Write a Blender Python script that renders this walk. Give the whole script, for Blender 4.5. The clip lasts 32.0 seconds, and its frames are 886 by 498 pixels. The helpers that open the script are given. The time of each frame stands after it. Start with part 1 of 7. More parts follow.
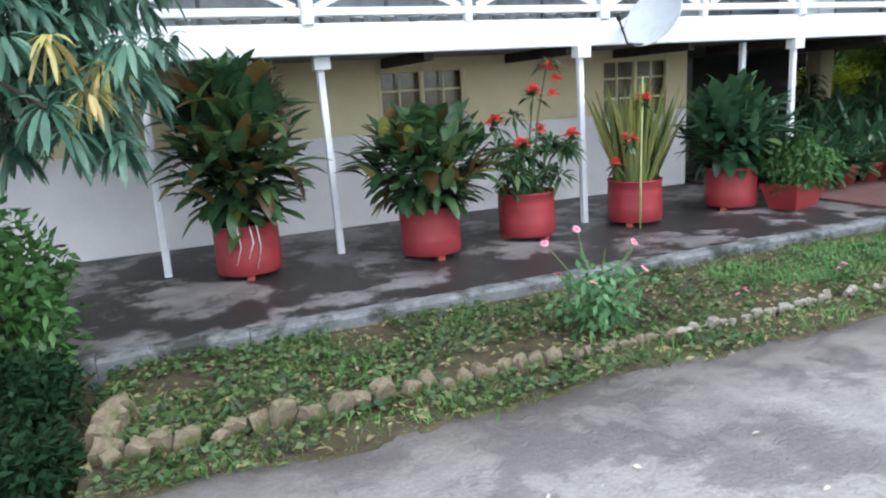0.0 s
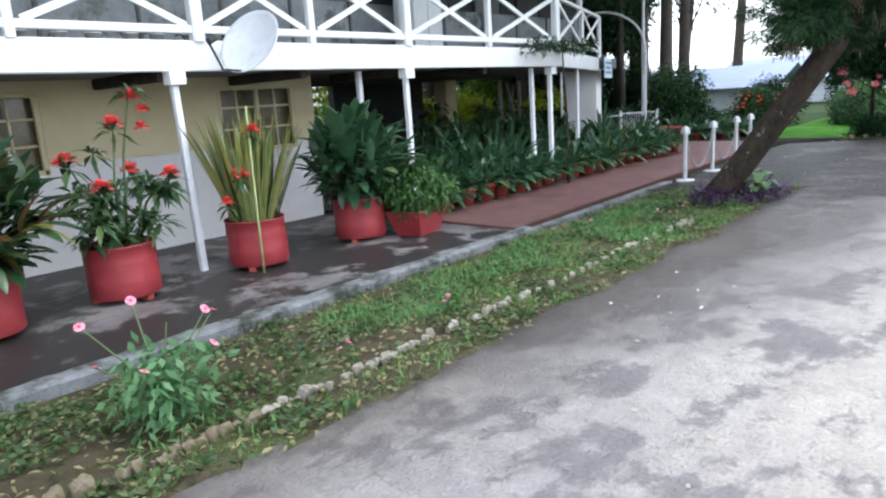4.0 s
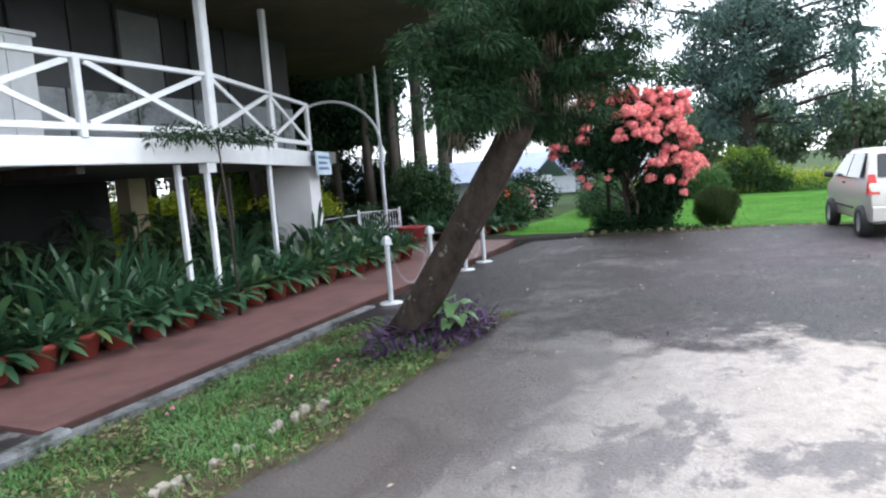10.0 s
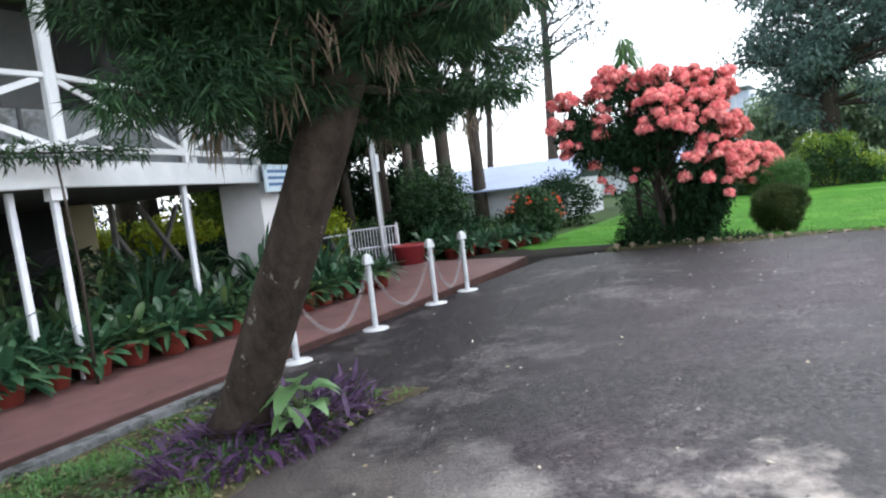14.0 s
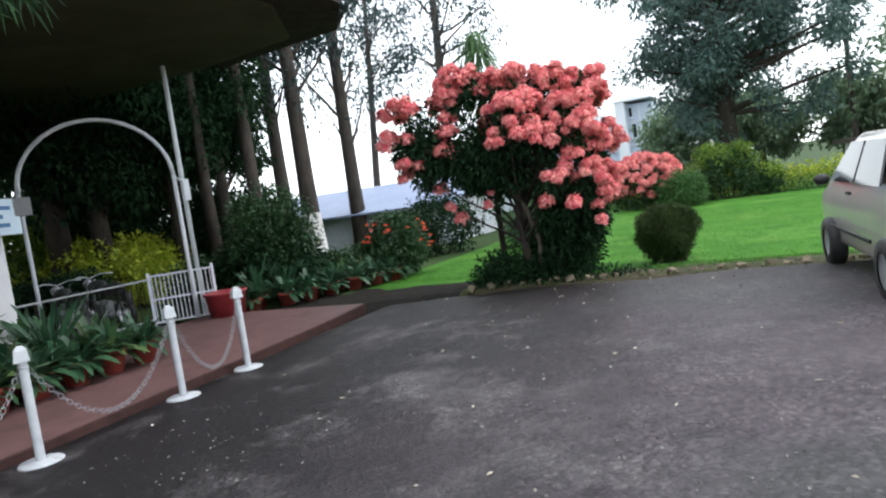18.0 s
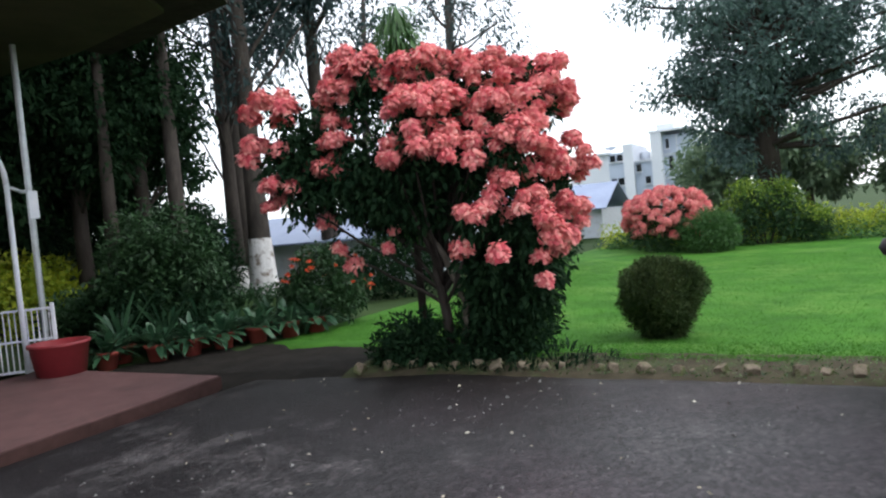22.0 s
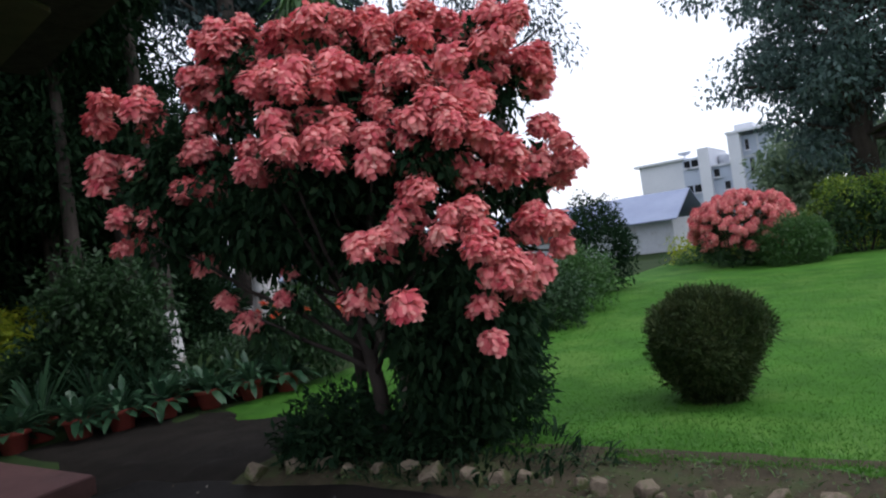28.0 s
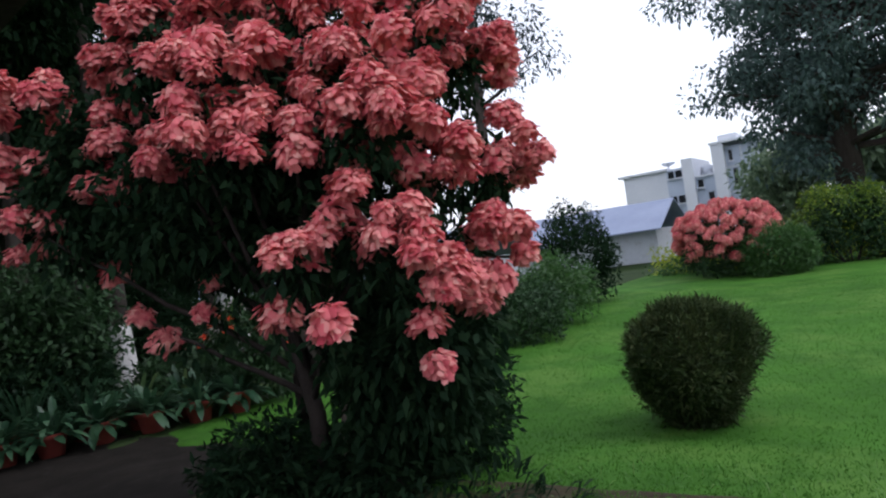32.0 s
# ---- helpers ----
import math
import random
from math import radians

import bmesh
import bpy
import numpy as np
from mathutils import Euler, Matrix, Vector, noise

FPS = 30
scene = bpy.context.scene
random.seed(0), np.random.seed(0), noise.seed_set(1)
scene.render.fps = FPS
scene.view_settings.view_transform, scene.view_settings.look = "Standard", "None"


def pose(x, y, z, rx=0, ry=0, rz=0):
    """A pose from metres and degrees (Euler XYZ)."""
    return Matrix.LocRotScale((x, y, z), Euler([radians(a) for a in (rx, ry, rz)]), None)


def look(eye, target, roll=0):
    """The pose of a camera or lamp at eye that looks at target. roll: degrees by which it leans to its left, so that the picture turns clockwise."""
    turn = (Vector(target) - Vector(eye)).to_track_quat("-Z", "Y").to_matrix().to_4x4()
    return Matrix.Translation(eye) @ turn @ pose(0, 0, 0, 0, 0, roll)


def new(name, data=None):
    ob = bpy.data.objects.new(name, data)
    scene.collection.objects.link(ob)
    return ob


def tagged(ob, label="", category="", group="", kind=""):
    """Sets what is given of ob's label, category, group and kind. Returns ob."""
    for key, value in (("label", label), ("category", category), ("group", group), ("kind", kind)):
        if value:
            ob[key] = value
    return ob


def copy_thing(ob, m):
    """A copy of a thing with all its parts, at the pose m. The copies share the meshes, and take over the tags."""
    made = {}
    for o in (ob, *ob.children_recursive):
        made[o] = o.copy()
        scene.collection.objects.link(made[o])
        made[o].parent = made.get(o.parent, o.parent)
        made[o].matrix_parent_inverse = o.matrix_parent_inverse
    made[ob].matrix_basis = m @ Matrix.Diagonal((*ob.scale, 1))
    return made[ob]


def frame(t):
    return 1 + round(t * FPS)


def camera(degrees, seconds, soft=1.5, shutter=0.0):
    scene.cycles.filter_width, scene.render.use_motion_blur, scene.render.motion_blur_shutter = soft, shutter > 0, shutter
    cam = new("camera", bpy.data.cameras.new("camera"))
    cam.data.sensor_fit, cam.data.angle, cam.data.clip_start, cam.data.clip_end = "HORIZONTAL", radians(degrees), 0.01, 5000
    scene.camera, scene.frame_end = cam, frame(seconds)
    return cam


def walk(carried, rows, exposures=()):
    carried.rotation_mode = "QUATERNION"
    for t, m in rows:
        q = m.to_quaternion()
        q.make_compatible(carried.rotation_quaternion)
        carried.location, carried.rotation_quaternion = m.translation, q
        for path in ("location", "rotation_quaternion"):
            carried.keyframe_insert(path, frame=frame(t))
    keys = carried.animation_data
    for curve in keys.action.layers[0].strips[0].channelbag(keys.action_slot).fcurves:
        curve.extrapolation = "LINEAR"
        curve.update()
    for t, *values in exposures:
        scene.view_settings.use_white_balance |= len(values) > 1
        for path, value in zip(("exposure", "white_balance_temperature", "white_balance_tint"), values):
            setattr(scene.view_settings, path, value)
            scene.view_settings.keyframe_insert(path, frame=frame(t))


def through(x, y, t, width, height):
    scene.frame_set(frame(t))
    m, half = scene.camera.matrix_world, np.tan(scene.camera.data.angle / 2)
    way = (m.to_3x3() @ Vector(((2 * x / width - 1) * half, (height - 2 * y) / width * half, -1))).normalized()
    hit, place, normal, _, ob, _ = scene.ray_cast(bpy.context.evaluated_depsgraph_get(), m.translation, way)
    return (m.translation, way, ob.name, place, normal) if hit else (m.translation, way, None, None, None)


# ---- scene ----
cam = camera(66.4, 32.0, soft=2.2)
EXPOSURES = [(0, 1.35, 5950, 6), (8, 1.3, 6050, 8), (13, 1.35, 6150, 9), (16, 1.25, 6200, 7), (19, 0.95, 6200, 7), (21, 0.8, 6200, 8), (23, 0.55, 6150, 10), (23.5, 0.1, 6100, 11), (24, -0.35, 6050, 13), (24.5, -0.2, 6050, 14), (25, 0.1, 6000, 15), (26, 0.1, 6000, 15), (30, 0.12, 6000, 16), (32, 0.05, 6000, 16)]
PATH = [
    (0, (-0.262, -0.748, 1.641), (0.452, 1.064, 1.188), -3.4),
    (0.5, (-0.227, -0.754, 1.658), (0.623, 1.006, 1.233), -3.1),
    (1, (-0.162, -0.824, 1.657), (0.806, 0.883, 1.271), -2.7),
    (1.5, (-0.098, -0.856, 1.665), (1.0, 0.764, 1.25), -3.7),
    (2, (0.052, -0.743, 1.648), (1.36, 0.703, 1.203), -2.7),
    (2.5, (0.163, -0.619, 1.655), (1.596, 0.733, 1.312), -3.3),
    (3, (0.3, -0.546, 1.646), (1.693, 0.835, 1.255), -4.7),
    (3.5, (0.563, -0.519, 1.644), (1.993, 0.824, 1.255), -2.7),
    (4, (0.799, -0.472, 1.631), (2.254, 0.831, 1.196), -3.6),
    (4.5, (1.035, -0.334, 1.646), (2.645, 0.803, 1.306), -2.7),
    (6.5, (2.101, -0.226, 1.671), (3.706, 0.934, 1.388), -4.1),
    (7, (2.434, -0.152, 1.645), (4.119, 0.884, 1.348), -5.8),
    (7.5, (2.75, -0.252, 1.646), (4.427, 0.804, 1.375), -3.8),
    (8, (3.089, -0.247, 1.617), (4.828, 0.684, 1.285), -3.0),
    (8.5, (3.423, -0.234, 1.655), (5.232, 0.586, 1.419), -4.4),
    (9, (3.836, -0.262, 1.636), (5.571, 0.712, 1.431), -4.9),
    (9.5, (4.179, -0.352, 1.641), (5.924, 0.594, 1.397), -5.3),
    (10, (4.513, -0.427, 1.655), (6.313, 0.418, 1.441), -4.2),
    (10.5, (4.933, -0.479, 1.619), (6.716, 0.399, 1.391), -7.5),
    (11, (5.258, -0.66, 1.627), (6.958, 0.357, 1.357), -8.4),
    (11.5, (5.61, -0.693, 1.605), (7.35, 0.253, 1.325), -5.8),
    (12, (6.02, -0.767, 1.587), (7.724, 0.252, 1.348), -7.5),
    (12.5, (6.384, -0.903, 1.609), (7.991, 0.265, 1.377), -5.7),
    (13, (6.849, -0.91, 1.578), (8.567, 0.092, 1.369), -3.9),
    (13.5, (7.227, -0.897, 1.59), (8.945, 0.111, 1.411), -6.0),
    (15.5, (8.631, -0.926, 1.484), (10.272, 0.203, 1.3), -6.6),
    (16, (9.072, -0.956, 1.5), (10.771, 0.078, 1.283), -6.5),
    (16.5, (9.553, -0.923, 1.547), (11.306, 0.013, 1.326), -7.9),
    (17, (10.028, -1.016, 1.576), (11.73, 0.014, 1.374), -7.0),
    (17.5, (10.438, -1.038, 1.554), (12.188, -0.104, 1.296), -6.2),
    (18, (10.873, -1.045, 1.597), (12.673, -0.189, 1.434), -8.2),
    (18.5, (11.393, -1.133, 1.594), (13.136, -0.162, 1.462), -6.5),
    (19, (11.828, -1.159, 1.563), (13.587, -0.245, 1.301), -6.7),
    (19.5, (12.299, -1.145, 1.62), (14.095, -0.275, 1.475), -7.7),
    (20, (12.802, -1.214, 1.617), (14.591, -0.324, 1.53), -5.3),
    (20.5, (13.304, -1.202, 1.584), (15.071, -0.267, 1.513), -4.3),
    (21, (13.811, -1.122, 1.607), (15.605, -0.238, 1.563), -5.2),
    (21.5, (14.317, -1.147, 1.581), (16.004, -0.073, 1.564), -4.5),
    (22, (14.584, -1.221, 1.555), (16.342, -0.272, 1.474), -5.3),
    (22.5, (15.161, -1.101, 1.545), (16.966, -0.241, 1.493), -3.1),
    (23, (15.613, -1.074, 1.552), (17.368, -0.115, 1.558), -3.5),
    (23.5, (16.026, -1.067, 1.575), (17.775, -0.098, 1.629), -7.1),
    (24, (16.377, -0.988, 1.602), (18.166, -0.107, 1.749), -9.3),
    (24.5, (16.79, -0.958, 1.56), (18.549, -0.011, 1.656), -9.0),
    (25, (17.021, -1.072, 1.542), (18.676, 0.047, 1.468), -7.3),
    (25.5, (17.177, -1.079, 1.534), (18.819, 0.062, 1.587), -7.5),
    (27.5, (17.249, -1.181, 1.514), (18.911, -0.069, 1.533), -7.3),
    (28, (17.244, -1.195, 1.509), (18.885, -0.052, 1.515), -8.2),
    (28.5, (17.269, -1.19, 1.505), (18.921, -0.063, 1.521), -8.2),
    (29, (17.278, -1.192, 1.504), (18.928, -0.061, 1.505), -8.0),
    (29.5, (17.308, -1.179, 1.498), (18.961, -0.053, 1.493), -7.7),
    (30, (17.296, -1.167, 1.506), (18.977, -0.083, 1.505), -6.9),
    (30.5, (17.307, -1.149, 1.514), (18.996, -0.078, 1.503), -7.1),
    (31, (17.368, -1.085, 1.501), (19.084, -0.058, 1.49), -8.7),
    (31.5, (17.541, -1.007, 1.481), (19.245, 0.04, 1.443), -9.6),
    (32, (17.947, -1.023, 1.442), (19.613, 0.083, 1.475), -8.2),
]
walk(cam, [(t, look(eye, target, roll)) for t, eye, target, roll in PATH], EXPOSURES)

# ---- light ----
scene.world = bpy.data.worlds.new("world")
scene.world.use_nodes = True
wn = scene.world.node_tree
sky = wn.nodes.new("ShaderNodeTexSky")
sky.sky_type = "NISHITA"
sky.sun_disc = False
sky.sun_elevation, sky.sun_rotation = radians(55), radians(152)
sky.air_density, sky.dust_density, sky.ozone_density = 1.0, 2.5, 1.2
cloud = wn.nodes.new("ShaderNodeMix")  # high white overcast in front of the clear sky
cloud.data_type = "RGBA"
cloud.inputs[0].default_value = 0.7
cloud.inputs[7].default_value = (9.4, 9.5, 9.6, 1)
wn.links.new(sky.outputs[0], cloud.inputs[6])
wn.links.new(cloud.outputs[2], wn.nodes["Background"].inputs[0])
wn.nodes["Background"].inputs[1].default_value = 0.15
sun_data = bpy.data.lights.new("sun", "SUN")
sun_data.energy, sun_data.angle, sun_data.color = 0.55, radians(20), (1.0, 0.98, 0.95)
sun = new("sun", sun_data)
sun.matrix_world = look((0, 0, 0), (-math.sin(radians(152)) * math.cos(radians(55)), -math.cos(radians(152)) * math.cos(radians(55)), -math.sin(radians(55))))

# ---- small tools ----
rng = np.random.default_rng(7)


def zroad(y):
    return float(np.clip(-0.085 + (4.4 - y) * 0.042, -0.1, 0.13))


def zdrive(x, y):
    """The drive's height, running out level with the lawn at its far end."""
    k = float(np.clip((x - 20.05) / 0.6, 0, 1))
    return zroad(y) * (1 - k) + (min(zroad(y), 0.0) - 0.02) * k


class Shape:
    """Vertices and faces that become one mesh."""

    def __init__(self):
        self.v, self.f = [], []

    def add(self, verts, faces):
        o = len(self.v)
        self.v.extend([tuple(map(float, p)) for p in verts])
        self.f.extend([tuple(i + o for i in face) for face in faces])
        return self

    def box(self, x0, x1, y0, y1, z0, z1, m=None):
        vs = [Vector((x, y, z)) for z in (z0, z1) for y in (y0, y1) for x in (x0, x1)]
        if m is not None:
            vs = [m @ p for p in vs]
        return self.add(vs, [(0, 2, 3, 1), (4, 5, 7, 6), (0, 1, 5, 4), (2, 6, 7, 3), (0, 4, 6, 2), (1, 3, 7, 5)])

    def bar(self, a, b, w, h, up=(0, 0, 1)):
        """A bar with chamfered edges from a to b, w wide and h high."""
        a, b = Vector(a), Vector(b)
        d = (b - a).normalized()
        s = d.cross(Vector(up))
        s = s.normalized() if s.length > 1e-6 else Vector((1, 0, 0))
        u = s.cross(d)
        c = min(w, h) * 0.14
        ring = [(w / 2 - c, h / 2), (w / 2, h / 2 - c), (w / 2, -h / 2 + c), (w / 2 - c, -h / 2), (-w / 2 + c, -h / 2), (-w / 2, -h / 2 + c), (-w / 2, h / 2 - c), (-w / 2 + c, h / 2)]
        vs = [p + s * i + u * j for p in (a, b) for i, j in ring]
        fs = [(i, (i + 1) % 8, 8 + (i + 1) % 8, 8 + i) for i in range(8)]
        return self.add(vs, fs + [tuple(range(7, -1, -1)), tuple(range(8, 16))])

    def tube(self, pts, radii, n=8, cap=True):
        pts = [Vector(p) for p in pts]
        vs, fs = [], []
        for i, p in enumerate(pts):
            d = (pts[min(i + 1, len(pts) - 1)] - pts[max(i - 1, 0)]).normalized()
            s = d.cross(Vector((0.31, 0.87, 0.13))).normalized()
            u = s.cross(d)
            r = radii[i] if hasattr(radii, "__len__") else radii
            vs += [p + (s * math.cos(k * math.tau / n) + u * math.sin(k * math.tau / n)) * r for k in range(n)]
        for i in range(len(pts) - 1):
            fs += [(i * n + k, i * n + (k + 1) % n, (i + 1) * n + (k + 1) % n, (i + 1) * n + k) for k in range(n)]
        if cap:
            fs += [tuple(range(n))[::-1], tuple(range((len(pts) - 1) * n, len(pts) * n))]
        return self.add(vs, fs)

    def lathe(self, profile, n=24, at=(0, 0, 0), m=None, jitter=0.0):
        vs, fs = [], []
        for r, z in profile:
            for k in range(n):
                a = k * math.tau / n
                rr = r * (1 + jitter * noise.noise((math.cos(a) * 2 + at[0], math.sin(a) * 2 + at[1], z * 3)))
                p = Vector((rr * math.cos(a) + at[0], rr * math.sin(a) + at[1], z + at[2]))
                vs.append(m @ p if m is not None else p)
        for i in range(len(profile) - 1):
            fs += [(i * n + k, i * n + (k + 1) % n, (i + 1) * n + (k + 1) % n, (i + 1) * n + k) for k in range(n)]
        return self.add(vs, fs)

    def data(self, name, smooth=False):
        me = bpy.data.meshes.new(name)
        me.from_pydata(self.v, [], self.f)
        me.validate()
        if smooth:
            me.shade_smooth()
        return me


def thing(name, label, category, at=(0, 0, 0), turn=0.0, group="", kind=""):
    ob = new(name)
    ob.empty_display_size = 0.1
    ob.matrix_world = pose(*at, 0, 0, turn)
    return tagged(ob, label, category, group, kind)


def part(name, shape, material, parent=None, label="", smooth=False, m=None):
    """One mesh object, under a thing or a part, in that parent's own space."""
    me = shape.data(name, smooth) if isinstance(shape, Shape) else shape
    if material is not None and not me.materials:
        me.materials.append(material)
    ob = new(name, me)
    if parent is not None:
        ob.parent = parent
    if m is not None:
        ob.matrix_local = m
    return tagged(ob, label)


def structure(name, shape, material, label, category, smooth=False):
    ob = part(name, shape, material, None, "", smooth)
    return tagged(ob, label, category, "", "structure")


def unit(a):
    return a / np.maximum(np.linalg.norm(a, axis=-1, keepdims=True), 1e-9)


def blades(p, d, length, width, droop, rows=(0.0, 0.3, 0.6, 0.85, 1.0), prof=(0.25, 0.85, 1.0, 0.6, 0.06), fold=0.25):
    """Bent leaves with a folded midrib: arrays of root, direction, length, width and droop."""
    p, d = np.asarray(p, float), unit(np.asarray(d, float))
    n = len(p)
    L, W, D = [np.broadcast_to(np.asarray(a, float), (n,))[:, None] for a in (length, width, droop)]
    side = unit(np.cross(d, np.array((0.0, 0.0, 1.0))) + rng.normal(0, 0.12, (n, 3)))
    vs = []
    for s, w in zip(rows, prof):
        mid = p + L * d * s
        mid[:, 2:] -= L * D * s * s
        nrm = unit(np.cross(side, d))
        vs += [mid - side * W * w / 2 + nrm * W * w * fold * 0.5, mid, mid + side * W * w / 2 + nrm * W * w * fold * 0.5]
    k = len(rows) * 3
    verts = np.stack(vs, 1).reshape(-1, 3)
    f = []
    for r in range(len(rows) - 1):
        a = r * 3
        f += [(a, a + 1, a + 4, a + 3), (a + 1, a + 2, a + 5, a + 4)]
    faces = (np.array(f)[None] + (np.arange(n) * k)[:, None, None]).reshape(-1, 4)
    return verts, faces


def flakes(p, d, length, width):
    """Small flat leaves of four corners."""
    p, d = np.asarray(p, float), unit(np.asarray(d, float))
    n = len(p)
    L, W = [np.broadcast_to(np.asarray(a, float), (n,))[:, None] for a in (length, width)]
    side = unit(np.cross(d, unit(rng.normal(0, 1, (n, 3)) + np.array((0, 0, 1.2)))))
    verts = np.stack([p, p + d * L * 0.45 - side * W / 2, p + d * L - np.array((0, 0, 0.12)) * L, p + d * L * 0.45 + side * W / 2], 1).reshape(-1, 3)
    return verts, np.arange(n * 4).reshape(n, 4)


def leafmesh(name, *groups):
    vs, fs, o = [], [], 0
    for v, f in groups:
        vs.append(v)
        fs.append(f + o)
        o += len(v)
    v, f = np.concatenate(vs), np.concatenate(fs)
    me = bpy.data.meshes.new(name)
    me.vertices.add(len(v))
    me.vertices.foreach_set("co", v.astype(np.float32).ravel())
    me.loops.add(f.size)
    me.loops.foreach_set("vertex_index", f.astype(np.int32).ravel())
    me.polygons.add(len(f))
    me.polygons.foreach_set("loop_start", np.arange(0, f.size, 4, dtype=np.int32))
    me.update(calc_edges=True)
    me.validate()
    me.shade_smooth()
    return me


def sphere_dirs(n, low=-1.0):
    z = rng.uniform(low, 1, n)
    a = rng.uniform(0, math.tau, n)
    r = np.sqrt(1 - z * z)
    return np.stack([r * np.cos(a), r * np.sin(a), z], 1)


def clumps(centres, radius, per, length, width, droop=0.3, outward=0.6):
    """Leaves scattered round clump centres, pointing outward and hanging."""
    c = np.repeat(np.asarray(centres, float), per, 0)
    n = len(c)
    rad = np.repeat(np.broadcast_to(np.asarray(radius, float), (len(centres),)), per)[:, None]
    dirs = sphere_dirs(n)
    p = c + dirs * rad * rng.uniform(0.25, 1.0, (n, 1)) ** 0.6
    d = dirs * outward + rng.normal(0, 0.5, (n, 3)) - np.array((0, 0, droop))
    return flakes(p, d, length * rng.uniform(0.6, 1.3, n), width * rng.uniform(0.7, 1.25, n))


def blob_points(n, centre, size, low=-1.0, inner=0.55):
    d = sphere_dirs(n, low)
    return np.asarray(centre) + d * np.asarray(size) * rng.uniform(inner, 1.0, (n, 1))


def leaf_variants(name, ratio, bends, prof=(0.25, 0.85, 1.0, 0.6, 0.06), fold=0.25):
    """Single leaves one metre long, growing along x, each with its own bend."""
    out = []
    for b in bends:
        v, f = blades([(0, 0, 0)], [(1, 0, 0.001)], 1.0, ratio * rng.uniform(0.85, 1.15), b, prof=prof, fold=fold)
        out.append(leafmesh(name, (v, f)))
    return out


def leaf_parts(parent, name, variants, p, d, length, material):
    for i in range(len(p)):
        k = float(length[i])
        m = Matrix.Translation(Vector(p[i])) @ Vector(d[i]).to_track_quat("X", "Z").to_matrix().to_4x4() @ Matrix.Diagonal((k, k, k, 1))
        part(name, variants[i % len(variants)], material, parent, "", False, m)


# ---- materials ----
def nodes_of(name, rough=0.6, metal=0.0):
    m = bpy.data.materials.new(name)
    m.use_nodes = True
    nt = m.node_tree
    b = nt.nodes["Principled BSDF"]
    b.inputs["Roughness"].default_value, b.inputs["Metallic"].default_value = rough, metal
    return m, nt, b


def ramp(nt, value, stops):
    r = nt.nodes.new("ShaderNodeValToRGB")
    els = r.color_ramp.elements
    while len(els) < len(stops):
        els.new(0.5)
    for e, (pos, col) in zip(els, stops):
        e.position, e.color = pos, (*col, 1)
    nt.links.new(value, r.inputs[0])
    return r.outputs[0]


def noise_of(nt, scale, detail=4, rough=0.6, coord="Object", stretch=(1, 1, 1)):
    c = nt.nodes.new("ShaderNodeTexCoord")
    mp = nt.nodes.new("ShaderNodeMapping")
    mp.inputs["Scale"].default_value = stretch
    t = nt.nodes.new("ShaderNodeTexNoise")
    t.inputs["Scale"].default_value, t.inputs["Detail"].default_value, t.inputs["Roughness"].default_value = scale, detail, rough
    nt.links.new(c.outputs[coord], mp.inputs[0])
    nt.links.new(mp.outputs[0], t.inputs[0])
    return t.outputs[0]


def mixed(nt, fac, a, b, mode="MIX"):
    x = nt.nodes.new("ShaderNodeMix")
    x.data_type, x.blend_type = "RGBA", mode
    for sock, val in ((x.inputs[0], fac), (x.inputs[6], a), (x.inputs[7], b)):
        if isinstance(val, bpy.types.NodeSocket):
            nt.links.new(val, sock)
        elif isinstance(val, tuple):
            sock.default_value = (*val, 1)
        else:
            sock.default_value = val
    return x.outputs[2]


def bump_of(nt, b, height, strength, dist=0.01):
    n = nt.nodes.new("ShaderNodeBump")
    n.inputs["Strength"].default_value, n.inputs["Distance"].default_value = strength, dist
    nt.links.new(height, n.inputs["Height"])
    nt.links.new(n.outputs[0], b.inputs["Normal"])


def surface(name, dark, light, scale=6.0, fine=60.0, rough=0.7, metal=0.0, bump=0.3, dirt=None, dirt_at=(0.55, 0.7), stretch=(1, 1, 1), sheen=0.5):
    """A worn surface: two tones in large stains, fine grain, and dirt with a shape of its own."""
    m, nt, b = nodes_of(name, rough, metal)
    big = noise_of(nt, scale, 5, 0.65, stretch=stretch)
    small = noise_of(nt, fine, 3, 0.7)
    col = ramp(nt, big, [(0.3, dark), (0.7, light)])
    col = mixed(nt, 0.25, col, ramp(nt, small, [(0.3, dark), (0.75, light)]))
    if dirt:
        col = mixed(nt, ramp(nt, noise_of(nt, scale * 0.45, 6, 0.7), [(dirt_at[0], (0, 0, 0)), (dirt_at[1], (1, 1, 1))]), col, dirt)
    nt.links.new(col, b.inputs["Base Color"])
    b.inputs["Specular IOR Level"].default_value = sheen
    if bump:
        bump_of(nt, b, small, bump)
    return m


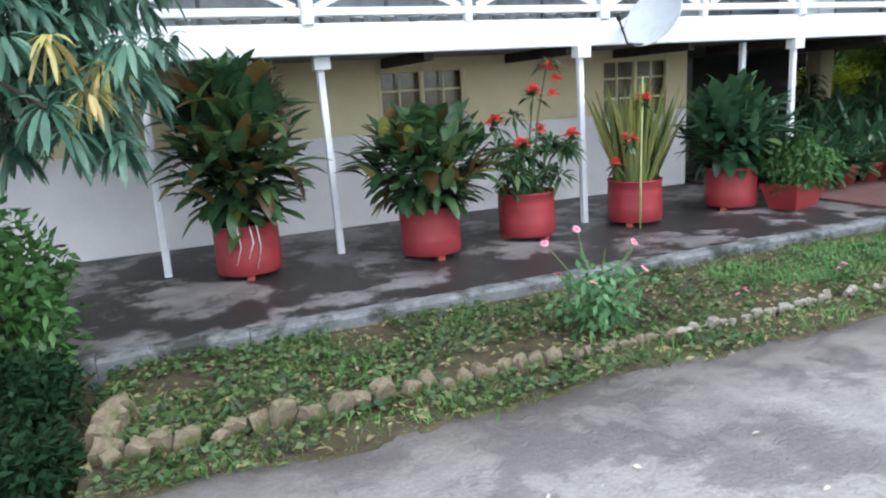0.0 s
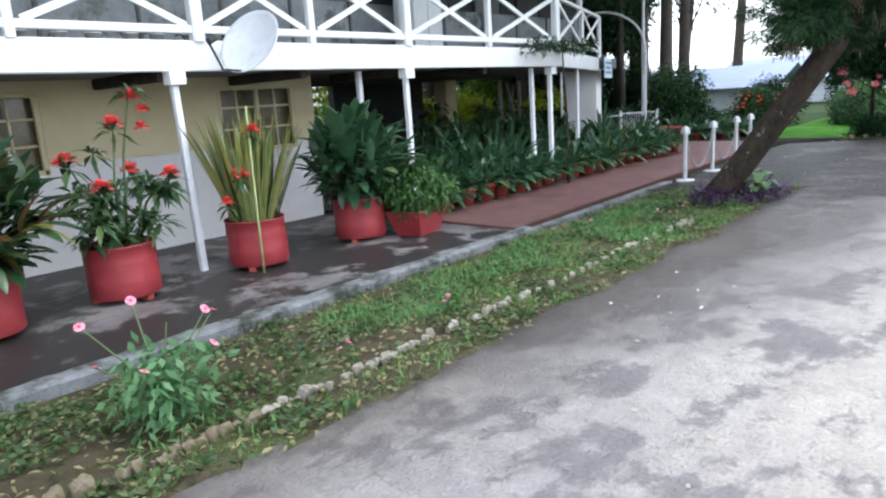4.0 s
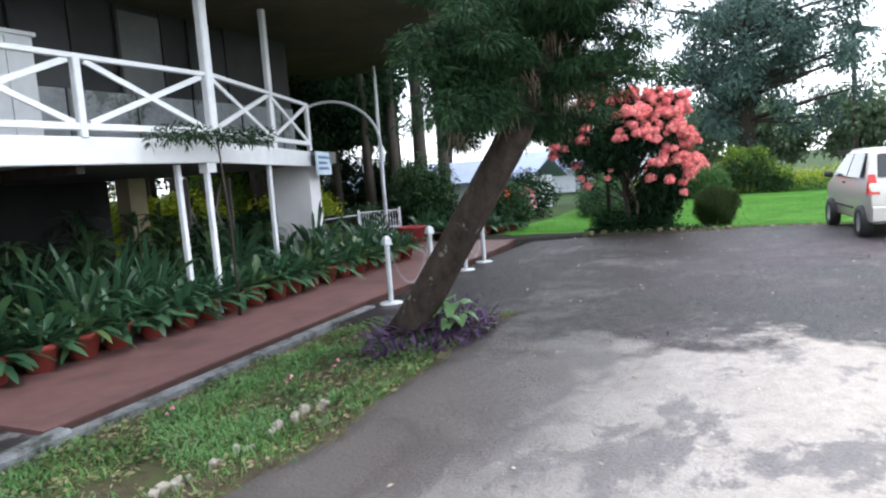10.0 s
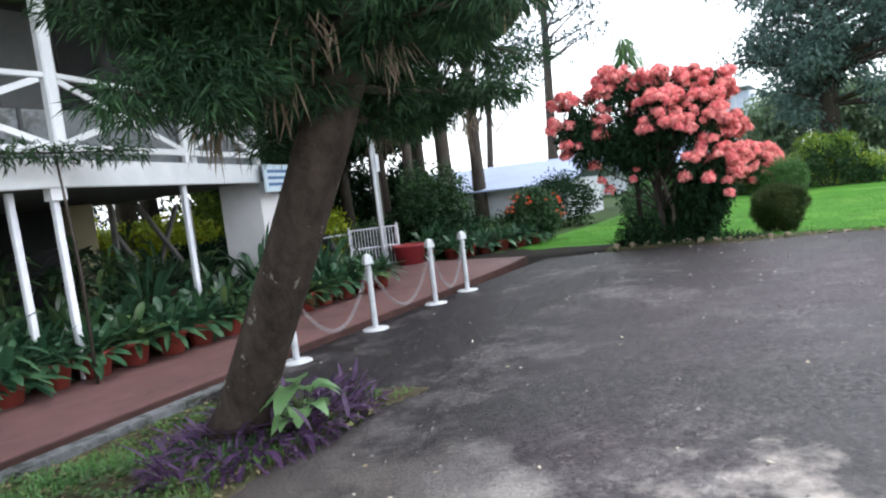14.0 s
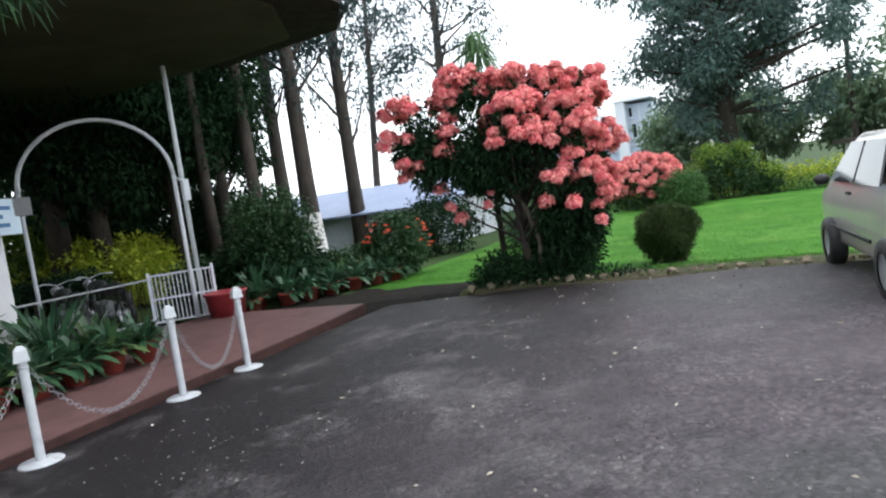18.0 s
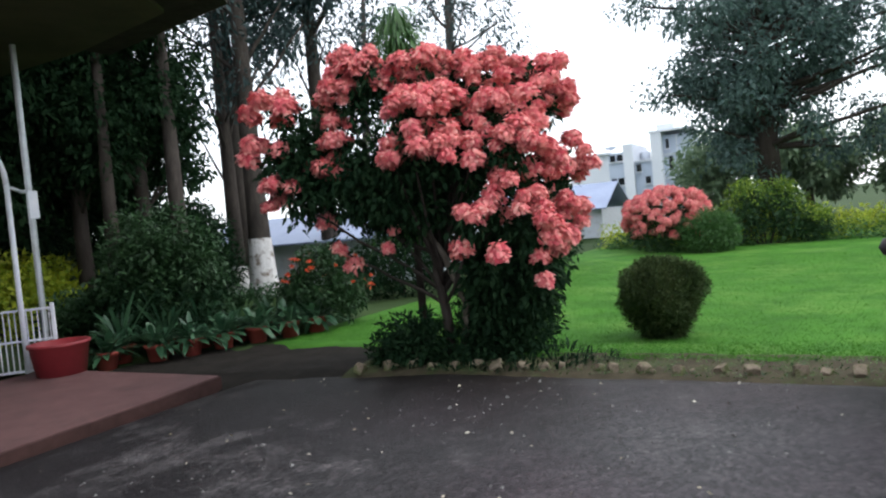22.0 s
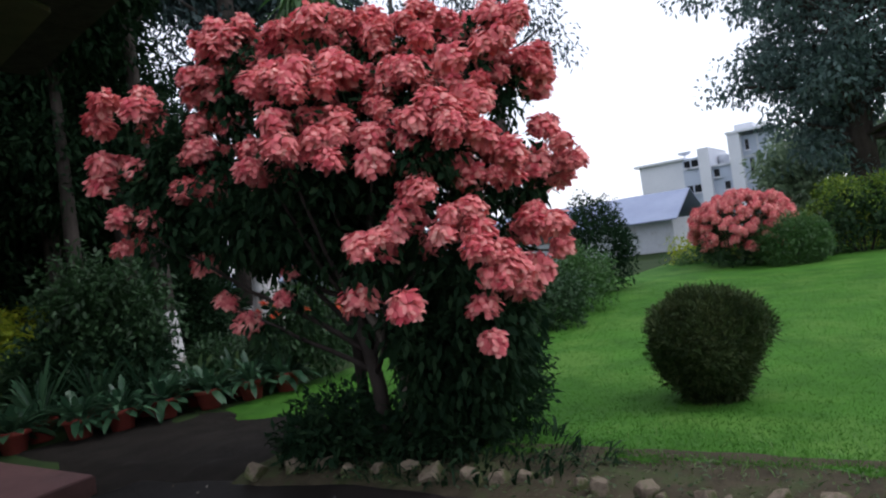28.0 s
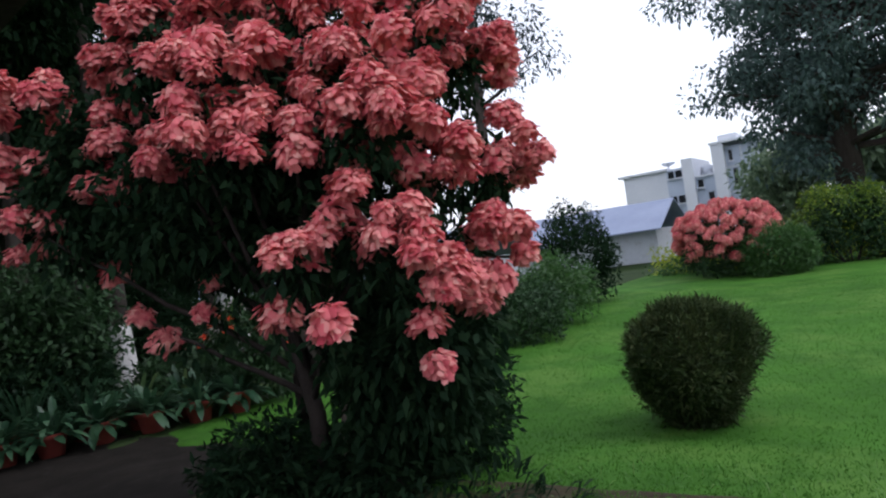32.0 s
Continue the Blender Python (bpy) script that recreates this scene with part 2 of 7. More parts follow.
def leafy(name, cols, rough=0.45, through=0.35, sheen=0.5):
    """Leaves that differ one from the next, and let some light through."""
    m, nt, b = nodes_of(name, rough)
    g = nt.nodes.new("ShaderNodeNewGeometry")
    stops = [(i / max(1, len(cols) - 1), c) for i, c in enumerate(cols)]
    oi = nt.nodes.new("ShaderNodeObjectInfo")
    add = nt.nodes.new("ShaderNodeMath")
    add.operation = "ADD"
    nt.links.new(g.outputs["Random Per Island"], add.inputs[0])
    nt.links.new(oi.outputs["Random"], add.inputs[1])
    fr = nt.nodes.new("ShaderNodeMath")
    fr.operation = "FRACT"
    nt.links.new(add.outputs[0], fr.inputs[0])
    col = ramp(nt, fr.outputs[0], stops)
    col = mixed(nt, 0.35, col, ramp(nt, noise_of(nt, 3.0, 3), [(0.35, cols[0]), (0.7, cols[-1])]))
    nt.links.new(col, b.inputs["Base Color"])
    b.inputs["Specular IOR Level"].default_value = sheen
    tr = nt.nodes.new("ShaderNodeBsdfTranslucent")
    nt.links.new(col, tr.inputs[0])
    mx = nt.nodes.new("ShaderNodeMixShader")
    mx.inputs[0].default_value = through
    nt.links.new(b.outputs[0], mx.inputs[1])
    nt.links.new(tr.outputs[0], mx.inputs[2])
    nt.links.new(mx.outputs[0], nt.nodes["Material Output"].inputs[0])
    return m


WHITE = surface("white_paint", (0.66, 0.68, 0.71), (0.82, 0.83, 0.84), 3, 40, 0.5, bump=0.15, dirt=(0.45, 0.44, 0.42), dirt_at=(0.62, 0.8))
WHITE_POLE = surface("chipped_white_paint", (0.6, 0.62, 0.68), (0.8, 0.8, 0.84), 5, 60, 0.5, bump=0.2, dirt=(0.3, 0.29, 0.3), dirt_at=(0.62, 0.72))
WALL_CREAM = surface("cream_wall_paint", (0.55, 0.48, 0.3), (0.68, 0.6, 0.4), 1.5, 50, 0.8, dirt=(0.42, 0.38, 0.27), dirt_at=(0.6, 0.8))
WALL_WHITE = surface("whitewashed_plaster", (0.62, 0.6, 0.62), (0.78, 0.76, 0.77), 1.2, 50, 0.8, dirt=(0.5, 0.46, 0.44), dirt_at=(0.6, 0.8))
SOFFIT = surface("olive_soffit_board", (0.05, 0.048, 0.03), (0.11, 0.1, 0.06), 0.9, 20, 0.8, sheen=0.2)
UPPER = surface("boarded_and_shaded_wall", (0.028, 0.029, 0.033), (0.055, 0.055, 0.056), 1.3, 30, 0.7, sheen=0.3)
CEIL = surface("underside_boards", (0.12, 0.12, 0.125), (0.2, 0.2, 0.2), 2, 30, 0.8)
DRUM = surface("red_oxide_paint", (0.2, 0.02, 0.026), (0.31, 0.034, 0.042), 5, 70, 0.5, bump=0.2, dirt=(0.2, 0.04, 0.035), dirt_at=(0.6, 0.72))
CLAY = surface("clay_pot", (0.22, 0.032, 0.024), (0.33, 0.055, 0.038), 8, 70, 0.75, dirt=(0.17, 0.06, 0.045), dirt_at=(0.6, 0.72))
SOIL = surface("potting_soil", (0.02, 0.014, 0.01), (0.05, 0.035, 0.025), 20, 120, 0.95, bump=0.8, sheen=0.12)
BARK = surface("bark", (0.05, 0.04, 0.032), (0.2, 0.17, 0.14), 6, 40, 0.9, bump=0.9, stretch=(1, 1, 0.35), dirt=(0.3, 0.28, 0.24), dirt_at=(0.6, 0.66), sheen=0.12)
BARK_GREY = surface("smooth_grey_bark", (0.03, 0.026, 0.024), (0.095, 0.078, 0.068), 9, 50, 0.9, bump=1.0, stretch=(1, 1, 0.25), sheen=0.12)
BARK_DARK = surface("dark_bark", (0.025, 0.02, 0.018), (0.07, 0.058, 0.05), 6, 40, 0.9, bump=0.7, stretch=(1, 1, 0.3), sheen=0.12)
BARK_SCALY = surface("scaly_mottled_bark", (0.016, 0.012, 0.01), (0.07, 0.055, 0.045), 9, 50, 0.9, bump=1.0, stretch=(1, 1, 0.6), dirt=(0.2, 0.185, 0.16), dirt_at=(0.6, 0.64), sheen=0.12)
LIME = surface("limewashed_bark", (0.45, 0.43, 0.42), (0.75, 0.73, 0.72), 7, 40, 0.9, bump=0.6, stretch=(1, 1, 0.25), dirt=(0.2, 0.16, 0.13), dirt_at=(0.52, 0.62))
STONE = surface("edging_stone", (0.1, 0.078, 0.055), (0.27, 0.22, 0.165), 14, 80, 0.9, bump=0.7, dirt=(0.075, 0.085, 0.035), dirt_at=(0.47, 0.58), sheen=0.12)
STONE_PALE = surface("pale_edging_stone", (0.14, 0.125, 0.1), (0.42, 0.39, 0.34), 14, 80, 0.9, bump=0.7, dirt=(0.085, 0.08, 0.045), dirt_at=(0.47, 0.58), sheen=0.12)
KERB = surface("mossy_concrete_edge", (0.09, 0.095, 0.1), (0.22, 0.225, 0.24), 7, 60, 0.85, bump=0.8, dirt=(0.04, 0.045, 0.038), dirt_at=(0.47, 0.6), sheen=0.25)
TERRACE = surface("damp_concrete", (0.07, 0.064, 0.066), (0.24, 0.225, 0.23), 2.2, 50, 0.5, bump=0.35, dirt=(0.02, 0.018, 0.018), dirt_at=(0.44, 0.5))
REDWALK = surface("red_cement_walk", (0.098, 0.05, 0.048), (0.165, 0.088, 0.084), 2.6, 60, 0.6, bump=0.35, dirt=(0.085, 0.048, 0.045), dirt_at=(0.52, 0.66), sheen=0.3)
REDEDGE = surface("dark_red_edge", (0.03, 0.015, 0.013), (0.065, 0.032, 0.028), 6, 60, 0.8, sheen=0.2)
GLASS_DARK, _nt, _b = nodes_of("window_glass", 0.05)
_b.inputs["Base Color"].default_value = (0.02, 0.022, 0.025, 1)
PANE = surface("curtained_glass", (0.06, 0.05, 0.035), (0.2, 0.17, 0.11), 4, 30, 0.15, bump=0)
METAL = surface("galvanised_steel", (0.4, 0.42, 0.44), (0.6, 0.62, 0.64), 8, 60, 0.4, 0.7, bump=0.1)
DISHGREY = surface("dish_grey_paint", (0.5, 0.53, 0.58), (0.62, 0.65, 0.7), 6, 60, 0.45, dirt=(0.42, 0.43, 0.45))
BLACK = surface("black_plastic", (0.012, 0.012, 0.012), (0.025, 0.025, 0.025), 10, 60, 0.6)
GARDEN = surface("garden_soil", (0.03, 0.026, 0.016), (0.085, 0.07, 0.045), 5, 40, 0.95, bump=0.9, dirt=(0.055, 0.066, 0.028), dirt_at=(0.5, 0.62), sheen=0.12)
# trodden earth, near-black because tree shade is put into its colour
SHADE_SOIL = surface("shade_darkened_earth", (0.009, 0.0075, 0.006), (0.026, 0.022, 0.018), 4, 50, 0.95, bump=0.7, dirt=(0.06, 0.055, 0.05), dirt_at=(0.62, 0.75), sheen=0.12)
FARGROUND = surface("rough_grass_ground", (0.02, 0.04, 0.014), (0.05, 0.08, 0.025), 0.6, 12, 0.95, sheen=0.12)
LAWN = surface("mown_lawn", (0.024, 0.085, 0.009), (0.07, 0.2, 0.022), 1.1, 26, 0.9, bump=0.9, dirt=(0.085, 0.19, 0.03), dirt_at=(0.5, 0.62), sheen=0.12)


def math_node(nt, op, *vals):
    x = nt.nodes.new("ShaderNodeMath")
    x.operation = op
    for sock, val in zip(x.inputs, vals):
        if isinstance(val, bpy.types.NodeSocket):
            nt.links.new(val, sock)
        else:
            sock.default_value = val
    return x.outputs[0]


def road_material():
    """Pale worn cement for the lit stretch of the drive, dark gravelly asphalt for the tree-shaded one."""
    m, nt, b = nodes_of("worn_drive_surface", 0.5)
    c = nt.nodes.new("ShaderNodeTexCoord")
    sep = nt.nodes.new("ShaderNodeSeparateXYZ")
    nt.links.new(c.outputs["Object"], sep.inputs[0])
    # pale-to-dark edge lies where tree shade begins; shade is put into the colour
    warp = noise_of(nt, 0.55, 7, 0.66)
    edge = math_node(nt, "MULTIPLY_ADD", warp, 5.5, sep.outputs["X"])
    mr = nt.nodes.new("ShaderNodeMapRange")
    mr.inputs[1].default_value, mr.inputs[2].default_value = 13.1, 13.6
    nt.links.new(edge, mr.inputs[0])
    asphalt = mr.outputs[0]
    mid = noise_of(nt, 2.1, 7, 0.7)
    broad = noise_of(nt, 0.35, 5, 0.6)
    pale = ramp(nt, mid, [(0.3, (0.25, 0.238, 0.24)), (0.5, (0.3, 0.288, 0.288)), (0.7, (0.36, 0.348, 0.342))])
    pale = mixed(nt, ramp(nt, broad, [(0.4, (0, 0, 0)), (0.6, (1, 1, 1))]), mixed(nt, 0.5, pale, (0.17, 0.158, 0.166)), mixed(nt, 0.45, pale, (0.38, 0.343, 0.312)))
    # sky glare put into the colour: paler towards the middle of the drive
    wr = nt.nodes.new("ShaderNodeMapRange")
    wr.inputs[1].default_value, wr.inputs[2].default_value, wr.inputs[4].default_value = 1.9, -0.9, 0.85
    nt.links.new(math_node(nt, "MULTIPLY_ADD", noise_of(nt, 0.7, 6, 0.65), 1.6, sep.outputs["Y"]), wr.inputs[0])
    pale = mixed(nt, wr.outputs[0], pale, (0.45, 0.392, 0.345))
    pale = mixed(nt, 0.45, pale, ramp(nt, noise_of(nt, 7.5, 8, 0.75), [(0.34, (0.55, 0.54, 0.55)), (0.5, (0.97, 0.97, 0.97)), (0.66, (1.25, 1.24, 1.22))]), "MULTIPLY")
    # damp patches with frayed edges, thinning out towards the middle of the drive
    patch = math_node(nt, "MULTIPLY_ADD", wr.outputs[0], -0.09, noise_of(nt, 1.05, 9, 0.7, stretch=(1, 1.35, 1)))
    damp = ramp(nt, patch, [(0.485, (0, 0, 0)), (0.525, (0.72, 0.72, 0.72)), (0.62, (0.9, 0.9, 0.9))])
    pale = mixed(nt, damp, pale, (0.135, 0.124, 0.132))
    # soil trodden out from the garden verge
    bank = nt.nodes.new("ShaderNodeMapRange")
    bank.inputs[1].default_value, bank.inputs[2].default_value, bank.inputs[3].default_value, bank.inputs[4].default_value = 3.0, 8.5, -0.75, 0.35
    nt.links.new(sep.outputs["X"], bank.inputs[0])
    verge = math_node(nt, "ADD", math_node(nt, "MULTIPLY_ADD", noise_of(nt, 1.1, 6, 0.65), 1.6, sep.outputs["Y"]), bank.outputs[0])
    vr = nt.nodes.new("ShaderNodeMapRange")
    vr.inputs[1].default_value, vr.inputs[2].default_value = 1.1, 2.5
    nt.links.new(verge, vr.inputs[0])
    pale = mixed(nt, math_node(nt, "MULTIPLY", vr.outputs[0], 0.88), pale, (0.068, 0.057, 0.053))
    dark = ramp(nt, mid, [(0.33, (0.044, 0.035, 0.041)), (0.55, (0.071, 0.056, 0.064)), (0.72, (0.106, 0.088, 0.096))])
    dark = mixed(nt, ramp(nt, noise_of(nt, 0.3, 3, 0.5), [(0.42, (0, 0, 0)), (0.58, (0.6, 0.6, 0.6))]), dark, (0.05, 0.054, 0.052))
    # darker towards the walkway: damp, plus building and conifer shade put into the colour
    damp_shade = nt.nodes.new("ShaderNodeMapRange")
    damp_shade.inputs[1].default_value, damp_shade.inputs[2].default_value, damp_shade.inputs[4].default_value = 0.2, 3.0, 0.92
    nt.links.new(math_node(nt, "MULTIPLY_ADD", noise_of(nt, 0.5, 5, 0.6), 1.6, sep.outputs["Y"]), damp_shade.inputs[0])
    dark = mixed(nt, damp_shade.outputs[0], dark, (0.014, 0.0115, 0.0125))
    dusty = ramp(nt, noise_of(nt, 0.8, 8, 0.72), [(0.52, (0, 0, 0)), (0.64, (0.6, 0.6, 0.6))])
    dark = mixed(nt, dusty, dark, (0.13, 0.118, 0.12))
    # loose gravel: a tone for every chip
    gv = nt.nodes.new("ShaderNodeTexVoronoi")
    gv.inputs["Scale"].default_value = 34
    nt.links.new(c.outputs["Object"], gv.inputs["Vector"])
    gs = nt.nodes.new("ShaderNodeSeparateColor")
    nt.links.new(gv.outputs["Color"], gs.inputs[0])
    chips = ramp(nt, gs.outputs[0], [(0.0, (0.45, 0.44, 0.45)), (0.6, (0.95, 0.95, 0.95)), (0.85, (1.25, 1.23, 1.22)), (1.0, (1.8, 1.76, 1.74))])
    loose = ramp(nt, noise_of(nt, 0.7, 5, 0.65), [(0.38, (0.45, 0.45, 0.45)), (0.6, (1, 1, 1))])
    dark = mixed(nt, loose, dark, mixed(nt, 1.0, dark, chips, "MULTIPLY"))
    # near-black brown spread over the far end of the asphalt
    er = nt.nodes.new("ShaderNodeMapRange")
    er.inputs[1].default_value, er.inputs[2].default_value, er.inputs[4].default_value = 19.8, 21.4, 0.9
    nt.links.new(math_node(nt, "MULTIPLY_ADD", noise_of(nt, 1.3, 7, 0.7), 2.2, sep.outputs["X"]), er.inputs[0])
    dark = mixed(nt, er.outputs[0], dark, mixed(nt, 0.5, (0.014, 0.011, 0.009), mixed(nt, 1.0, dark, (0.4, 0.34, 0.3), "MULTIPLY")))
    col = mixed(nt, asphalt, pale, dark)
    fine = noise_of(nt, 55, 4, 0.75)
    col = mixed(nt, 0.3, col, ramp(nt, fine, [(0.3, (0.45, 0.45, 0.45)), (0.52, (1, 1, 1)), (0.7, (1.5, 1.5, 1.5))]), "MULTIPLY")
    # thin branching cracks
    cr = nt.nodes.new("ShaderNodeTexVoronoi")
    cr.feature = "DISTANCE_TO_EDGE"
    cr.inputs["Scale"].default_value = 0.55
    off = nt.nodes.new("ShaderNodeVectorMath")
    off.operation = "MULTIPLY_ADD"
    wob = nt.nodes.new("ShaderNodeTexNoise")
    wob.inputs["Scale"].default_value, wob.inputs["Detail"].default_value = 2.5, 6
    nt.links.new(c.outputs["Object"], wob.inputs[0])
    nt.links.new(wob.outputs["Color"], off.inputs[0])
    off.inputs[1].default_value = (0.7, 0.7, 0.7)
    nt.links.new(c.outputs["Object"], off.inputs[2])
    nt.links.new(off.outputs[0], cr.inputs["Vector"])
    crack = ramp(nt, cr.outputs["Distance"], [(0.0, (0.35, 0.35, 0.35)), (0.008, (0, 0, 0))])
    col = mixed(nt, mixed(nt, mid, (0, 0, 0), crack), col, (0.02, 0.018, 0.018))
    nt.links.new(col, b.inputs["Base Color"])
    r = mixed(nt, asphalt, mixed(nt, damp, (0.5, 0.5, 0.5), (0.3, 0.3, 0.3)), (0.55, 0.55, 0.55))
    nt.links.new(r, b.inputs["Roughness"])
    nt.links.new(math_node(nt, "MULTIPLY_ADD", asphalt, -0.05, 0.25), b.inputs["Specular IOR Level"])
    h = math_node(nt, "MULTIPLY_ADD", gv.outputs["Distance"], -0.6, fine)
    bump_of(nt, b, h, 0.9, 0.012)
    return m


ROAD = road_material()
L_MANGO = leafy("mango_leaf", [(0.03, 0.09, 0.07), (0.1, 0.22, 0.16), (0.26, 0.42, 0.31)], 0.3, 0.45)
L_MANGO_NEW = leafy("young_mango_leaf", [(0.5, 0.36, 0.13), (0.6, 0.5, 0.25), (0.4, 0.42, 0.12)], 0.4)
L_CANNA = leafy("broad_leaf", [(0.014, 0.045, 0.024), (0.03, 0.085, 0.04), (0.06, 0.14, 0.06), (0.14, 0.2, 0.07)], 0.28)
L_BRONZE = leafy("bronze_leaf", [(0.06, 0.028, 0.015), (0.1, 0.05, 0.02), (0.18, 0.14, 0.04)], 0.35)
L_GOLD = leafy("yellowing_leaf", [(0.25, 0.27, 0.06), (0.36, 0.33, 0.1)], 0.4)
L_SNAKE = leafy("snake_plant_blade", [(0.06, 0.11, 0.05), (0.1, 0.16, 0.06), (0.32, 0.3, 0.09)], 0.4, 0.15)
L_STRAP = leafy("strap_leaf", [(0.02, 0.06, 0.03), (0.038, 0.1, 0.05), (0.085, 0.17, 0.085)], 0.36, 0.25, 0.4)
# near-black: shade inside crowns and under trees is put into this leaf colour
L_DARK = leafy("shade_darkened_leaf", [(0.007, 0.02, 0.01), (0.013, 0.034, 0.015), (0.026, 0.054, 0.022)], 0.7, 0.2, 0.06)
L_WEED = leafy("creeping_weed_leaf", [(0.016, 0.042, 0.013), (0.035, 0.09, 0.024), (0.075, 0.16, 0.04), (0.12, 0.13, 0.05)], 0.55)
L_OLIVE = leafy("yellowing_shrub_leaf", [(0.035, 0.09, 0.016), (0.09, 0.18, 0.025), (0.26, 0.34, 0.035)], 0.6, 0.3, 0.2)
L_SHADE = leafy("shade_garden_leaf", [(0.014, 0.04, 0.014), (0.026, 0.068, 0.022), (0.045, 0.1, 0.035)], 0.55, 0.25, 0.3)
L_MID = leafy("mid_green_leaf", [(0.03, 0.085, 0.02), (0.05, 0.13, 0.03), (0.08, 0.18, 0.04)], 0.5)
L_LIME = leafy("yellow_green_leaf", [(0.2, 0.31, 0.025), (0.36, 0.46, 0.035), (0.55, 0.55, 0.04)], 0.5)
# haze is put into this pale leaf colour
L_HAZE = leafy("haze_paled_leaf", [(0.07, 0.12, 0.07), (0.12, 0.19, 0.1), (0.19, 0.26, 0.14)], 0.6, 0.4)
L_BLUE = leafy("silver_oak_leaf", [(0.018, 0.036, 0.036), (0.028, 0.054, 0.054), (0.045, 0.076, 0.074)], 0.6, 0.25, 0.3)
L_CONIF = leafy("conifer_spray", [(0.009, 0.026, 0.013), (0.016, 0.042, 0.018), (0.042, 0.1, 0.034)], 0.65, 0.15, 0.2)
L_BUSH = leafy("brownish_bush_leaf", [(0.014, 0.03, 0.01), (0.034, 0.066, 0.018), (0.08, 0.098, 0.032)], 0.65, 0.2, 0.2)
L_BROWN = leafy("dead_spray", [(0.12, 0.09, 0.06), (0.2, 0.16, 0.11)], 0.8, 0.2)
L_PURPLE = leafy("purple_leaf", [(0.035, 0.014, 0.05), (0.07, 0.03, 0.095), (0.13, 0.075, 0.15)], 0.45)
L_GRASS = leafy("grass_blade", [(0.05, 0.15, 0.025), (0.09, 0.23, 0.045), (0.17, 0.28, 0.08)], 0.55)
L_VERGE = leafy("trodden_grass_blade", [(0.05, 0.1, 0.028), (0.1, 0.16, 0.05), (0.24, 0.21, 0.1)], 0.6)
# dark foliage lightened and blued, with distance haze put into the colour
L_FARDARK = leafy("haze_paled_dark_leaf", [(0.032, 0.06, 0.056), (0.062, 0.108, 0.096), (0.115, 0.18, 0.155)], 0.6, 0.3, 0.3)
L_LITTER = leafy("leaf_litter", [(0.14, 0.1, 0.05), (0.26, 0.21, 0.11), (0.1, 0.15, 0.05)], 0.8, 0.1)
PINK = leafy("salmon_bract", [(0.5, 0.045, 0.075), (0.76, 0.13, 0.16), (0.9, 0.28, 0.28), (0.96, 0.55, 0.46)], 0.7, 0.3, 0.3)
RED_FLOWER = leafy("red_petal", [(0.68, 0.06, 0.06), (0.84, 0.15, 0.13)], 0.5, 0.3)
ORANGE = leafy("orange_red_petal", [(0.7, 0.07, 0.03), (0.85, 0.18, 0.06)], 0.5, 0.3)
ROSE = leafy("pink_petal", [(0.6, 0.1, 0.25), (0.8, 0.5, 0.55)], 0.5, 0.3)
CREAM_PETAL = leafy("cream_petal", [(0.75, 0.7, 0.6), (0.8, 0.78, 0.75)], 0.5, 0.3)
STEM = surface("green_stem", (0.05, 0.08, 0.03), (0.1, 0.13, 0.05), 12, 60, 0.6)

# ---- ground ----
def sheet(xs, ys, height):
    s = Shape()
    vs = [(x, y, height(x, y)) for y in ys for x in xs]
    n = len(xs)
    return s.add(vs, [(j * n + i, j * n + i + 1, (j + 1) * n + i + 1, (j + 1) * n + i) for j in range(len(ys) - 1) for i in range(n - 1)])


def span(a, b, n):
    return [a + (b - a) * i / n for i in range(n + 1)]


far = [-900, -300, -120, -60, -40]
structure("ground", sheet(far + span(-30, 60, 30) + [90, 160, 400, 1500], far + span(-30, 40, 24) + [60, 120, 300, 900],
          lambda x, y: -0.6 if -30 < x < 50 and -25 < y < 26 else -0.1), FARGROUND, "rough grassy ground reaching to the horizon", "ground", True)
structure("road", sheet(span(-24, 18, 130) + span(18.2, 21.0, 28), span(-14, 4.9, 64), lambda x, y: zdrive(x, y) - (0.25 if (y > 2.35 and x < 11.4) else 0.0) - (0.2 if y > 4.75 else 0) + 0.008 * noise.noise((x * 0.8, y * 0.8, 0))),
          ROAD, "worn grey drive, light and tree shade painted as pale cement and dark asphalt", "road", True)


def bed_height(x, y):
    k = (y - 2.0) / 2.3
    return zroad(2.0) + 0.012 - 0.15 * max(0, k) + 0.03 * noise.noise((x * 2.1, y * 2.1, 3.0)) - (0.1 if x < -0.85 or x > 11.95 else 0) - (0.07 if y < 2.16 + 0.2 * noise.noise((x * 1.3, 0, 7)) + 0.06 * noise.noise((x * 6, 0, 3)) else 0)


structure("garden_bed", sheet(span(-1.0, 12.1, 330), span(1.9, 4.32, 60), bed_height), GARDEN, "strip of weedy soil between terrace and drive", "garden bed", True)
structure("side_bed", sheet(span(-9, -0.95, 40), span(2.1, 4.3, 12), lambda x, y: -0.1 + 0.05 * noise.noise((x, y, 5))), GARDEN, "dark planted soil at the end of the terrace", "garden bed", True)


def garden_height(x, y):
    """The garden falls gently away behind the edging stones and lies level from there on."""
    low = float(np.interp(x, (20.6, 21.3, 23.6, 60), (0.06, 0.03, -0.27, -0.28)))
    k = float(np.clip((y - 2.2) / 3.5, 0, 1))
    return low * (1 - k) - 0.13 * k


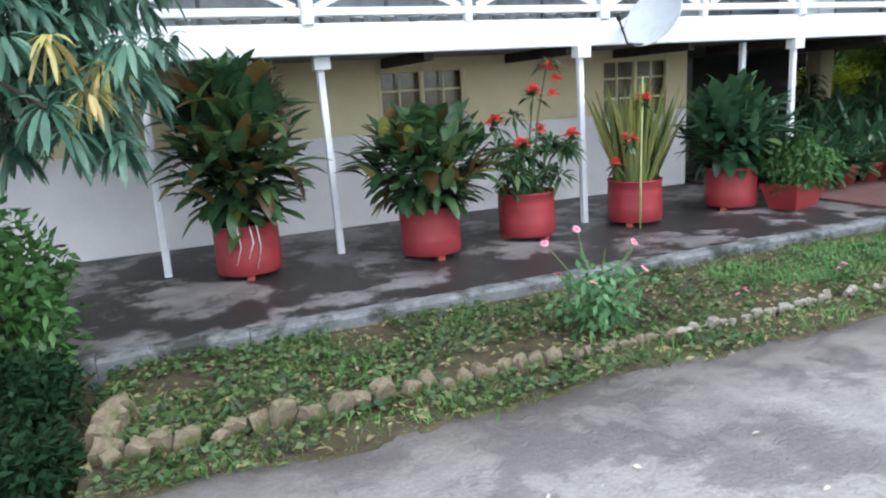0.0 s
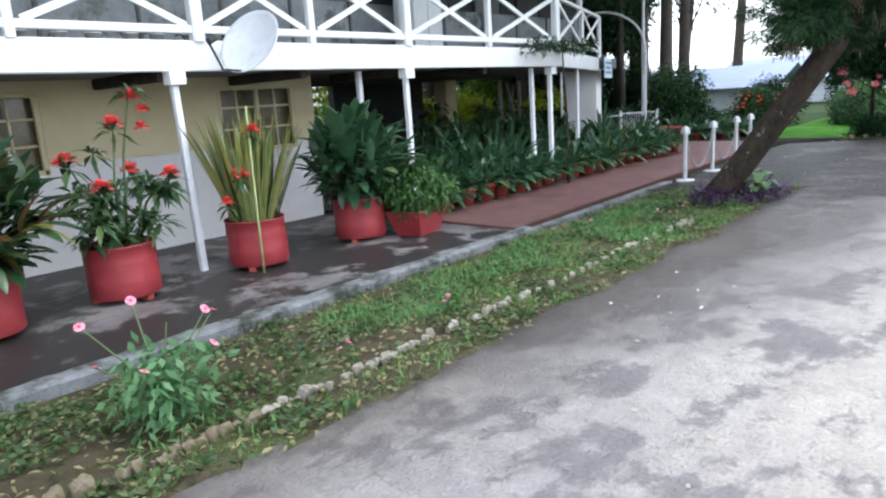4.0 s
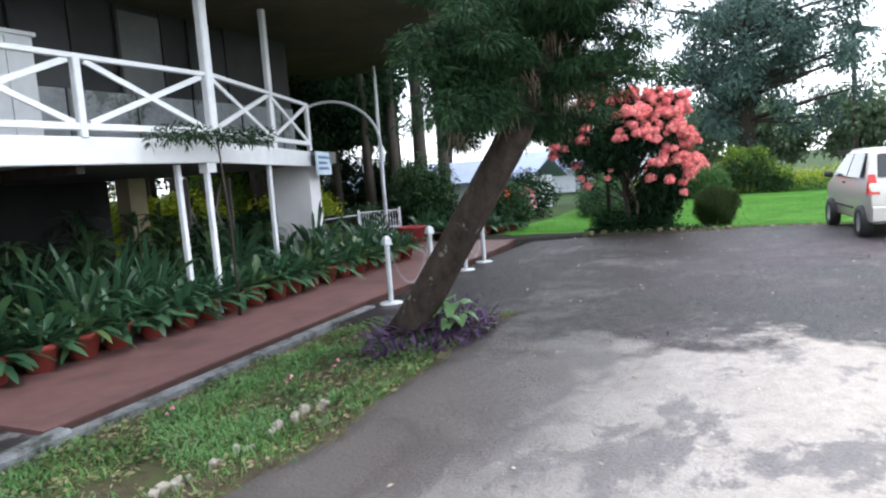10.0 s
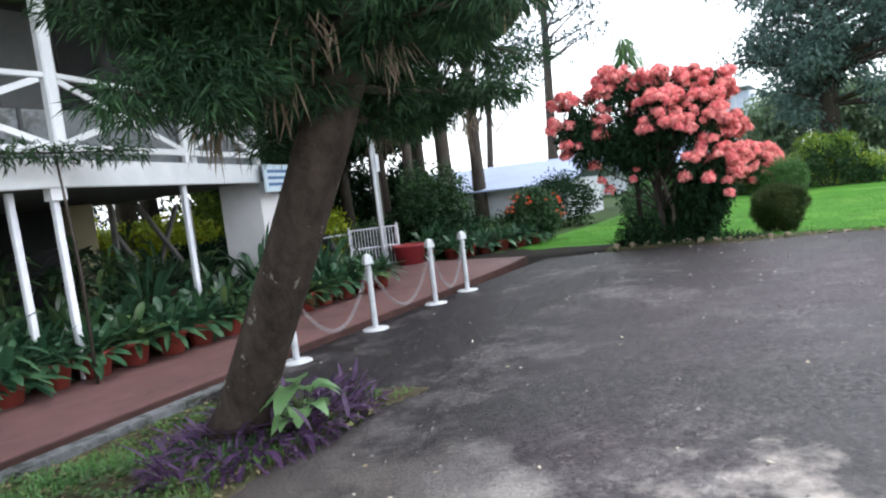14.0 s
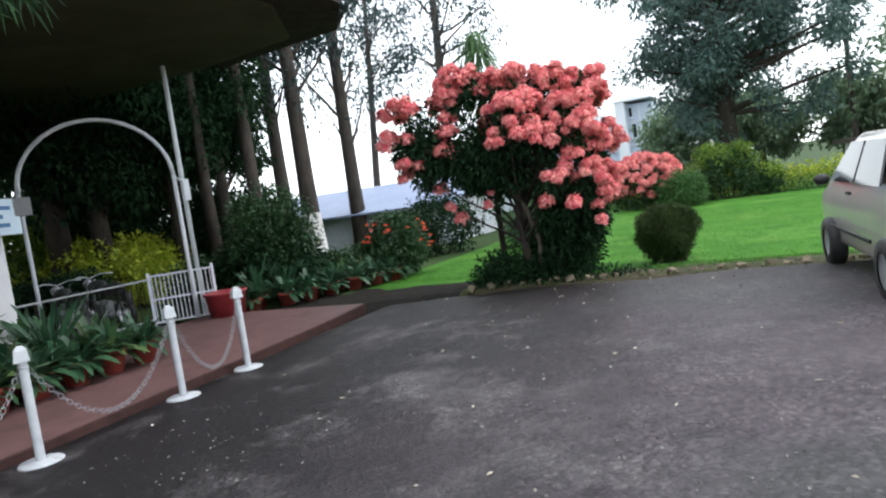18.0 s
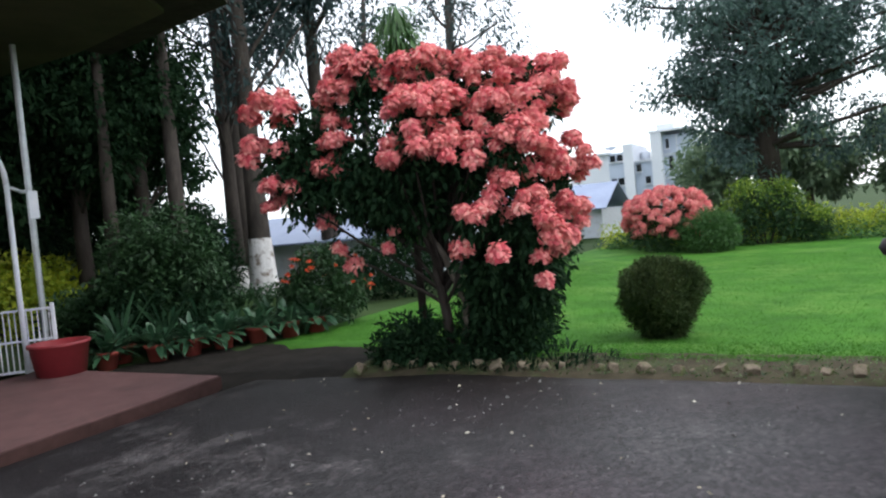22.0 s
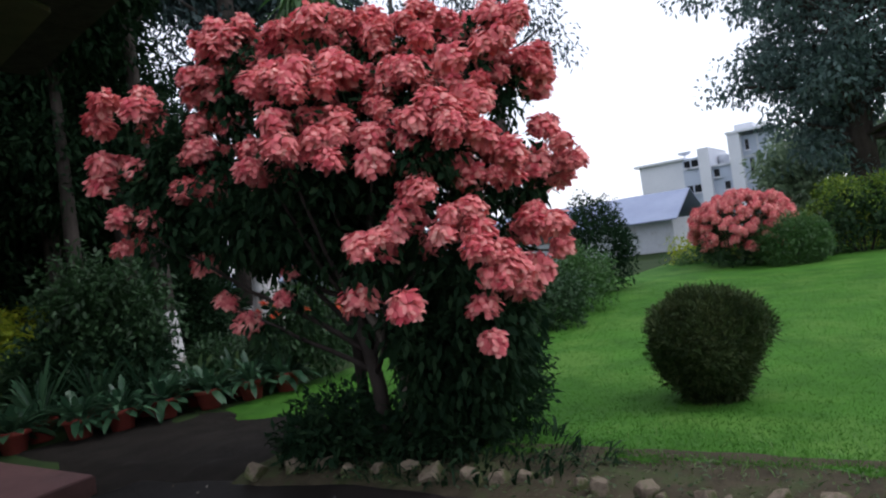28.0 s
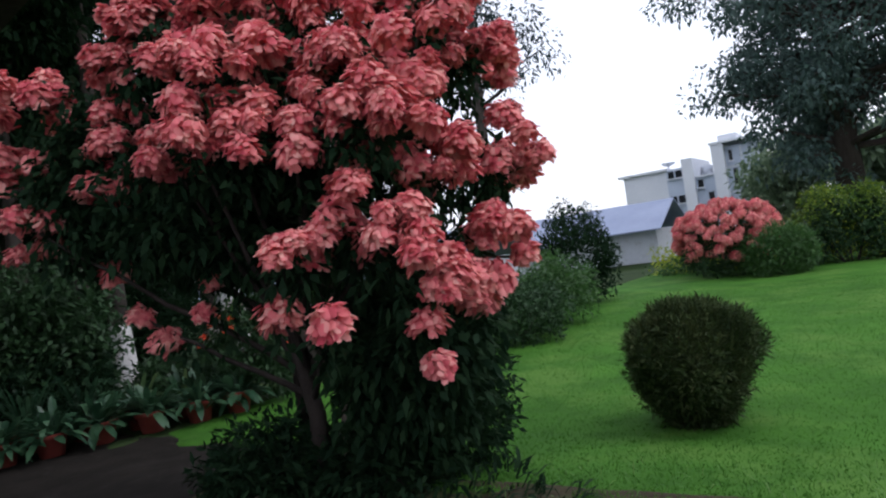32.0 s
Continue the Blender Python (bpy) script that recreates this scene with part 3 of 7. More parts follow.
def path_share(x, y):
    """1 on the trodden path between walkway and lawn, 0 on the lawn, with a ragged border."""
    a = (y - 3.0 + 0.25 * noise.noise((x * 1.9, y * 1.9, 4)) + 0.1 * noise.noise((x * 7, y * 7, 1))) * 5
    b = (22.6 + 0.35 * noise.noise((x * 1.7, y * 1.7, 9)) + 0.12 * noise.noise((x * 7, y * 7, 2)) - x) * 5
    return float(np.clip(min(a, b), 0, 1))


def lawn_height(x, y):
    return garden_height(x, y) + 0.02 * noise.noise((x * 0.2, y * 0.2, 1)) - 0.2 * float(np.clip((21.42 + 0.22 * noise.noise((y * 1.7, 0, 4)) - x) * 4, 0, 1))


structure("lawn", sheet(span(20.6, 24, 40) + span(24.5, 46, 50), span(-24, 6.4, 116), lambda x, y: lawn_height(x, y) - 0.1 * path_share(x, y)), LAWN, "bright green mown lawn", "lawn", True)
structure("dirt_path", sheet(span(19.6, 23.4, 90), span(2.5, 7.6, 110), lambda x, y: min(-0.03, garden_height(x, y) + 0.012) - 0.08 * (1 - path_share(x, y)) - 0.12 * max(0, min(1, (20.75 - x) * 1.6)) + 0.012 * noise.noise((x * 2, y * 2, 2))), SHADE_SOIL, "trodden earth beside the walkway, coloured dark for tree shade", "ground", True)
structure("earth_edge", sheet(span(20.5, 21.8, 26), span(-10, 3.4, 120), lambda x, y: 0.012 + 0.02 * noise.noise((x * 3, y * 3, 8)) - 0.1 * max(0, min(1, (20.72 - x) * 3)) - 0.12 * max(0, min(1, (x - 21.6) * 5))), GARDEN, "strip of dark weedy earth along the lawn", "ground", True)
structure("shade_garden", sheet(span(20.3, 46, 40), span(5.6, 30, 80), lambda x, y: -0.125 - 0.12 * float(np.clip((6.3 - y) * 3, 0, 1)) + 0.03 * noise.noise((x * 0.5, y * 0.5, 2))), FARGROUND, "shaded grassy ground under the trees", "ground", True)

structure("terrace", Shape().box(-9, 7.62, 4.33, 8.0, -0.4, -0.045), TERRACE, "damp stained concrete terrace", "terrace")
kerb = Shape()
for i in range(27):
    x0 = -1.6 + i * 0.345
    kerb.bar((x0, 4.29 + 0.03 * noise.noise((i * 0.83, 0, 0.4)), -0.135), (x0 + 0.342, 4.29 + 0.03 * noise.noise((i * 0.83 + 0.83, 0, 0.4)), -0.125 + 0.02 * noise.noise((i * 0.7, 5, 0))), 0.18, 0.24)
structure("terrace_edge", kerb, KERB, "weathered grey concrete edge of the terrace", "kerb")


def ribbon(near, deep, z0, z1):
    """A slab between two lines of plan points."""
    s = Shape()
    n = len(near)
    vs = [(x, y, z) for z in (z0, z1) for line in (near, deep) for x, y in line]
    fs = []
    for i in range(n - 1):
        a, b, c, d = i, i + 1, n + i + 1, n + i
        fs += [(a, d, c, b), (2 * n + a, 2 * n + b, 2 * n + c, 2 * n + d), (a, b, 2 * n + b, 2 * n + a), (d, 2 * n + d, 2 * n + c, c)]
    fs += [(0, 2 * n, 3 * n, n), (n - 1, 2 * n - 1, 4 * n - 1, 3 * n - 1)]
    return s.add(vs, fs)


walk_near = [(7.63, 4.42), (10, 4.52), (12.5, 4.62), (15, 4.68), (17.5, 4.76), (19.2, 4.86), (20.25, 5.0)]
walk_deep = [(7.63, 8.0), (10, 8.0), (12.5, 8.0), (15, 8.0), (17.5, 8.0), (19.2, 8.3), (20.25, 8.4)]
structure("red_walkway", ribbon(walk_near, walk_deep, -0.3, -0.012), REDWALK, "smooth red cement walkway beside the building", "walkway")
structure("walkway_edge", ribbon([(x, y - 0.045) for x, y in walk_near], [(x, y - 0.003) for x, y in walk_near], -0.3, -0.02), REDEDGE, "dark red edge of the walkway", "trim")
structure("walkway_kerb", ribbon([(x, y - 0.2) for x, y in walk_near[:3]], [(x, y - 0.048) for x, y in walk_near[:3]], -0.35, -0.065), KERB, "rough concrete kerb below the walkway", "kerb")
structure("undercroft_floor", Shape().box(7.63, 19.5, 8.003, 16, -0.3, -0.02), TERRACE, "shaded cement floor under the building", "floor")

# ---- building ----
BEND, END = (11.7, 6.25), (15.75, 7.6)
fx, fy = END[0] - BEND[0], END[1] - BEND[1]
flen = math.hypot(fx, fy)
fx, fy = fx / flen, fy / flen


def front(s, out=0.0):
    """A plan point s metres past the bend of the balcony, out metres in front of it."""
    return BEND[0] + fx * s + fy * out, BEND[1] + fy * s - fx * out


house = thing("house", "two-storey white and cream building with a timber balcony", "building")
WY0, WY1 = 7.95, 8.15
holes = [(2.38, 3.64, 1.05, 1.97), (5.84, 7.1, 1.05, 1.97)]
xs = [-9] + [v for h in holes for v in h[:2]] + [7.45]
for i in range(len(xs) - 1):
    if i % 2 == 0:
        part("upper_wall", Shape().box(xs[i], xs[i + 1], WY0, WY1, 1.15, 2.32), WALL_CREAM, house, "cream painted wall")
    else:
        part("lintel", Shape().box(xs[i], xs[i + 1], WY0, WY1, holes[i // 2][3], 2.32), WALL_CREAM, house)
# the upper wall's dark colour, standing in for the undercroft's shade
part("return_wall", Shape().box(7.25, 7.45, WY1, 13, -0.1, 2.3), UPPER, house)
for i in range(len(xs) - 1):
    part("lower_wall", Shape().box(xs[i], xs[i + 1], WY0 - 0.003, WY1, -0.3, 1.148 if i % 2 == 0 else 1.05), WALL_WHITE, house, "whitewashed lower wall")
for x0, x1, z0, z1 in holes:
    win = part("window", Shape().box(x0, x1, WY1 - 0.06, WY1 - 0.05, z0, z1), PANE, house, "paned window with a pale curtain behind it")
    fr = Shape()
    for a in (x0 + 0.03, (x0 + x1) / 2, x1 - 0.03):
        fr.bar((a, WY0 + 0.03, z0), (a, WY0 + 0.03, z1), 0.06, 0.06, (0, 1, 0))
    for z in (z0 + 0.03, z1 - 0.03):
        fr.bar((x0, WY0 + 0.03, z), (x1, WY0 + 0.03, z), 0.06, 0.06)
    part("window_frame", fr, WALL_CREAM, win)
    for k in (0.25, 0.75):
        a = x0 + (x1 - x0) * k
        part("glazing_bar", Shape().bar((a, WY0 + 0.05, z0), (a, WY0 + 0.05, z1), 0.025, 0.03, (0, 1, 0)), WALL_CREAM, win)
    for k in (0.36, 0.68):
        z = z0 + (z1 - z0) * k
        part("glazing_bar", Shape().bar((x0, WY0 + 0.05, z), (x1, WY0 + 0.05, z), 0.025, 0.03), WALL_CREAM, win)
# added to close off the undercroft; shade is put into the dark colour
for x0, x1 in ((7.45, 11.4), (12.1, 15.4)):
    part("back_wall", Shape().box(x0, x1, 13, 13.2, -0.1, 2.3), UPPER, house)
for px, py in ((15.0, 11.8),):
    part("pier", Shape().box(px - 0.22, px + 0.22, py - 0.2, py + 0.2, -0.1, 2.08), WALL_CREAM, house, "cream plastered pier")
ew = [(15.84, 7.74), (16.49, 7.95), (16.26, 8.66), (15.6, 8.45)]
part("end_wall", Shape().add([(x, y, z) for z in (-0.1, 2.06) for x, y in ew], [(0, 3, 2, 1), (4, 5, 6, 7)] + [(i, (i + 1) % 4, 4 + (i + 1) % 4, 4 + i) for i in range(4)]), WALL_WHITE, house, "white plastered end wall")
part("balcony_floor", Shape().add([(-9, 6.34, 2.09), (11.7, 6.34, 2.09), (15.8, 7.7, 2.09), (16.8, 7.7, 2.09), (16.8, 13.3, 2.09), (-9, 13.3, 2.09), (-9, 6.34, 2.33), (11.7, 6.34, 2.33), (15.8, 7.7, 2.33), (16.8, 7.7, 2.33), (16.8, 13.3, 2.33), (-9, 13.3, 2.33)],
     [(5, 4, 3, 2, 1, 0), (6, 7, 8, 9, 10, 11), (0, 1, 7, 6), (1, 2, 8, 7), (2, 3, 9, 8), (3, 4, 10, 9), (4, 5, 11, 10), (5, 0, 6, 11)]), CEIL, house, "grey boarded underside of the balcony")
for x in (-6.5, -4.7, -2.9, -1.1, 0.7, 2.5, 4.3, 6.1, 7.9, 9.7):
    part("joist", Shape().bar((x, 6.36, 2.03), (x, 8.0, 2.03), 0.1, 0.12), BARK_DARK, house, "dark timber joist")
part("fascia", Shape().bar((-9, 6.29, 2.215), (11.72, 6.29, 2.215), 0.09, 0.31), WHITE, house, "white fascia board")
part("fascia", Shape().bar((BEND[0], BEND[1] + 0.05, 2.21), (END[0], END[1] + 0.05, 2.18), 0.09, 0.3), WHITE, house, "white fascia board")
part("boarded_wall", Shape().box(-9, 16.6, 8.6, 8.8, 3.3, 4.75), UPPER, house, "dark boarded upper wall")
# light and dark blotches are reflected sky and trees put into the colour
GREYB = surface("grey_panels_painted_reflection", (0.14, 0.155, 0.17), (0.34, 0.36, 0.39), 2.4, 30, 0.25, bump=0.1, dirt=(0.08, 0.1, 0.09), dirt_at=(0.55, 0.62))
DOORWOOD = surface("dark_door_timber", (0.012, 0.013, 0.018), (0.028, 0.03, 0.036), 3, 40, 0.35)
GREYWALL = surface("grey_upper_panel", (0.09, 0.095, 0.1), (0.16, 0.165, 0.165), 1.5, 30, 0.6)
for x0, x1, material, nm in ((-6.5, -5.4, DOORWOOD, "dark timber door"), (-4.0, -2.6, GREYWALL, "grey upper panel"), (-1.9, -1.0, DOORWOOD, "dark timber door"), (0.2, 1.6, GREYWALL, "grey upper panel"), (2.4, 3.4, DOORWOOD, "dark timber door"), (4.4, 6.0, GREYWALL, "grey upper panel"), (6.6, 7.6, DOORWOOD, "dark timber door"), (8.6, 9.4, GREYWALL, "grey upper panel"), (10.6, 11.5, DOORWOOD, "dark timber door"), (12.3, 13.2, GREYWALL, "grey upper panel"), (13.8, 14.7, DOORWOOD, "dark timber door")):
    part("upper_panel", Shape().box(x0, x1, 8.56, 8.597, 3.31, 4.6), material, house, nm)
    for x in (x0, x1):
        part("panel_frame", Shape().bar((x, 8.55, 3.31), (x, 8.55, 4.68), 0.06, 0.05, (0, 1, 0)), UPPER, house)
for x in np.arange(-8.2, 16.4, 1.22):
    part("parapet_batten", Shape().bar((x, 8.535, 2.34), (x, 8.535, 3.3), 0.05, 0.03, (0, 1, 0)), GREYWALL, house)
part("parapet_wall", Shape().box(-9, 16.6, 8.55, 8.8, 2.33, 3.3), GREYB, house, "glossy grey lower part of the upper wall with painted reflections")

rail = thing("balcony_railing", "white timber railing with crossed braces", "railing")
stops = [-7.6, -5.85, -4.1, -2.3, -0.55, 1.2, 2.95, 4.7, 6.2, 7.85, 9.72, 11.7]
RZ0, RZ1 = 2.5, 3.22


def cross(a, b):
    for p, q in (((*a, RZ0), (*b, RZ1)), ((*a, RZ1), (*b, RZ0))):
        d = (Vector(q) - Vector(p)).normalized() * 0.05
        part("brace", Shape().bar(Vector(p) + d, Vector(q) - d, 0.03 if p[2] < q[2] else 0.034, 0.07), WHITE, rail)


for i, x in enumerate(stops):
    wide = i % 2 == 1
    t = 0.13 if wide else 0.09
    part("post", Shape().bar((x, 6.27, 2.36), (x, 6.27, 4.68 if wide else 3.24), t, t, (0, 1, 0)), WHITE, rail)
    if i:
        a, b = (stops[i - 1], 6.27), (x, 6.27)
        part("top_rail", Shape().bar((*a, RZ1 + 0.02), (*b, RZ1 + 0.02), 0.07, 0.06), WHITE, rail)
        part("bottom_rail", Shape().bar((*a, RZ0 - 0.02), (*b, RZ0 - 0.02), 0.06, 0.08), WHITE, rail)
        cross((a[0] + t / 2, 6.27), (b[0] - t / 2, 6.27))
marks = [0.0, 2.25, flen]
for i, s in enumerate(marks[1:]):
    a, b = front(marks[i], 0.0), front(s, 0.0)
    part("top_rail", Shape().bar((*a, RZ1 + 0.02), (*b, RZ1 + 0.02), 0.07, 0.06), WHITE, rail)
    part("bottom_rail", Shape().bar((*a, RZ0 - 0.02), (*b, RZ0 - 0.02), 0.06, 0.08), WHITE, rail)
    cross(a, b)
    part("post", Shape().bar((*b, 2.34), (*b, 3.24), 0.08, 0.08, (0, 1, 0)), WHITE, rail)
px, py = front(2.55, -0.1)
part("post", Shape().bar((px, py, 2.34), (px, py, 4.68), 0.1, 0.1, (0, 1, 0)), WHITE, rail)

roof = Shape()
outline = [(-10, 5.2), (11.6, 5.0), (16.0, 4.75), (19.5, 5.3), (21.1, 6.22), (21.45, 8.6), (21.3, 17), (-10, 17)]
n = len(outline)
roof.add([(x, y, 4.7) for x, y in outline] + [(x, y, 4.86) for x, y in outline], [tuple(range(n))[::-1], tuple(range(n, 2 * n))] + [(i, (i + 1) % n, n + (i + 1) % n, n + i) for i in range(n)])
verge = Shape()
edge = [(12.0, 5.0), (16.0, 4.75), (19.5, 5.3), (21.1, 6.22), (21.45, 8.6)]
brim = [(12.0, 4.55), (16.0, 4.1), (20.3, 4.6), (21.55, 5.5), (22.0, 8.6)]
verge.add([(x, y, z) for z in (4.76, 4.9) for line in (edge, brim) for x, y in line], [f for i in range(4) for f in ((i, i + 1, 6 + i, 5 + i), (10 + i, 15 + i, 16 + i, 11 + i), (5 + i, 6 + i, 16 + i, 15 + i))] + [(4, 9, 19, 14), (0, 10, 15, 5)])
part("roof_verge", verge, BARK_DARK, house, "dark projecting edge of the roof")
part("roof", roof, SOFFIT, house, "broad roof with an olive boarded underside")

for x, y, lean in ((-0.42, 6.55, 0.03), (1.38, 6.5, -0.05), (4.42, 6.28, -0.05), (7.2, 6.6, 0.0), (7.85, 6.32, -0.03), (11.25, 6.5, -0.03), (11.62, 6.36, -0.02), (13.8, 7.08, 0.0)):
    po = thing("veranda_post", "thin white painted post under the balcony", "post", (x, y, -0.05), group="veranda posts")
    part("shaft", Shape().bar((0, 0, 0), (lean, 0, 2.1), 0.075, 0.075, (0, 1, 0)), WHITE_POLE, po)
    if x in (1.38, 4.42, 7.85, 11.62):
        part("bracket", Shape().box(lean - 0.07, lean + 0.1, -0.09, 0.06, 1.98, 2.11), WHITE, po)

# ---- planting ----
DRUM_PROFILE = [(0.0, 0.0), (0.31, 0.0), (0.32, 0.012), (0.318, 0.15), (0.3195, 0.162), (0.318, 0.174), (0.317, 0.32), (0.3185, 0.332), (0.317, 0.344), (0.316, 0.47), (0.328, 0.48), (0.322, 0.49), (0.308, 0.485), (0.306, 0.42)]


def drum(x, y, label, feet=True):
    d = thing("drum_planter", label, "planter", (x, y, -0.045), rng.uniform(0, 90), "drum planters")
    k = 0.05 if feet else 0.0
    part("drum", Shape().lathe([(r, z + k) for r, z in DRUM_PROFILE], 36, jitter=0.03), DRUM, d, "", True)
    part("soil", Shape().lathe([(0.0, 0.44 + k), (0.2, 0.44 + k), (0.307, 0.425 + k)], 24), SOIL, d, "dark soil", True)
    if feet:
        for a in (0.4, 2.5, 4.6):
            part("foot", Shape().box(-0.05, 0.05, -0.035, 0.035, 0, 0.056, pose(0.25 * math.cos(a), 0.25 * math.sin(a), 0, 0, 0, math.degrees(a))), CLAY, d, "brick foot")
    return d


def stems(points, z0, r0=0.012, spread=0.1):
    s = Shape()
    for p in points:
        a = Vector((p[0] * spread, p[1] * spread, z0))
        b = Vector(p)
        mid = a.lerp(b, 0.55) + Vector((-(b.x - a.x) * 0.15, -(b.y - a.y) * 0.15, 0.06))
        s.tube([a, mid, b], [r0, r0 * 0.8, r0 * 0.45], 5)
    return s


def broad_plant(name, label, at, wide, tall, count, mats, leaf=(0.3, 0.12), full=0.8):
    """Layers of broad leaves round a clump of stalks: hanging below, spreading, then upright at the top."""
    t = thing(name, label, "plant", at, rng.uniform(0, 360))

    def spread(cnt, inner):
        a = rng.uniform(0, math.tau, cnt)
        e = rng.uniform(0.0, 1.0, cnt) ** 0.85
        prof = np.where(e < 0.45, 0.62 + 0.85 * e, 1.0 - (e - 0.45) ** 2 * 2.4)
        rad = prof * wide * (rng.uniform(0.62, 1.08, cnt) if not inner else rng.uniform(0.3, 0.75, cnt))
        z = tall * (0.02 + full * e) + rng.normal(0, 0.03, cnt)
        L = leaf[0] * rng.uniform(0.7, 1.25, cnt) * (0.85 + 0.4 * e)
        tilt = -0.2 + 1.45 * e + rng.normal(0, 0.28, cnt)
        d = np.stack([np.cos(a) * np.cos(tilt), np.sin(a) * np.cos(tilt), np.sin(tilt)], 1) + rng.normal(0, 0.2, (cnt, 3))
        p = np.stack([np.cos(a) * rad, np.sin(a) * rad, z], 1) - unit(d) * L[:, None] * 0.55 * np.array((1, 1, 0.6))
        return p, d, L

    shares = np.array([m[1] for m in mats])
    wide_leaf = (0.3, 0.9, 1.0, 0.66, 0.05)
    for (material, share, nm), cnt in zip(mats, (shares / shares.sum() * count).astype(int)):
        p, d, L = spread(cnt, False)
        var = leaf_variants("leaf", leaf[1] / leaf[0], (0.1, 0.2, 0.3, 0.45, 0.6, 0.25, 0.15, 0.5), wide_leaf, 0.3)
        leaf_parts(t, nm, var, p, d, L, material)
    p, d, L = spread(int(count * 1.1), True)
    part("inner_foliage", leafmesh("inner_foliage", blades(p, d, L, L * leaf[1] / leaf[0], 0.3, prof=wide_leaf)), mats[0][0], t)
    k = max(14, count // 10)
    a, r = rng.uniform(0, math.tau, k), rng.uniform(0.1, 0.6, k) * wide
    for q in np.stack([np.cos(a) * r, np.sin(a) * r, tall * rng.uniform(0.3, 0.7, k)], 1):
        part("stalk", stems([q], -0.02), STEM, t)
    return t


def strap_leaves(count, length, width, upright=0.5, spread=0.08):
    a = rng.uniform(0, math.tau, count)
    e = rng.uniform(upright, 1.45, count)
    d = np.stack([np.cos(a) * np.cos(e), np.sin(a) * np.cos(e), np.sin(e)], 1)
    p = np.stack([np.cos(a) * spread * rng.uniform(0, 1, count), np.sin(a) * spread * rng.uniform(0, 1, count), np.zeros(count)], 1)
    return blades(p, d, length * rng.uniform(0.6, 1.15, count), width * rng.uniform(0.75, 1.2, count), rng.uniform(0.2, 0.75, count), prof=(0.3, 0.5, 1.0, 0.75, 0.06))


RD = "round red drum planter cut from an oil barrel"
d1 = drum(0.36, 6.16, "round red drum planter with pale roots down its side")
d1.rotation_euler = (0, 0, 0)
for a, l in ((-1.9, 0.36), (-1.55, 0.3), (-1.35, 0.42), (-2.1, 0.24)):
    part("root", Shape().tube([(0.3 * math.cos(a), 0.3 * math.sin(a), 0.55), (0.335 * math.cos(a), 0.335 * math.sin(a), 0.53), (0.338 * math.cos(a + 0.05), 0.338 * math.sin(a + 0.05), 0.53 - l * 0.5), (0.336 * math.cos(a - 0.12), 0.336 * math.sin(a - 0.12), 0.53 - l)], [0.008, 0.008, 0.006, 0.003], 6), LIME, d1, "pale hanging root", True)
broad_plant("canna_clump", "tall clump of broad green and bronze leaves in a red drum", (0.36, 6.16, 0.5), 0.7, 1.6, 320, [(L_CANNA, 6, "leaf"), (L_BRONZE, 1.2, "bronze_leaf"), (L_GOLD, 0.3, "yellow_leaf")], (0.36, 0.14), 0.86)
drum(2.2, 5.82, RD)
broad_plant("canna_clump", "dense dome of dark green and bronze leaves in a red drum", (2.2, 5.82, 0.5), 0.74, 0.98, 290, [(L_CANNA, 6, "leaf"), (L_BRONZE, 1.5, "bronze_leaf"), (L_GOLD, 0.4, "yellow_leaf")], (0.31, 0.115), 0.86)
drum(3.44, 5.98, RD + " standing on bricks")
drum(4.88, 5.9, RD)
drum(6.42, 5.94, RD)
broad_plant("lily_clump", "wide clump of glossy dark green leaves in a red drum", (6.42, 5.94, 0.48), 0.68, 1.05, 230, [(L_STRAP, 5, "leaf"), (L_CANNA, 2, "light_leaf")], (0.36, 0.12), 0.85)
sp = thing("snake_plant", "upright yellow-edged snake plant in a red drum", "plant", (4.88, 5.9, 0.44))
c = 150
a, rr, e = rng.uniform(0, math.tau, c), rng.uniform(0, 0.27, c), rng.uniform(1.12, 1.55, c)
leaf_parts(sp, "leaf", leaf_variants("leaf", 0.05, (0.0, 0.03, 0.06, 0.08, -0.03), (0.8, 1, 1, 0.7, 0.05)), np.stack([np.cos(a) * rr, np.sin(a) * rr, np.zeros(c)], 1), np.stack([np.cos(a) * np.cos(e), np.sin(a) * np.cos(e), np.sin(e)], 1), rng.uniform(0.55, 1.25, c), L_SNAKE)
leaf_parts(sp, "leaf_edge", leaf_variants("leaf_edge", 0.014, (0.0, 0.03, 0.06, 0.08, -0.03), (0.8, 1, 1, 0.7, 0.05)), np.stack([np.cos(a) * rr * 1.08, np.sin(a) * rr * 1.08 - 0.012, np.zeros(c)], 1)[:90], np.stack([np.cos(a) * np.cos(e), np.sin(a) * np.cos(e), np.sin(e)], 1)[:90], rng.uniform(0.8, 1.25, 90), L_GOLD)


def flower_head(p, n, size):
    d = sphere_dirs(n, -0.1)
    return blades(np.repeat([p], n, 0), d, size * rng.uniform(0.7, 1.1, n), size * 0.55, 0.25, rows=(0, 0.5, 1.0), prof=(0.3, 1.0, 0.5))


ja = thing("flowering_shrub", "straggly shrub with red flower heads in a red drum", "plant", (3.44, 5.98, 0.42))
tops = [(0.35, 0.05, 1.5), (0.1, -0.05, 1.15), (-0.3, 0.1, 0.85), (0.3, 0.2, 0.7), (-0.15, -0.2, 0.6), (0.55, -0.1, 0.65), (0.0, 0.25, 0.95), (-0.45, -0.1, 0.5), (0.15, -0.25, 0.35)]
for q in tops:
    part("stem", stems([q], 0.0, 0.014, 0.25), STEM, ja)
cl = [Vector(t) - Vector((0, 0, 0.06)) for t in tops] + [Vector((rng.uniform(-0.35, 0.5), rng.uniform(-0.25, 0.25), rng.uniform(0.1, 0.6))) for _ in range(34)]
gs = []
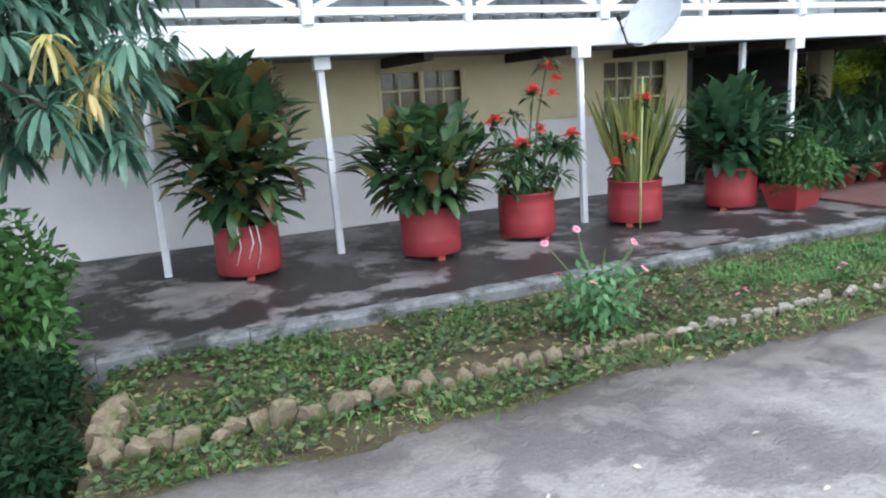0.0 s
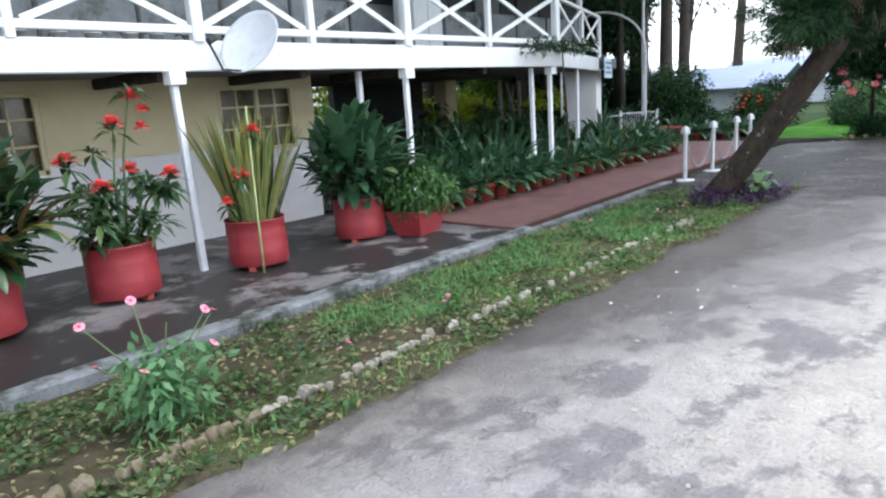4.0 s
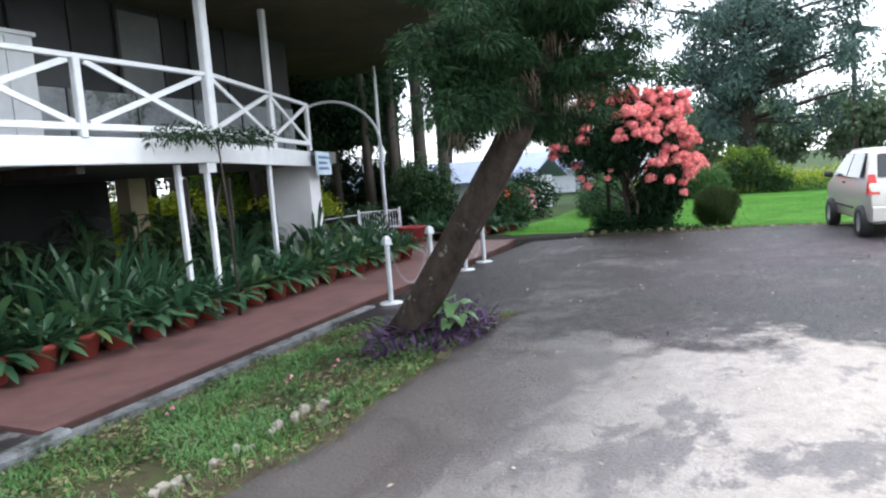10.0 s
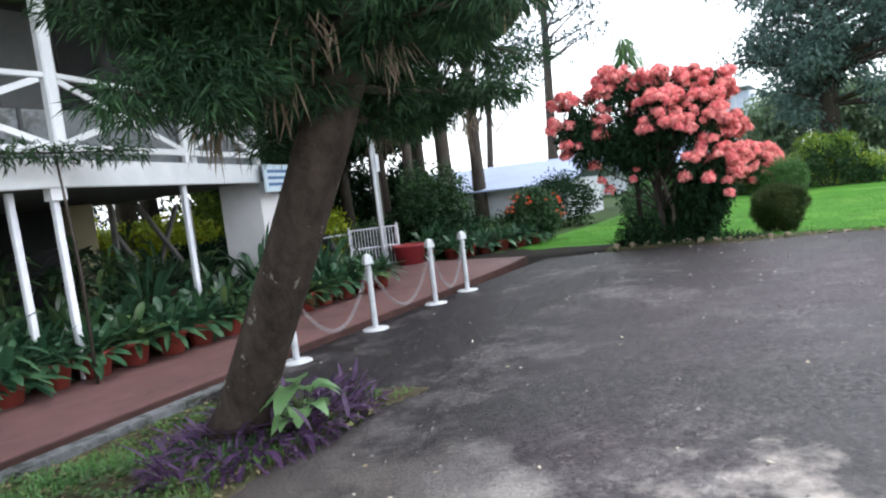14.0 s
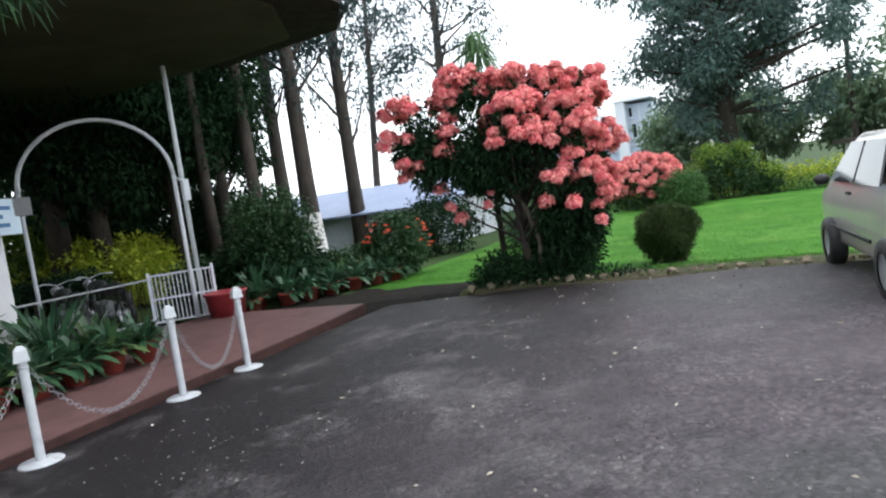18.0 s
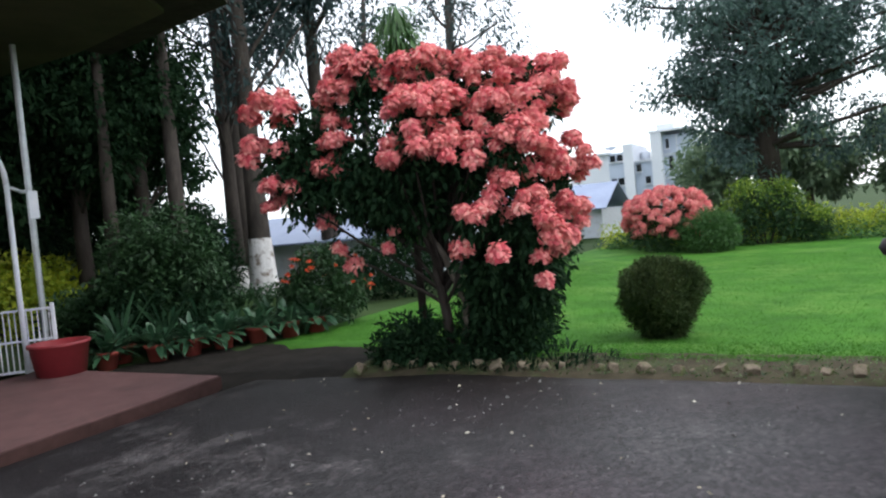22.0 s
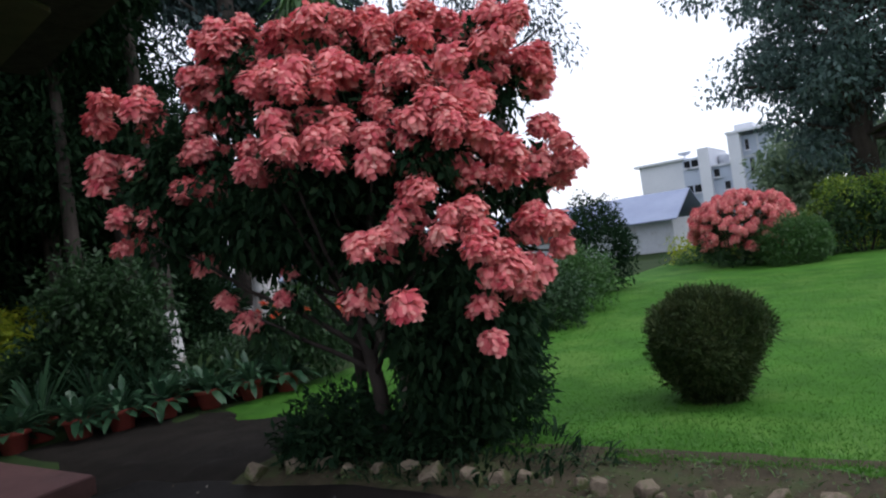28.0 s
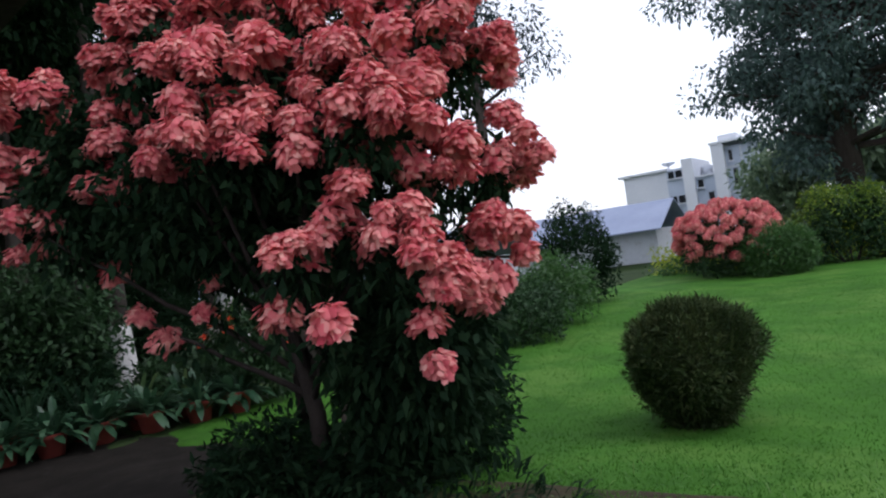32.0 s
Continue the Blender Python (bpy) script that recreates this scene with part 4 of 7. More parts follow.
for p in cl:
    dd = sphere_dirs(16, -0.5)
    gs.append(blades(np.repeat([p], 16, 0) + dd * 0.03, dd, rng.uniform(0.12, 0.22, 16), rng.uniform(0.04, 0.07, 16), 0.5, rows=(0, 0.5, 1.0), prof=(0.3, 1, 0.08)))
part("leaves", leafmesh("leaves", *gs), L_CANNA, ja)
heads = [(Vector(t) + Vector((0, 0, -0.1 if i == 0 else 0.02)), 34, 0.115) for i, t in enumerate(tops[:6])]
heads += [((0.42, 0.0, 1.28), 26, 0.09), ((0.4, 0.05, 1.12), 20, 0.09)]
for place, count, size in heads:
    part("flower", leafmesh("flower", flower_head(place, count, size)), RED_FLOWER, ja)

rf = thing("red_flower_stem", "leaning stem with red flower heads among the snake plant", "plant", (4.88, 5.9, 0.44))
for e, s in (((-0.12, -0.3, 1.0), 0.11), ((-0.3, -0.28, 0.56), 0.11), ((-0.42, -0.2, 0.3), 0.08)):
    part("stem", stems([e], 0.0, 0.009, 0.3), STEM, rf)
    part("flower", leafmesh("flower", flower_head(e, 40, s)), RED_FLOWER, rf)
    dd = sphere_dirs(14, -0.8)
    part("foliage", leafmesh("foliage", blades(np.repeat([e], 14, 0) - np.array((0, 0, 0.06)), dd, 0.13, 0.05, 0.4, rows=(0, 0.5, 1.0), prof=(0.3, 1, 0.08))), L_CANNA, rf)
bs = thing("bamboo_stake", "pale green bamboo stake standing against a red drum", "stake", (4.7, 5.56, -0.045))
part("cane", Shape().tube([(0, 0, 0), (0.0, 0.0, 0.6), (0.03, 0.02, 1.72)], [0.013, 0.012, 0.01], 8), surface("bamboo", (0.25, 0.3, 0.12), (0.42, 0.45, 0.22), 4, 40, 0.5), bs, "", True)
for z in (0.3, 0.6, 0.9, 1.2, 1.5):
    part("node", Shape().lathe([(0.01, -0.006), (0.0165, 0), (0.01, 0.006)], 8, (0.03 * max(0, z - 0.6) / 1.12, 0.02 * max(0, z - 0.6) / 1.12, z)), L_GOLD, bs)

tp = thing("trough_planter", "flared red trough planter", "planter", (7.02, 5.5, -0.045), 12, "drum planters")
part("trough", Shape().add([(-0.24, -0.17, 0), (0.24, -0.17, 0), (0.24, 0.17, 0), (-0.24, 0.17, 0), (-0.36, -0.25, 0.32), (0.36, -0.25, 0.32), (0.36, 0.25, 0.32), (-0.36, 0.25, 0.32), (-0.33, -0.22, 0.32), (0.33, -0.22, 0.32), (0.33, 0.22, 0.32), (-0.33, 0.22, 0.32), (-0.3, -0.2, 0.24), (0.3, -0.2, 0.24), (0.3, 0.2, 0.24), (-0.3, 0.2, 0.24)],
     [(3, 2, 1, 0)] + [(i, (i + 1) % 4, 4 + (i + 1) % 4, 4 + i) for i in range(4)] + [(4 + i, 4 + (i + 1) % 4, 8 + (i + 1) % 4, 8 + i) for i in range(4)] + [(8 + i, 8 + (i + 1) % 4, 12 + (i + 1) % 4, 12 + i) for i in range(4)] + [(12, 13, 14, 15)]), DRUM, tp)
sh = thing("leafy_shrub", "low grey-green shrub in a red trough", "plant", (7.02, 5.5, 0.2))
part("leaves", leafmesh("leaves", clumps(blob_points(110, (0, -0.05, 0.3), (0.5, 0.4, 0.36), -0.8), 0.1, 26, 0.075, 0.04)), L_MID, sh)
for q in blob_points(16, (0, 0, 0.3), (0.35, 0.25, 0.25), 0.0):
    part("stem", stems([q], 0, 0.008), STEM, sh)

POT = [(0.0, 0.0), (0.125, 0.0), (0.17, 0.22), (0.195, 0.222), (0.2, 0.28), (0.182, 0.282), (0.175, 0.24), (0.0, 0.235)]


def potted(label, leaves, material):
    t = thing("potted_plant", label, "potted plant", group="potted plants under the balcony")
    part("pot", Shape().lathe(POT, 20, jitter=0.01), CLAY, t, "red clay pot", True)
    part("leaves", leafmesh("leaves", leaves), material, t)
    return t


lift = lambda g, z=0.24: (g[0] + np.array((0, 0, z)), g[1])
pots = [potted("arching strap-leaved plant in a red clay pot", lift(strap_leaves(74, 0.62, 0.085, 0.2)), L_STRAP),
        potted("bushy dark-leaved plant in a red clay pot", lift(strap_leaves(84, 0.54, 0.1, 0.05)), L_STRAP),
        potted("peace lily in a red clay pot", lift(strap_leaves(70, 0.64, 0.1, 0.25)), L_CANNA),
        potted("upright narrow-leaved plant in a red clay pot", lift(strap_leaves(56, 1.05, 0.06, 0.75)), L_STRAP)]
spots = []
for i in range(19):
    x = 8.35 + i * 0.48
    spots.append((x + rng.uniform(-0.05, 0.05), 6.22 + 0.012 * (x - 8) + rng.uniform(-0.05, 0.05), i % 3 if i % 5 else 1, 1.0))
for i in range(17):
    x = 8.2 + i * 0.52
    spots.append((x + rng.uniform(-0.08, 0.08), 6.72 + rng.uniform(-0.06, 0.06), int(rng.integers(0, 4)), 1.12))
for i in range(14):
    x = 8.4 + i * 0.6
    spots.append((x + rng.uniform(-0.1, 0.1), 7.35 + rng.uniform(-0.15, 0.15), int(rng.integers(1, 4)), 1.25))
first = set()
for x, y, k, s in spots:
    m = pose(x, y, -0.012, 0, 0, rng.uniform(0, 360))
    if k in first:
        o = copy_thing(pots[k], m)
    else:
        first.add(k)
        o = pots[k]
        o.matrix_world = m
    o.scale = (s, s, s)

# ---- satellite dish ----
di = thing("satellite_dish", "grey oval satellite dish hung from the fascia", "satellite dish", (4.95, 5.75, 2.27))
dm = Matrix.Translation((0, -0.1, 0)) @ Vector((-0.78, -0.26, 0.5)).to_track_quat("Z", "Y").to_matrix().to_4x4()
part("reflector", Shape().lathe([(0.0, 0.0), (0.12, 0.008), (0.22, 0.028), (0.31, 0.06), (0.34, 0.075), (0.345, 0.07), (0.3, 0.045), (0.2, 0.012), (0.0, -0.015)], 40), DISHGREY, di, "", True, dm @ Matrix.Diagonal((1.0, 1.06, 1, 1)))
part("arm", Shape().tube([dm @ Vector((0, -0.33, 0.05)), dm @ Vector((-0.1, -0.4, 0.2)), dm @ Vector((-0.12, -0.25, 0.45))], 0.012, 6), BLACK, di, "black feed arm")
part("feed", Shape().tube([dm @ Vector((-0.12, -0.25, 0.45)), dm @ Vector((-0.1, -0.18, 0.4))], [0.035, 0.025], 10), BLACK, di)
part("bracket", Shape().bar((0, 0.0, -0.02), (0, 0.5, -0.03), 0.04, 0.04), BLACK, di)

# ---- stanchions and chain ----
stand = [(12.72, 4.29), (14.2, 4.34), (15.79, 4.43), (16.82, 4.47)]
first_post = None
POST_PAINT = surface("worn_post_paint", (0.34, 0.36, 0.39), (0.54, 0.55, 0.57), 7, 60, 0.55, bump=0.2, dirt=(0.26, 0.25, 0.22), dirt_at=(0.58, 0.7))
tops = []
for i, (x, y) in enumerate(stand):
    z = zroad(y) - 0.005
    tops.append((x, y, z + 0.86))
    m = pose(x, y, z, 0, 0, 14)
    if first_post is None:
        first_post = thing("chain_post", "white painted pipe post on a round base", "bollard", group="chain posts")
        first_post.matrix_world = m
        part("base", Shape().lathe([(0, 0), (0.165, 0), (0.17, 0.012), (0.16, 0.024), (0.05, 0.035), (0, 0.036)], 28), POST_PAINT, first_post, "", True)
        part("pipe", Shape().lathe([(0.036, 0.02), (0.036, 0.86)], 16), POST_PAINT, first_post, "", True)
        part("cap", Shape().lathe([(0.036, 0.845), (0.082, 0.84), (0.078, 0.865), (0.066, 0.93), (0.03, 0.965), (0, 0.97)], 4), POST_PAINT, first_post, "flared four-sided cap")
        part("collar", Shape().lathe([(0.037, 0.78), (0.043, 0.785), (0.043, 0.8), (0.037, 0.805)], 14), METAL, first_post, "", True)
    else:
        copy_thing(first_post, m)
CHAIN = surface("worn_chain_paint", (0.16, 0.16, 0.17), (0.4, 0.4, 0.42), 30, 90, 0.5, 0.3, bump=0)
link = Shape()
ring = [Vector((0.022 * math.cos(k * math.tau / 10) * 1.3, 0.022 * math.sin(k * math.tau / 10), 0)) for k in range(11)]
link.tube(ring, 0.0038, 5, False)
link_mesh = link.data("link", True)
for (x0, y0, z0), (x1, y1, z1) in zip(tops, tops[1:]):
    ch = thing("hanging_chain", "worn pale chain slung between two posts", "chain", (x0, y0, z0), group="chains")
    nl = 44
    for k in range(nl):
        s = (k + 0.5) / nl
        sag = lambda q: Vector(((x1 - x0) * q, (y1 - y0) * q, -0.66 * 4 * q * (1 - q) - 0.02))
        d = (sag(s + 0.01) - sag(s - 0.01)).normalized()
        m = Matrix.Translation(sag(s)) @ d.to_track_quat("X", "Z").to_matrix().to_4x4() @ pose(0, 0, 0, 90 * (k % 2))
        part("link", link_mesh, CHAIN, ch, "", False, m)

# ---- trees ----
def limb(a, b, r0, r1, n=7, wob=0.12, segs=6):
    a, b = Vector(a), Vector(b)
    L = (b - a).length
    pts = [a.lerp(b, i / segs) + (Vector(noise.noise_vector(a * 1.7 + Vector((i * 0.9, 0, 0)))) * wob * L * 0.25 if 0 < i < segs else Vector()) for i in range(segs + 1)]
    return pts, [r0 + (r1 - r0) * (i / segs) for i in range(segs + 1)], n


def tree(name, label, base, trunk, limbs, crown, bark, category="tree", limewash=None):
    """trunk: list of (point, radius); limbs: end points; crown: list of (part name, mesh, material)."""
    t = thing(name, label, category, base)
    part("trunk", Shape().tube([p for p, r in trunk], [r for p, r in trunk], 14), bark, t, "", True)
    if limewash:
        k = trunk[0][1]
        part("limewash", Shape().tube([trunk[0][0], Vector(trunk[0][0]).lerp(Vector(trunk[1][0]), limewash)], [k * 1.25, (k + (trunk[1][1] - k) * limewash) * 1.04], 14, False), LIME, t, "white limewashed foot of the trunk", True)
    for e, s, r in limbs:
        pts, rad, n = limb(s, e, r, r * 0.35)
        part("limb", Shape().tube(pts, rad, n), bark, t, "", True)
    for nm, me, material in crown:
        part(nm, me, material, t)
    return t


# leaning conifer beside the walk
base = Vector((10.76, 3.0, -0.02))
trunk = [((0, 0.03, -0.05), 0.25), ((0, -0.1, 0.18), 0.2), ((-0.05, -0.3, 0.45), 0.18), ((-0.14, -0.84, 1.2), 0.165), ((-0.26, -1.42, 2.0), 0.15), ((-0.14, -1.75, 2.8), 0.12), ((0.1, -1.95, 4.2), 0.07), ((0.2, -2.0, 5.4), 0.02)]
ends, starts = [], []
for i in range(84):
    k = rng.uniform(0, 1)
    s = Vector(trunk[4][0]).lerp(Vector(trunk[6][0]), k)
    a = rng.uniform(0, math.tau)
    r = (1.95 - 0.6 * k) * rng.uniform(0.5, 1.0) * (0.75 if math.sin(a) < -0.3 else 0.95) * (0.75 if math.cos(a) < -0.3 else 1.0)
    ends.append(s + Vector((math.cos(a) * r, math.sin(a) * r * 0.9, rng.uniform(-0.3, 0.5))))
    starts.append(s)
cs, cr = [], []
for s, e in zip(starts, ends):
    for q in np.linspace(0.3, 1.05, 8):
        p = s.lerp(e, q) + Vector((rng.normal(0, 0.07), rng.normal(0, 0.07), rng.normal(0, 0.05)))
        cs.append(p)
        cr.append(0.2)
n = len(cs)
c = np.repeat(np.array(cs), 300, 0)
dd = sphere_dirs(len(c)) * np.array((1, 1, 0.45))
g1 = flakes(c + dd * 0.19 * rng.uniform(0.3, 1, (len(c), 1)), dd * 0.9 + np.array((0, 0, -0.4)) + rng.normal(0, 0.4, c.shape), rng.uniform(0.05, 0.12, len(c)), rng.uniform(0.007, 0.013, len(c)))
deadc = np.repeat(np.array(cs)[rng.integers(0, n, 40)] - np.array((0, 0, 0.12)), 40, 0)
g2 = flakes(deadc + rng.normal(0, 0.06, deadc.shape), rng.normal(0, 0.25, deadc.shape) - np.array((0, 0, 1)), rng.uniform(0.12, 0.25, len(deadc)), 0.014)
tree("leaning_conifer", "leaning conifer with a scaly trunk and drooping dark sprays", base, trunk, [(e, s, 0.03) for s, e in zip(starts, ends)], [("sprays", leafmesh("sprays", g1), L_CONIF), ("dead_sprays", leafmesh("dead_sprays", g2), L_BROWN)], BARK_SCALY)

pu = thing("purple_groundcover", "mat of purple spiderwort round the foot of the leaning tree", "plant", (10.85, 2.75, -0.02))
c = 900
a, r = rng.uniform(0, math.tau, c), np.sqrt(rng.uniform(0, 1, c))
p = np.stack([np.cos(a) * r * 0.95, np.sin(a) * r * 0.62, rng.uniform(0, 0.16, c) * (1.1 - r * 0.6)], 1)
d = np.stack([np.cos(a), np.sin(a), rng.uniform(0.1, 1.3, c)], 1) + rng.normal(0, 0.5, (c, 3))
leaf_parts(pu, "leaf", leaf_variants("leaf", 0.2, (0.2, 0.35, 0.5, 0.1, 0.6), (0.6, 0.95, 1, 0.6, 0.06)), p[:280] + np.array((0, 0, 0.03)), d[:280], rng.uniform(0.12, 0.22, 280), L_PURPLE)
tagged(part("leaf_mat", leafmesh("leaf_mat", blades(p[280:], d[280:], rng.uniform(0.1, 0.2, c - 280), rng.uniform(0.022, 0.035, c - 280), 0.4, rows=(0, 0.5, 1), prof=(0.6, 1, 0.08))), L_PURPLE, pu), "", "", "", "stuff")
ca = thing("caladium", "pale green broad-leaved plant against the tree foot", "plant", (10.92, 2.5, 0.0))
L_PALE = leafy("pale_leaf", [(0.12, 0.24, 0.09), (0.22, 0.35, 0.15)], 0.4)
c = 16
a, e = rng.uniform(0, math.tau, c), rng.uniform(0.5, 1.4, c)
p = np.stack([np.cos(a) * 0.1, np.sin(a) * 0.1, rng.uniform(0.12, 0.34, c)], 1)
part("leaves", leafmesh("leaves", blades(p, np.stack([np.cos(a), np.sin(a), np.sin(e) * 0.6], 1), rng.uniform(0.16, 0.24, c), rng.uniform(0.13, 0.19, c), 0.8, prof=(0.8, 1, 0.8, 0.4, 0.04))), L_PALE, ca)
for q in p:
    part("stalk", stems([q], 0.0, 0.008), STEM, ca)


def bunch(centres, radius, per, size):
    c = np.repeat(np.asarray(centres, float), per, 0)
    n = len(c)
    dd = sphere_dirs(n, -0.7)
    rad = np.repeat(np.broadcast_to(np.asarray(radius, float), (len(centres),)), per)[:, None]
    p = c + dd * rad * rng.uniform(0.5, 1.0, (n, 1))
    d = dd * np.array((1, 1, 0.35)) * 0.75 + unit(rng.normal(0, 1, (n, 3))) * 0.55 - np.array((0, 0, 0.6))
    return blades(p, d, size * rng.uniform(0.7, 1.25, n), size * rng.uniform(0.75, 1.05, n), 0.4, rows=(0, 0.3, 0.75, 1.0), prof=(0.4, 1.0, 1.0, 0.55), fold=-0.35)


# salmon-flowered tree: billowing masses of bunches (across, height, half width, half height)
pk_base = Vector((21.25, 2.4, 0.0))
across, along = Vector((0.572, -0.82, 0)), Vector((0.82, 0.572, 0))
crown = ((-0.74, 3.32, 0.35, 0.20, 0.0), (-0.06, 3.2, 0.38, 0.21, -0.2), (0.60, 3.09, 0.46, 0.23, -0.3), (1.20, 3.05, 0.34, 0.25, -0.2), (-0.94, 3.08, 0.22, 0.15, 0.0), (-0.05, 2.71, 0.55, 0.23, -0.6), (0.72, 2.62, 0.43, 0.23, -0.6), (-0.28, 2.35, 0.34, 0.22, -0.8), (0.08, 2.27, 0.34, 0.22, -0.8), (0.75, 2.25, 0.33, 0.22, -0.9), (1.07, 2.06, 0.23, 0.17, -0.7), (1.57, 2.07, 0.19, 0.23, -0.2), (1.54, 2.88, 0.16, 0.18, 0.1))
sprays = ((-1.73, 2.94, 0.3, 0.19, 0.2), (-1.85, 2.52, 0.24, 0.16, 0.2), (-1.68, 2.18, 0.21, 0.18, 0.1), (-1.07, 2.62, 0.22, 0.20, 0.0), (-1.21, 2.33, 0.22, 0.22, 0.0), (-1.75, 1.97, 0.14, 0.18, 0.1), (0.56, 1.83, 0.18, 0.21, -1.0), (0.32, 1.60, 0.28, 0.09, -1.1), (0.78, 1.58, 0.25, 0.18, -1.0), (1.40, 1.52, 0.20, 0.24, -0.4), (0.97, 1.34, 0.18, 0.18, -0.9), (1.22, 1.22, 0.14, 0.16, -0.6))
single = ((-1.12, 0.1, 1.37), (-0.97, 0.1, 1.17), (-0.59, -0.2, 1.34), (-0.52, -0.2, 1.53), (0.08, -1.0, 1.29), (0.38, -1.3, 1.23), (0.89, -1.0, 0.90), (0.87, -1.0, 1.14), (-1.24, 0.1, 1.69))
heads = []
for i, (u, z, ru, rz, depth) in enumerate(crown + sprays):
    for _ in range(int(ru * rz * (210 if i < 13 else 130)) + 3):
        d = sphere_dirs(1, -0.55)[0]
        k = rng.uniform(0.6, 1.0)
        heads.append(across * (u + d[0] * ru * k) + along * (depth + d[1] * (ru * 0.7 + 0.12) * k) + Vector((0, 0, z + d[2] * rz * k * 1.15)))
for _ in range(90):  # bunches joining neighbouring masses
    a, b = crown[rng.integers(0, 13)], crown[rng.integers(0, 13)]
    if math.hypot(a[0] - b[0], a[1] - b[1]) < 0.95:
        k = rng.uniform(0.25, 0.75)
        heads.append(across * (a[0] + (b[0] - a[0]) * k) + along * (a[4] + (b[4] - a[4]) * k - 0.12) + Vector((0, 0, a[1] + (b[1] - a[1]) * k + rng.uniform(-0.1, 0.05))))
for u, z, ru, rz, depth in crown:  # the side turned away from the drive
    for _ in range(4):
        heads.append(across * (u + rng.uniform(-ru, ru)) + along * (rng.uniform(0.2, 0.8)) + Vector((0, 0, z + rng.uniform(-rz, rz) * 0.8)))
for u, depth, z in single:
    heads.append(across * u + along * depth + Vector((0, 0, z)))
pt = thing("pink_flowering_tree", "spreading tree covered in salmon-pink flower bunches", "flowering tree", pk_base)
trunk = [(0, 0, -0.06), (0.05, 0.03, 0.5), (0.0, 0.08, 1.0), (0.08, 0.0, 1.7), (0.0, 0.0, 2.6)]
part("trunk", Shape().tube(trunk, [0.07, 0.06, 0.055, 0.045, 0.025], 12), BARK_DARK, pt, "", True)
part("trunk", Shape().tube([(0.16, -0.1, -0.06), (0.1, -0.2, 0.6), (-0.15, -0.1, 1.2), (-0.4, 0.3, 2.0)], [0.045, 0.04, 0.035, 0.02], 9), BARK, pt, "pale leaning second stem", True)
for h in heads[::8]:
    pts, rad, n = limb(Vector((0.03, 0.03, rng.uniform(0.6, 1.9))), h * 0.97, 0.025, 0.008)
    part("limb", Shape().tube(pts, rad, 6), BARK_DARK, pt, "", True)
bunches = [leafmesh("blossom", bunch([(0, 0, 0)], 0.098 * rng.uniform(0.85, 1.15), 190, 0.045)) for _ in range(7)]
for i, h in enumerate(heads):
    k = rng.uniform(0.7, 1.15)
    part("blossom", bunches[i % 7], PINK, pt, "", False, Matrix.Translation(h) @ pose(0, 0, 0, rng.uniform(-20, 20), rng.uniform(-20, 20), rng.uniform(0, 360)) @ Matrix.Diagonal((k, k, k * 0.95, 1)))
# inner leaves use the shade-darkened colour for the crown's dark hollow
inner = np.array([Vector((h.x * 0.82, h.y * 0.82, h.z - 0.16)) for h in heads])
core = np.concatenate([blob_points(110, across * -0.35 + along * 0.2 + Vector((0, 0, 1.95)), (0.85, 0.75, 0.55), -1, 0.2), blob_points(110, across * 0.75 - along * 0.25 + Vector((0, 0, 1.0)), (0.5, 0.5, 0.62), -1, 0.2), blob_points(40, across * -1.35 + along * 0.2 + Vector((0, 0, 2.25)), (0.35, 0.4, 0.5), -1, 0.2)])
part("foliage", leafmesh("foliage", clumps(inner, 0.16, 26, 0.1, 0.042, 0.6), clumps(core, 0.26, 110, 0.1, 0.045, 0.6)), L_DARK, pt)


def bush(name, label, at, size, count, leaf, material, per=30, inner=0.6, low=-0.9, cat="bush"):
    b = thing(name, label, cat, at)
    for q in blob_points(7, (0, 0, size[2] * 0.6), np.array(size) * 0.6, -0.2):
        part("stem", stems([q], 0.0, 0.02, 0.15), BARK_DARK, b)
    part("foliage", leafmesh("foliage", clumps(blob_points(count, (0, 0, size[2]), size, low, inner), leaf[0] * 2.2, per, leaf[0], leaf[1], 0.0)), material, b)
    return b


rb = thing("round_bush", "rounded dark green bush narrowing to its foot on the lawn", "bush", (24.0, 0.58, -0.42))
part("stem", Shape().tube([(0, 0, 0), (0.01, 0.0, 0.3), (0.0, 0.02, 0.7)], [0.05, 0.04, 0.02], 8), BARK_DARK, rb, "", True)
hz = rng.uniform(0.04, 1.0, 520)
hr = np.interp(hz, (0, 0.15, 0.35, 0.58, 0.76, 0.9, 1.0), (0.07, 0.2, 0.38, 0.53, 0.54, 0.4, 0.16)) * rng.uniform(0.45, 1.0, 520) ** 0.5
ha = rng.uniform(0, math.tau, 520)
hr *= 1 + 0.1 * np.sin(ha * 3 + hz * 7) + 0.07 * np.sin(ha * 7 + 2)
part("foliage", leafmesh("foliage", clumps(np.stack([np.cos(ha) * hr, np.sin(ha) * hr, hz * 1.08 + 0.06], 1), 0.11, 110, 0.075, 0.013, -0.5, 0.8)), L_BUSH, rb)
ka, kr = rng.uniform(0, math.tau, 900), np.sqrt(rng.uniform(0, 1, 900)) * 0.52
kz = 0.06 + 1.06 * np.interp(kr, (0, 0.15, 0.36, 0.54, 0.6), (0.98, 0.97, 0.88, 0.7, 0.55))
part("top_growth", leafmesh("top_growth", blades(np.stack([np.cos(ka) * kr, np.sin(ka) * kr, kz], 1), np.stack([np.cos(ka) * kr * 1.5, np.sin(ka) * kr * 1.5, np.ones(900)], 1) + rng.normal(0, 0.25, (900, 3)), rng.uniform(0.08, 0.22, 900), 0.012, 0.1, rows=(0, 0.5, 1.0), prof=(0.8, 1.0, 0.1))), L_BUSH, rb, "wispy upright shoots")
